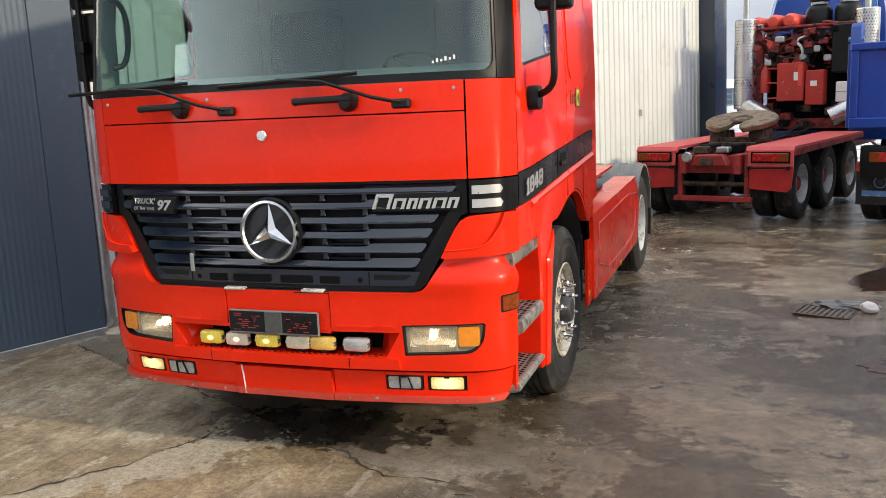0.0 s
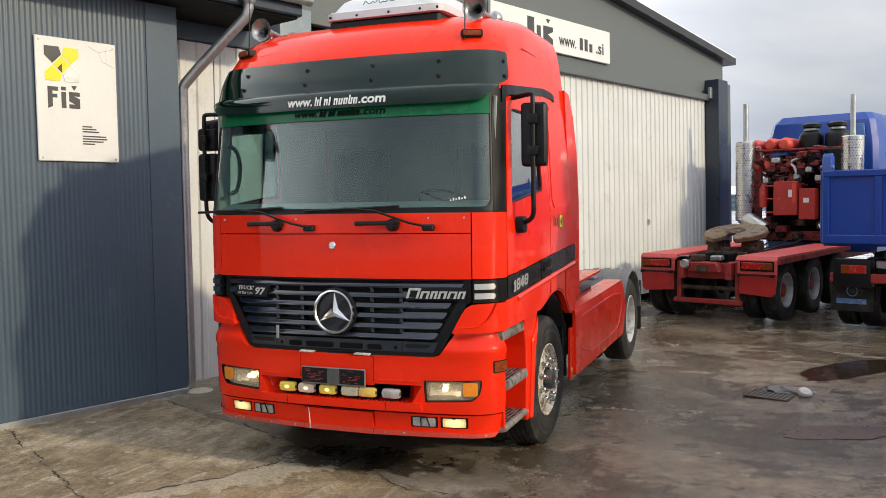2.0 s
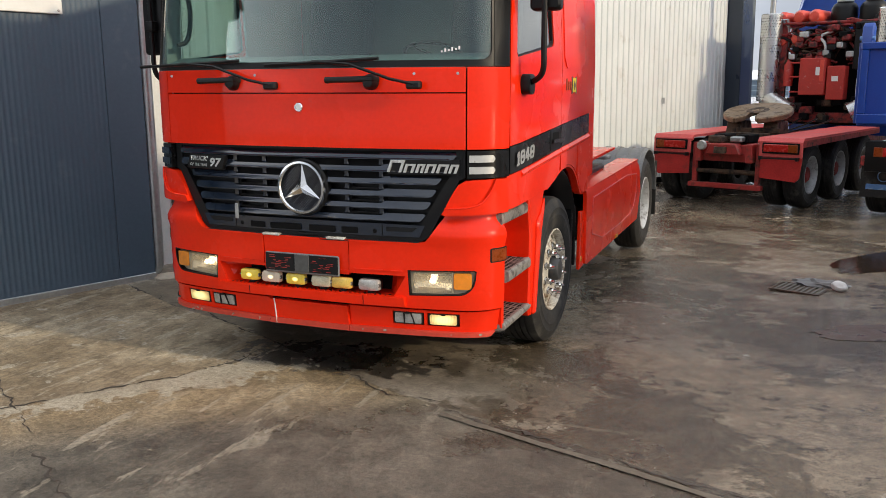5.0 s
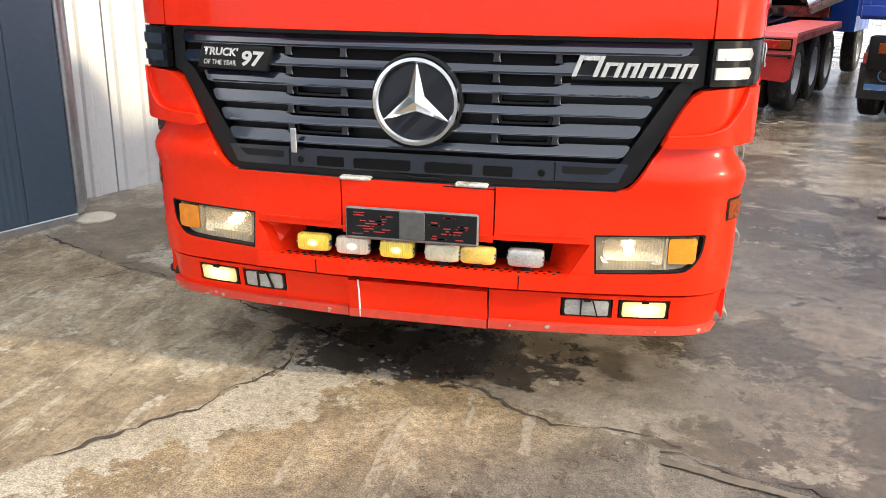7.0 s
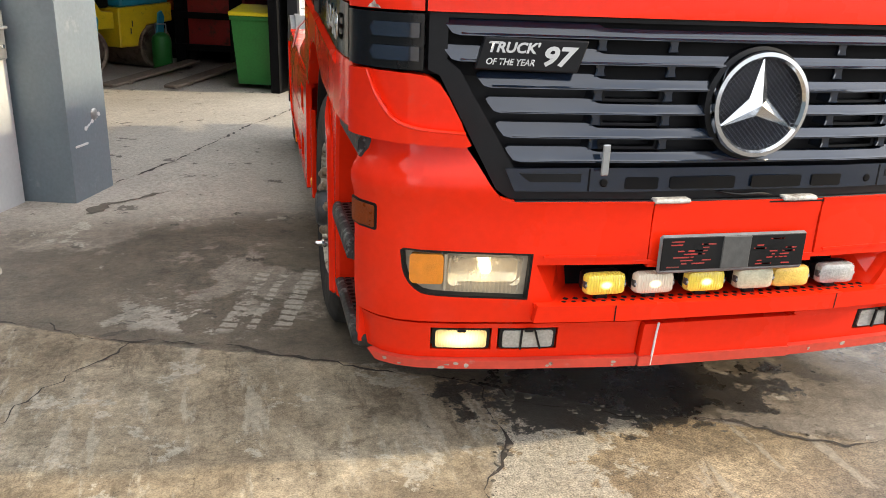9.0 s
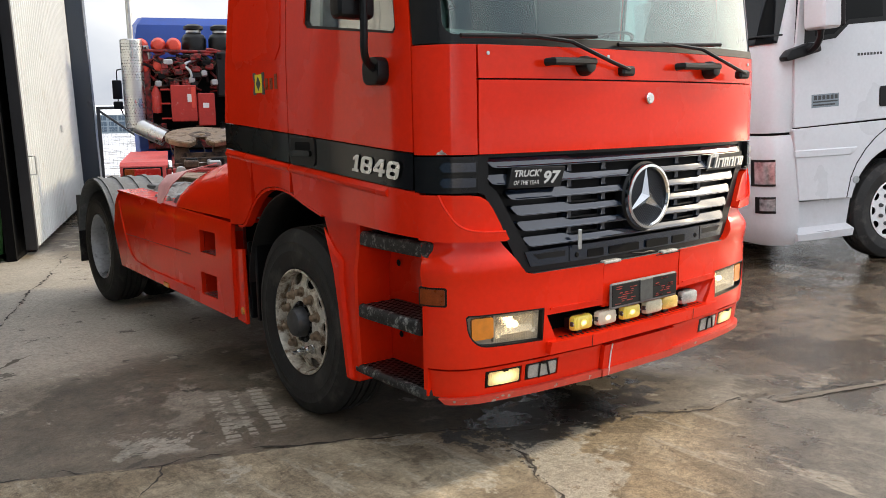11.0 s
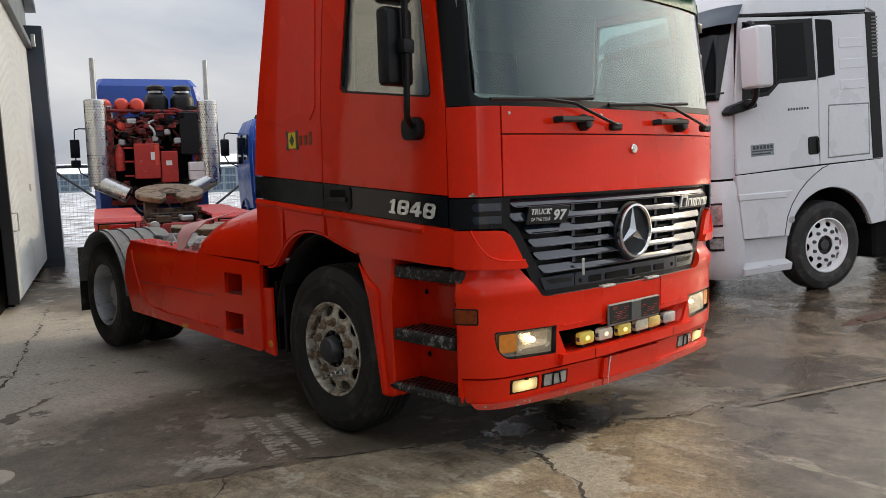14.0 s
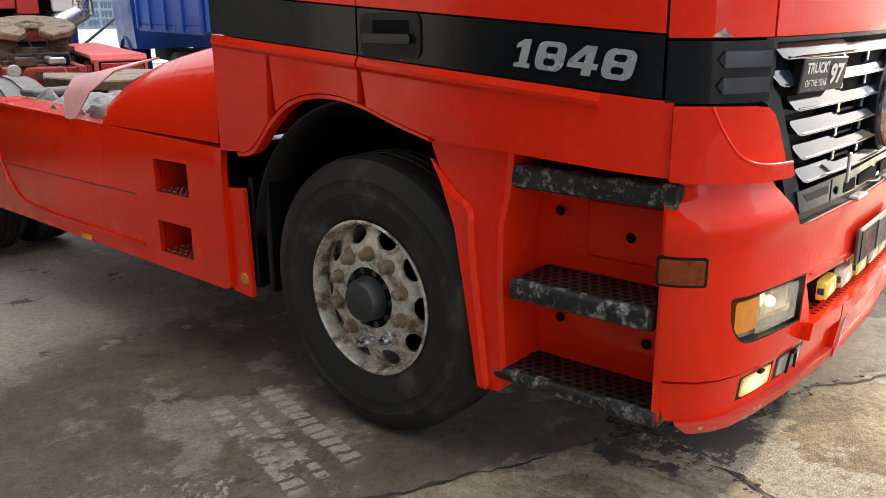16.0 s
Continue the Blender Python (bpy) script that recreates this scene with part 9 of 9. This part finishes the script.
        face("sticker_bar", rect(0.765, 1.005, 1.575, 1.590), LETTER_DARK, 1.236, 1.2405, sticker, bevel=0)
        # entry step
        st = part("step_box", loft([[(k * 0.98, 0.52, 0.69), (k * 0.98, 1.15, 0.70), (k * 1.17, 1.15, 0.70), (k * 1.17, 0.52, 0.69)], [(k * 0.98, 0.53, 0.44), (k * 0.98, 1.15, 0.45), (k * 1.13, 1.15, 0.45), (k * 1.13, 0.53, 0.44)],
                                    [(k * 0.98, 0.53, 0.40), (k * 0.98, 1.16, 0.40), (k * 1.235, 1.16, 0.40), (k * 1.235, 0.53, 0.40)], [(k * 0.98, 0.54, 0.33), (k * 0.98, 1.16, 0.34), (k * 1.225, 1.16, 0.34), (k * 1.225, 0.54, 0.33)]]), WHITE, t, "white entry step", angle=20)
        part("step_pad", moved(lathe([(0, 0.008), (0.055, 0.008), (0.06, 0)], (0, 0, 0), (0, 0, 1), 20), Matrix.Translation((k * 1.18, 0.85, 0.40)) @ Matrix.Diagonal((0.8, 3.6, 1, 1))), GREY_PLASTIC, st)
        # mirror
        arm = part("mirror_arm", tube([(k * 1.22, 0.98, 2.90), (k * 1.40, 1.08, 2.88), (k * 1.46, 1.10, 2.75), (k * 1.46, 1.10, 2.2), (k * 1.40, 1.12, 2.08), (k * 1.24, 1.12, 2.05)], 0.030, 8, smooth=1), BLACK, t)
        mir = part("mirror", box(min(k * 1.33, k * 1.60), max(k * 1.33, k * 1.60), 1.00, 1.20, 2.24, 2.84, 0.05, 3), WHITE, arm, "white mirror housing")
        part("mirror_glass", box(min(k * 1.335, k * 1.595), max(k * 1.335, k * 1.595), 0.955, 1.005, 2.25, 2.83, 0.02), BLACK, mir)
        part("arm_foot", prism([(0.98, 2.06), (1.34, 1.99), (1.36, 2.03), (1.30, 2.09), (1.10, 2.14), (1.0, 2.14)], "x", k * 1.215, k * 1.33, 0.02, seg=2), BLACK, arm)
        # wheel: white ten-hole disc
        c = Vector((k * 1.05, 0.0, 0.52))
        w = part("front_wheel", tyre_bm(c, k, 0.485), RUBBER, t, "black tyre on a white ten-hole wheel")
        part("rim", lathe([(0.292, 0.125), (0.300, 0.140), (0.288, 0.145), (0.280, 0.12), (0.262, 0.02)], c, (k, 0, 0), 40), RIM_WHITE, w)
        part("disc", wheel_disc(c, k, 0.115, 0.105, 0.277, 10, 0.030, 0.232, 0.10), RIM_WHITE, w)
        part("drum", lathe([(0, -0.02), (0.25, -0.02)], c, (k, 0, 0), 24), SHADE, w)
        part("hub", lathe([(0.118, 0.10), (0.112, 0.10), (0.10, 0.06), (0.06, 0.06), (0.055, 0.11), (0, 0.115)], c, (k, 0, 0), 24), HUB, w)
        for i in range(10):
            a = 2 * math.pi * (i + 0.5) / 10
            part("wheel_nut", lathe([(0.020, 0.11), (0.018, 0.135), (0, 0.138)], c + Vector((0, 0.165 * math.cos(a), 0.165 * math.sin(a))), (k, 0, 0), 8), HUB, w)
        part("rear_wheel", tyre_bm(Vector((k * 1.03, -3.6, 0.52)), k, 0.52), RUBBER, t)
        part("side_fairing", box(min(k * 1.15, k * 1.2), max(k * 1.15, k * 1.2), -3.0, -0.95, 0.35, 1.15, 0.02), WHITE, t, "white side fairing")
        part("side_extender", prism([(-0.805, 0.70), (-0.805, 1.402), (-0.735, 2.975), (-0.62, 3.03), (-0.66, 3.44), (-1.02, 3.46), (-1.22, 2.98), (-1.30, 0.70)], "x", k * 1.19, k * 1.236, 0.008), WHITE, t, "white side extender panel")
    # roof deflector: a wedge that rises to the rear, over a plain base
    def hoop(y, w, z0, z1, r=0.10):
        r = min(r, (z1 - z0) * 0.45)
        return [(-w, y, z0), (-w, y, z1 - r), (-w + 0.03, y, z1 - r * 0.4), (-w + 0.10, y, z1), (0, y, z1 + 0.03), (w - 0.10, y, z1), (w - 0.03, y, z1 - r * 0.4), (w, y, z1 - r), (w, y, z0)]
    defl = part("roof_deflector", loft([hoop(0.80, 0.70, 3.42, 3.49), hoop(0.45, 0.86, 3.44, 3.62), hoop(0.05, 0.96, 3.56, 3.77), hoop(-0.45, 1.02, 3.64, 3.95), hoop(-0.86, 1.04, 3.71, 4.07), hoop(-1.0, 1.04, 3.75, 3.80)]), WHITE, t, "white roof wind deflector", angle=50)
    part("deflector_back", box(-0.90, 0.90, -0.88, -0.30, 3.42, 3.66, 0.03, 2), MORTAR, defl, "beige inside of the deflector")
    for x, y in ((-0.95, 0.98), (-0.75, 1.02)):
        part("aerial", rod((x, y, 3.35), (x, y - 0.02, 3.95), 0.006, 6, None, 0.003), BLACK, t)
    part("marker", box(-1.20, -1.13, 0.98, 1.06, 3.24, 3.27, 0.005), BLACK, t)
    part("frame", box(-0.45, 0.45, -5.0, 0.9, 0.6, 0.95, 0.01), SHADE, t)
    part("tank", box(-1.1, 1.1, -2.8, -1.1, 0.34, 0.95, 0.06), SHADE, t)
    # two unseen blocks, added to stop the low sun passing below the cab
    part("mudguard", box(-1.15, 1.15, -0.95, -0.72, 0.28, 1.30, 0.03), SHADE, t, "unseen near-black panel added behind the front wheels to block low sun")
    part("underbody", box(-0.68, 0.68, -0.9, 1.30, 0.32, 1.25, 0.03), SHADE, t, "unseen near-black block added to keep light from under the cab floor")
    # wet snow lying on the roof and in front of the deflector
    bm = bmesh.new()
    grid = []
    for i in range(31):
        row = []
        for j in range(31):
            x, y = -0.99 + 1.98 * i / 30, -0.35 + 1.25 * j / 30
            base = lerp_table([(-0.35, 3.50), (0.0, 3.50), (0.5, 3.50), (0.8, 3.44), (1.0, 3.34)], y) - 0.20 * max(0.0, abs(x) - 0.92)
            rise = 0.06 + 0.10 * noise.noise((x * 2.2, y * 2.6, 4.0)) + 0.05 * noise.noise((x * 7, y * 7, 1.0)) + 0.25 * max(0.0, 0.35 - y) * (abs(x) < 1.06) * 0.5
            edge = min(1.0, 8 * min(i, 30 - i) / 30, 6 * min(j + 2, 30 - j) / 30)
            row.append(bm.verts.new((x, y, base - 0.03 + max(0.0, rise) * edge)))
        grid.append(row)
    for a, b in zip(grid, grid[1:]):
        for j in range(30):
            bm.faces.new((a[j], a[j + 1], b[j + 1], b[j]))
    tagged(part("snow_cover", bm, SNOW, t, "wet snow on the roof", angle=60), kind="stuff")
    return t


build_white_truck()


# ---- things inside the hall ----
def build_roller():
    t = thing("road_roller", pose(-3.74, 11.41, -0.12, 0, 0, 52) @ Matrix.Scale(0.88, 4), "small yellow and teal tandem road roller", "road roller")
    for x in (-0.55, 0.95):
        drum = part("drum", lathe([(0, -0.5), (0.36, -0.5), (0.38, -0.48), (0.38, 0.48), (0.36, 0.5), (0, 0.5)], (x, 0.0, 0.38), (0, 1, 0), 32), DRUM, t, "worn steel drum")
        part("drum_face", lathe([(0.05, 0.0), (0.30, 0.0), (0.33, 0.03), (0.36, 0.03)], (x, -0.5, 0.38), (0, -1, 0), 28), DRUM, drum)
        part("drum_fork", prism([(x - 0.07, 0.30), (x + 0.05, 0.30), (x + 0.10, 0.42), (x + 0.16, 0.90), (x + 0.10, 1.0), (x + 0.02, 0.96), (x + 0.0, 0.80), (x - 0.10, 0.45)], "y", -0.58, -0.53, 0.01), TEAL, drum)
        part("drum_motor", lathe([(0.12, 0.0), (0.12, 0.06), (0.06, 0.09), (0, 0.09)], (x, -0.53, 0.38), (0, -1, 0), 16), TEAL, drum)
    part("front_body", prism([(-1.10, 0.72), (0.10, 0.72), (0.10, 1.0), (-0.15, 1.0), (-0.40, 1.35), (-1.05, 1.42), (-1.15, 1.2)], "y", -0.42, 0.42, 0.02), YELLOW, t)
    part("rear_body", prism([(0.18, 0.40), (0.70, 0.40), (0.80, 0.75), (1.45, 0.80), (1.45, 1.12), (0.18, 1.05)], "y", -0.44, 0.44, 0.02), YELLOW, t)
    part("hood", prism([(0.25, 1.06), (1.40, 1.13), (1.42, 1.5), (1.1, 1.75), (0.30, 1.72)], "y", -0.43, 0.43, 0.03), TEAL, t)
    part("seat", box(-0.35, 0.12, -0.3, 0.3, 1.05, 1.5, 0.05, 2), BLACK, t)
    for i, x in enumerate((0.42, 0.46)):
        part("body_mark", box(x, x + 0.02, -0.446, -0.44, 0.62 + 0.12 * i, 0.72 + 0.12 * i, 0), LETTER_DARK, t)
    part("lamp", lathe([(0, 0.01), (0.05, 0.01), (0.055, 0)], (-0.95, -0.42, 1.1), (0, -1, 0), 14), BLACK, t)
    return t


build_roller()
gas = thing("gas_bottle", pose(-2.80, 11.75, -0.12), "green steel gas bottle", "gas bottle")
part("body", lathe([(0, 0), (0.14, 0.005), (0.15, 0.03), (0.15, 0.42), (0.13, 0.50), (0.06, 0.55), (0, 0.56)], (0, 0, 0), (0, 0, 1), 20), GREEN_BIN, gas)
part("collar", tube([(0.08, 0, 0.55), (0.08, 0, 0.68), (-0.08, 0, 0.68), (-0.08, 0, 0.55)], 0.012, 6), STEEL, gas)
wbin = thing("wheeled_bin", pose(-1.30, 9.75, -0.10, 0, 0, -20), "green wheeled bin with a yellow lid", "bin")
part("body", loft([[(-0.24, -0.30, 0.06), (0.24, -0.30, 0.06), (0.24, 0.26, 0.06), (-0.24, 0.26, 0.06)], [(-0.29, -0.38, 0.95), (0.29, -0.38, 0.95), (0.29, 0.34, 0.98), (-0.29, 0.34, 0.98)]]), GREEN_BIN, wbin)
part("lid", prism([(-0.42, 0.96), (0.36, 1.0), (0.38, 1.05), (0.1, 1.09), (-0.42, 1.01)], "x", -0.31, 0.31, 0.01), LETTER_YELLOW, wbin)
part("rim", box(-0.305, 0.305, -0.40, -0.37, 0.90, 0.96, 0.008), GREEN_BIN, wbin)
for x in (-0.26, 0.26):
    part("wheel", lathe([(0, -0.03), (0.10, -0.03), (0.10, 0.03), (0, 0.03)], (x, 0.30, 0.10), (1, 0, 0), 16), RUBBER, wbin)
for x, y in ((-2.83, 10.78), (-2.03, 10.68)):
    plank = thing("plank", pose(x, y, -0.115, 0, -1.6, 67), "long dark weathered board lying on the hall floor", "plank", "boards on the floor")
    part("board", prism([(-1.28, -0.08), (-1.2, -0.11), (1.25, -0.12), (1.28, 0.12), (-1.2, 0.11), (-1.28, 0.08)], "z", 0.045, 0.085, 0.008), WOOD, plank)
    part("batten", box(-0.9, -0.8, -0.10, 0.10, 0.0, 0.046, 0.004), WOOD, plank)
    part("batten", box(0.9, 1.0, -0.10, 0.10, 0.0, 0.046, 0.004), WOOD, plank)
digger = thing("orange_machine", pose(-3.2, 14.0, -0.12, 0, 0, 10), "orange machine frame in the dark of the hall", "machine")
part("body", prism([(-1.2, 0.8), (1.0, 0.8), (1.3, 1.5), (0.6, 2.2), (-0.8, 2.2)], "y", -0.7, 0.7, 0.04), ORANGE, digger)
part("track_base", box(-1.3, 1.3, -0.9, 0.9, 0.0, 0.8, 0.08), SHADE, digger)
part("arm", prism([(-2.2, 1.3), (-0.9, 2.3), (-0.7, 2.1), (-2.0, 1.1)], "y", -0.15, 0.15, 0.02), ORANGE, digger)
fork = thing("fork_truck", pose(-1.72, 13.0, -0.12, 0, 0, -22), "dark fork lift standing in the hall", "forklift")
part("body", box(-0.6, 0.6, -0.9, 0.9, 0.25, 1.2, 0.06, 2), RED_OLD, fork)
part("mast", box(-0.55, -0.38, -1.05, -0.9, 0.0, 2.3, 0.01), SHADE, fork)
part("mast", box(0.38, 0.55, -1.05, -0.9, 0.0, 2.3, 0.01), SHADE, fork)
for z in (0.25, 0.75, 1.15):
    part("mast_rung", box(-0.9, 0.9, -1.08, -1.02, z, z + 0.10, 0.01), SHADE, fork)
part("guard", box(-0.6, 0.6, -0.5, 0.8, 2.05, 2.12, 0.02), SHADE, fork)
for x in (-0.55, 0.55):
    for y in (-0.6, 0.6):
        part("wheel", lathe([(0, -0.1), (0.28, -0.1), (0.28, 0.1), (0, 0.1)], (x, y, 0.28), (1, 0, 0), 18), RUBBER, fork)
        part("guard_post", rod((x, y if y > 0 else -0.45, 1.2), (x, y if y > 0 else -0.45, 2.06), 0.03), SHADE, fork)

# ---- fence, far buildings ----
fence = thing("fence", HALL @ pose(19.4, 0, -0.12), "dark steel mesh fence with braced posts", "fence", kind="structure")
for i in range(9):
    y = 0.2 - 3.0 * i
    part("post", box(-0.05, 0.05, y - 0.05, y + 0.05, 0.0, 2.2, 0.004), ROOF, fence)
    if i in (0, 3):
        part("brace", rod((0, y, 2.1), (0, y - 2.5, 0.2), 0.035), ROOF, fence)
    if i == 2:
        part("brace", rod((0, y, 2.1), (0, y + 2.5, 0.2), 0.035), ROOF, fence)
    part("top_rail", rod((0, y, 2.16), (0, y - 3.0, 2.16), 0.045), ROOF, fence)
    bm = bmesh.new()
    for j in range(30):
        rod((0, y - 0.1 * j, 0.02), (0, y - 0.1 * j, 1.95), 0.0035, 4, bm)
    for j in range(9):
        rod((0, y, 0.1 + 0.21 * j), (0, y - 3.0, 0.1 + 0.21 * j), 0.0035, 4, bm)
    tagged(part("mesh_panel", bm, STEEL, fence), kind="stuff")
for i, (s, d, ln) in enumerate(((95, -25, 46), (140, 30, 60), (130, -90, 50))):
    far = thing("greenhouse", HALL @ pose(s, d, -0.12), "long low building with snowy roof and many panes", "building", kind="structure")
    part("wall", box(0, 9, -ln / 2, ln / 2, 0, 3.0, 0), POST, far)
    part("roof", prism([(-0.4, 3.0), (4.5, 4.6), (9.4, 3.0)], "y", -ln / 2 - 0.3, ln / 2 + 0.3), SNOW, far)
    for r in range(3):
        for j in range(int(ln / 1.5)):
            part("pane", box(-0.06, 0.0, -ln / 2 + 0.3 + 1.5 * j, -ln / 2 + 1.5 + 1.5 * j, 0.3 + 0.9 * r, 1.0 + 0.9 * r, 0), SLATE, far)

# ---- ground details ----
ribbon("crack", [(-6.5, 3.6), (-4.4, 2.6), (-2.9, 1.75), (-2.4, 1.47), (-2.08, 1.27), (-1.6, 1.12), (-1.1, 0.85), (-0.63, 0.62)], 0.022, CRACK, "dark crack between two concrete slabs", 3)
ribbon("crack", [(-0.63, 0.62), (-0.5, 0.45), (-0.17, 0.33), (0.23, 0.18), (0.57, 0.0), (1.05, -0.09)], 0.020, CRACK, "ragged dark crack under the bumper", 4)
ribbon("crack", [(-0.63, 0.60), (-0.66, 0.30), (-0.74, 0.02), (-0.83, -0.19), (-0.95, -0.32), (-1.12, -0.55), (-1.6, -1.25), (-2.2, -2.2)], 0.022, CRACK, "dark crack running towards the open yard", 5)
ribbon("crack", [(-2.50, 0.55), (-2.26, 0.98), (-2.06, 1.27)], 0.010, CRACK, "thin crack", 6)
ribbon("joint", [(-2.54, 4.02), (-2.04, 5.04), (-1.27, 7.0), (-0.4, 9.3)], 0.026, CRACK, "dark joint between floor slabs at the hall door", 7)
ribbon("joint", [(-4.3, 0.75), (-3.62, 0.36), (-2.38, -0.37), (-1.35, -1.01), (-0.2, -1.75)], 0.018, CRACK, "old joint between yard slabs", 8)
ribbon("joint", [(0.97, -0.12), (1.3, -0.22), (2.2, -0.50), (3.4, -0.92), (5.2, -1.55)], 0.03, CRACK, "dark joint beside a pale edge strip", 9)
crumbs = bmesh.new()
rnd = random.Random(23)
RUNS = (((-0.80, -0.12), (-0.66, 0.24), 0.03, 22), ((-0.68, 0.20), (-0.58, 0.56), 0.06, 45), ((-0.63, 0.58), (0.0, 0.28), 0.06, 30), ((0.0, 0.28), (0.97, -0.12), 0.05, 34))
for a, b, spread, n in RUNS:
    for i in range(n):
        k = rnd.random()
        x, y = a[0] + (b[0] - a[0]) * k + rnd.gauss(0, spread * 0.6), a[1] + (b[1] - a[1]) * k + rnd.gauss(0, spread * 0.6)
        r = 0.003 + 0.010 * rnd.random() ** 3
        m = Matrix.Translation((x, y, ground_z(x, y) + r * 0.1)) @ Matrix.Rotation(6.3 * rnd.random(), 4, (0.2 * rnd.random(), 0.2 * rnd.random(), 1.0)) @ Matrix.Diagonal((r * 1.5, r, r * 0.7, 1))
        bmesh.ops.create_icosphere(crumbs, subdivisions=1, radius=1.0, matrix=m)
CRUMB = material("broken_concrete_crumbs", (0.20, 0.17, 0.13), 0.9, var=0.5, scale=14, island=0.3)
tagged(finish("rubble", crumbs, CRUMB), "loose concrete crumbs along the broken cracks", "rubble", kind="stuff")
PALE = material("pale_concrete_edge", (0.118, 0.099, 0.074), 0.75, var=0.35, scale=8, bump=0.3, bscale=50)
ribbon("edge_strip", [(0.97, -0.20), (1.3, -0.30), (2.2, -0.58), (3.4, -1.0), (5.2, -1.63)], 0.11, PALE, "pale concrete edge strip along the joint", 10, 0.008, 0.12)
ribbon("edge_strip", [(-2.6, 3.35), (-2.35, 3.62), (-2.1, 3.85)], 0.12, PALE, "pale mortar patch beside the pillar", 12)
def puddle(name, centre, rx, ry, rz, mat, label, seed, z=0.005):
    bm = bmesh.new()
    c, s_ = math.cos(radians(rz)), math.sin(radians(rz))
    ring = []
    for i in range(72):
        a = 2 * math.pi * i / 72
        k = 1 + 0.30 * noise.noise((math.cos(a) * 1.6 + seed, math.sin(a) * 1.6, seed * 0.7)) + 0.05 * noise.noise((math.cos(a) * 14 + seed, math.sin(a) * 14, 1.7)) + 0.12 * noise.noise((math.cos(a) * 5 + seed, math.sin(a) * 5, 3.1))
        u, v = rx * k * math.cos(a), ry * k * math.sin(a) * (0.35 + 0.65 * abs(math.sin(a)))
        x, y = centre[0] + u * c - v * s_, centre[1] + u * s_ + v * c
        ring.append(bm.verts.new((x, y, ground_z(x, y) + z)))
    mid = bm.verts.new((*centre, ground_z(*centre) + z))
    for i in range(72):
        bm.faces.new((mid, ring[i], ring[(i + 1) % 72]))
    return tagged(finish(name, bm, mat), label, "puddle", kind="structure")


puddle("puddle", (3.80, 5.30), 0.95, 0.34, 60, PATCH, "long dark puddle on the yard", 2)
puddle("puddle", (3.55, 2.30), 0.62, 0.22, 5, SILT, "shallow reddish-brown puddle", 5)
puddle("puddle", (4.2, 0.2), 0.45, 0.09, -10, SILT, "shallow puddle beside the white lorry", 13)
STEEL_DULL = material("dull_worn_steel", (0.13, 0.12, 0.105), 0.6, metal=0.3, var=0.3, scale=20)
drain = thing("drain_grate", pose(2.95, 3.68, ground_z(2.95, 3.68) + 0.004, 0, 0, -20), "rusty square drain grate set in the yard", "drain")
part("frame", sheet([(-0.22, -0.18), (0.22, -0.18), (0.22, 0.18), (-0.22, 0.18)], lambda u, v, d: Vector((u, v, 0.012 - d)), 0.012, [[(-0.20, -0.16), (0.20, -0.16), (0.20, 0.16), (-0.20, 0.16)]]), RUST, drain)
part("pit", box(-0.20, 0.20, -0.16, 0.16, -0.002, 0.002, 0), RUST, drain)
for i in range(9):
    part("bar", box(-0.185 + 0.045 * i, -0.165 + 0.045 * i, -0.16, 0.16, 0.002, 0.011, 0.002), STEEL_DULL, drain)
bag = thing("crumpled_sack", pose(3.12, 3.86, ground_z(3.12, 3.86), 0, 0, -15), "crumpled pale sack beside the drain", "sack")
bm = bmesh.new()
bmesh.ops.create_icosphere(bm, subdivisions=3, radius=0.5)
for v in bm.verts:
    k = 1 + 0.5 * noise.noise(v.co * 4)
    v.co = Vector((v.co.x * 0.46 * k, v.co.y * 0.20 * k, max(0.0, v.co.z * 0.10 * k + 0.012)))
part("sack", bm, GREY_PLASTIC, bag)
stone = thing("pale_stone", pose(3.27, 3.66, ground_z(3.27, 3.66)), "pale stone lying beside the drain", "stone")
bm = bmesh.new()
bmesh.ops.create_icosphere(bm, subdivisions=3, radius=0.06)
for v in bm.verts:
    v.co = Vector((v.co.x * 1.2, v.co.y, v.co.z * 0.8 + 0.045)) * (1 + 0.25 * noise.noise(v.co * 20))
part("stone", bm, WHITE_PLAIN, stone)
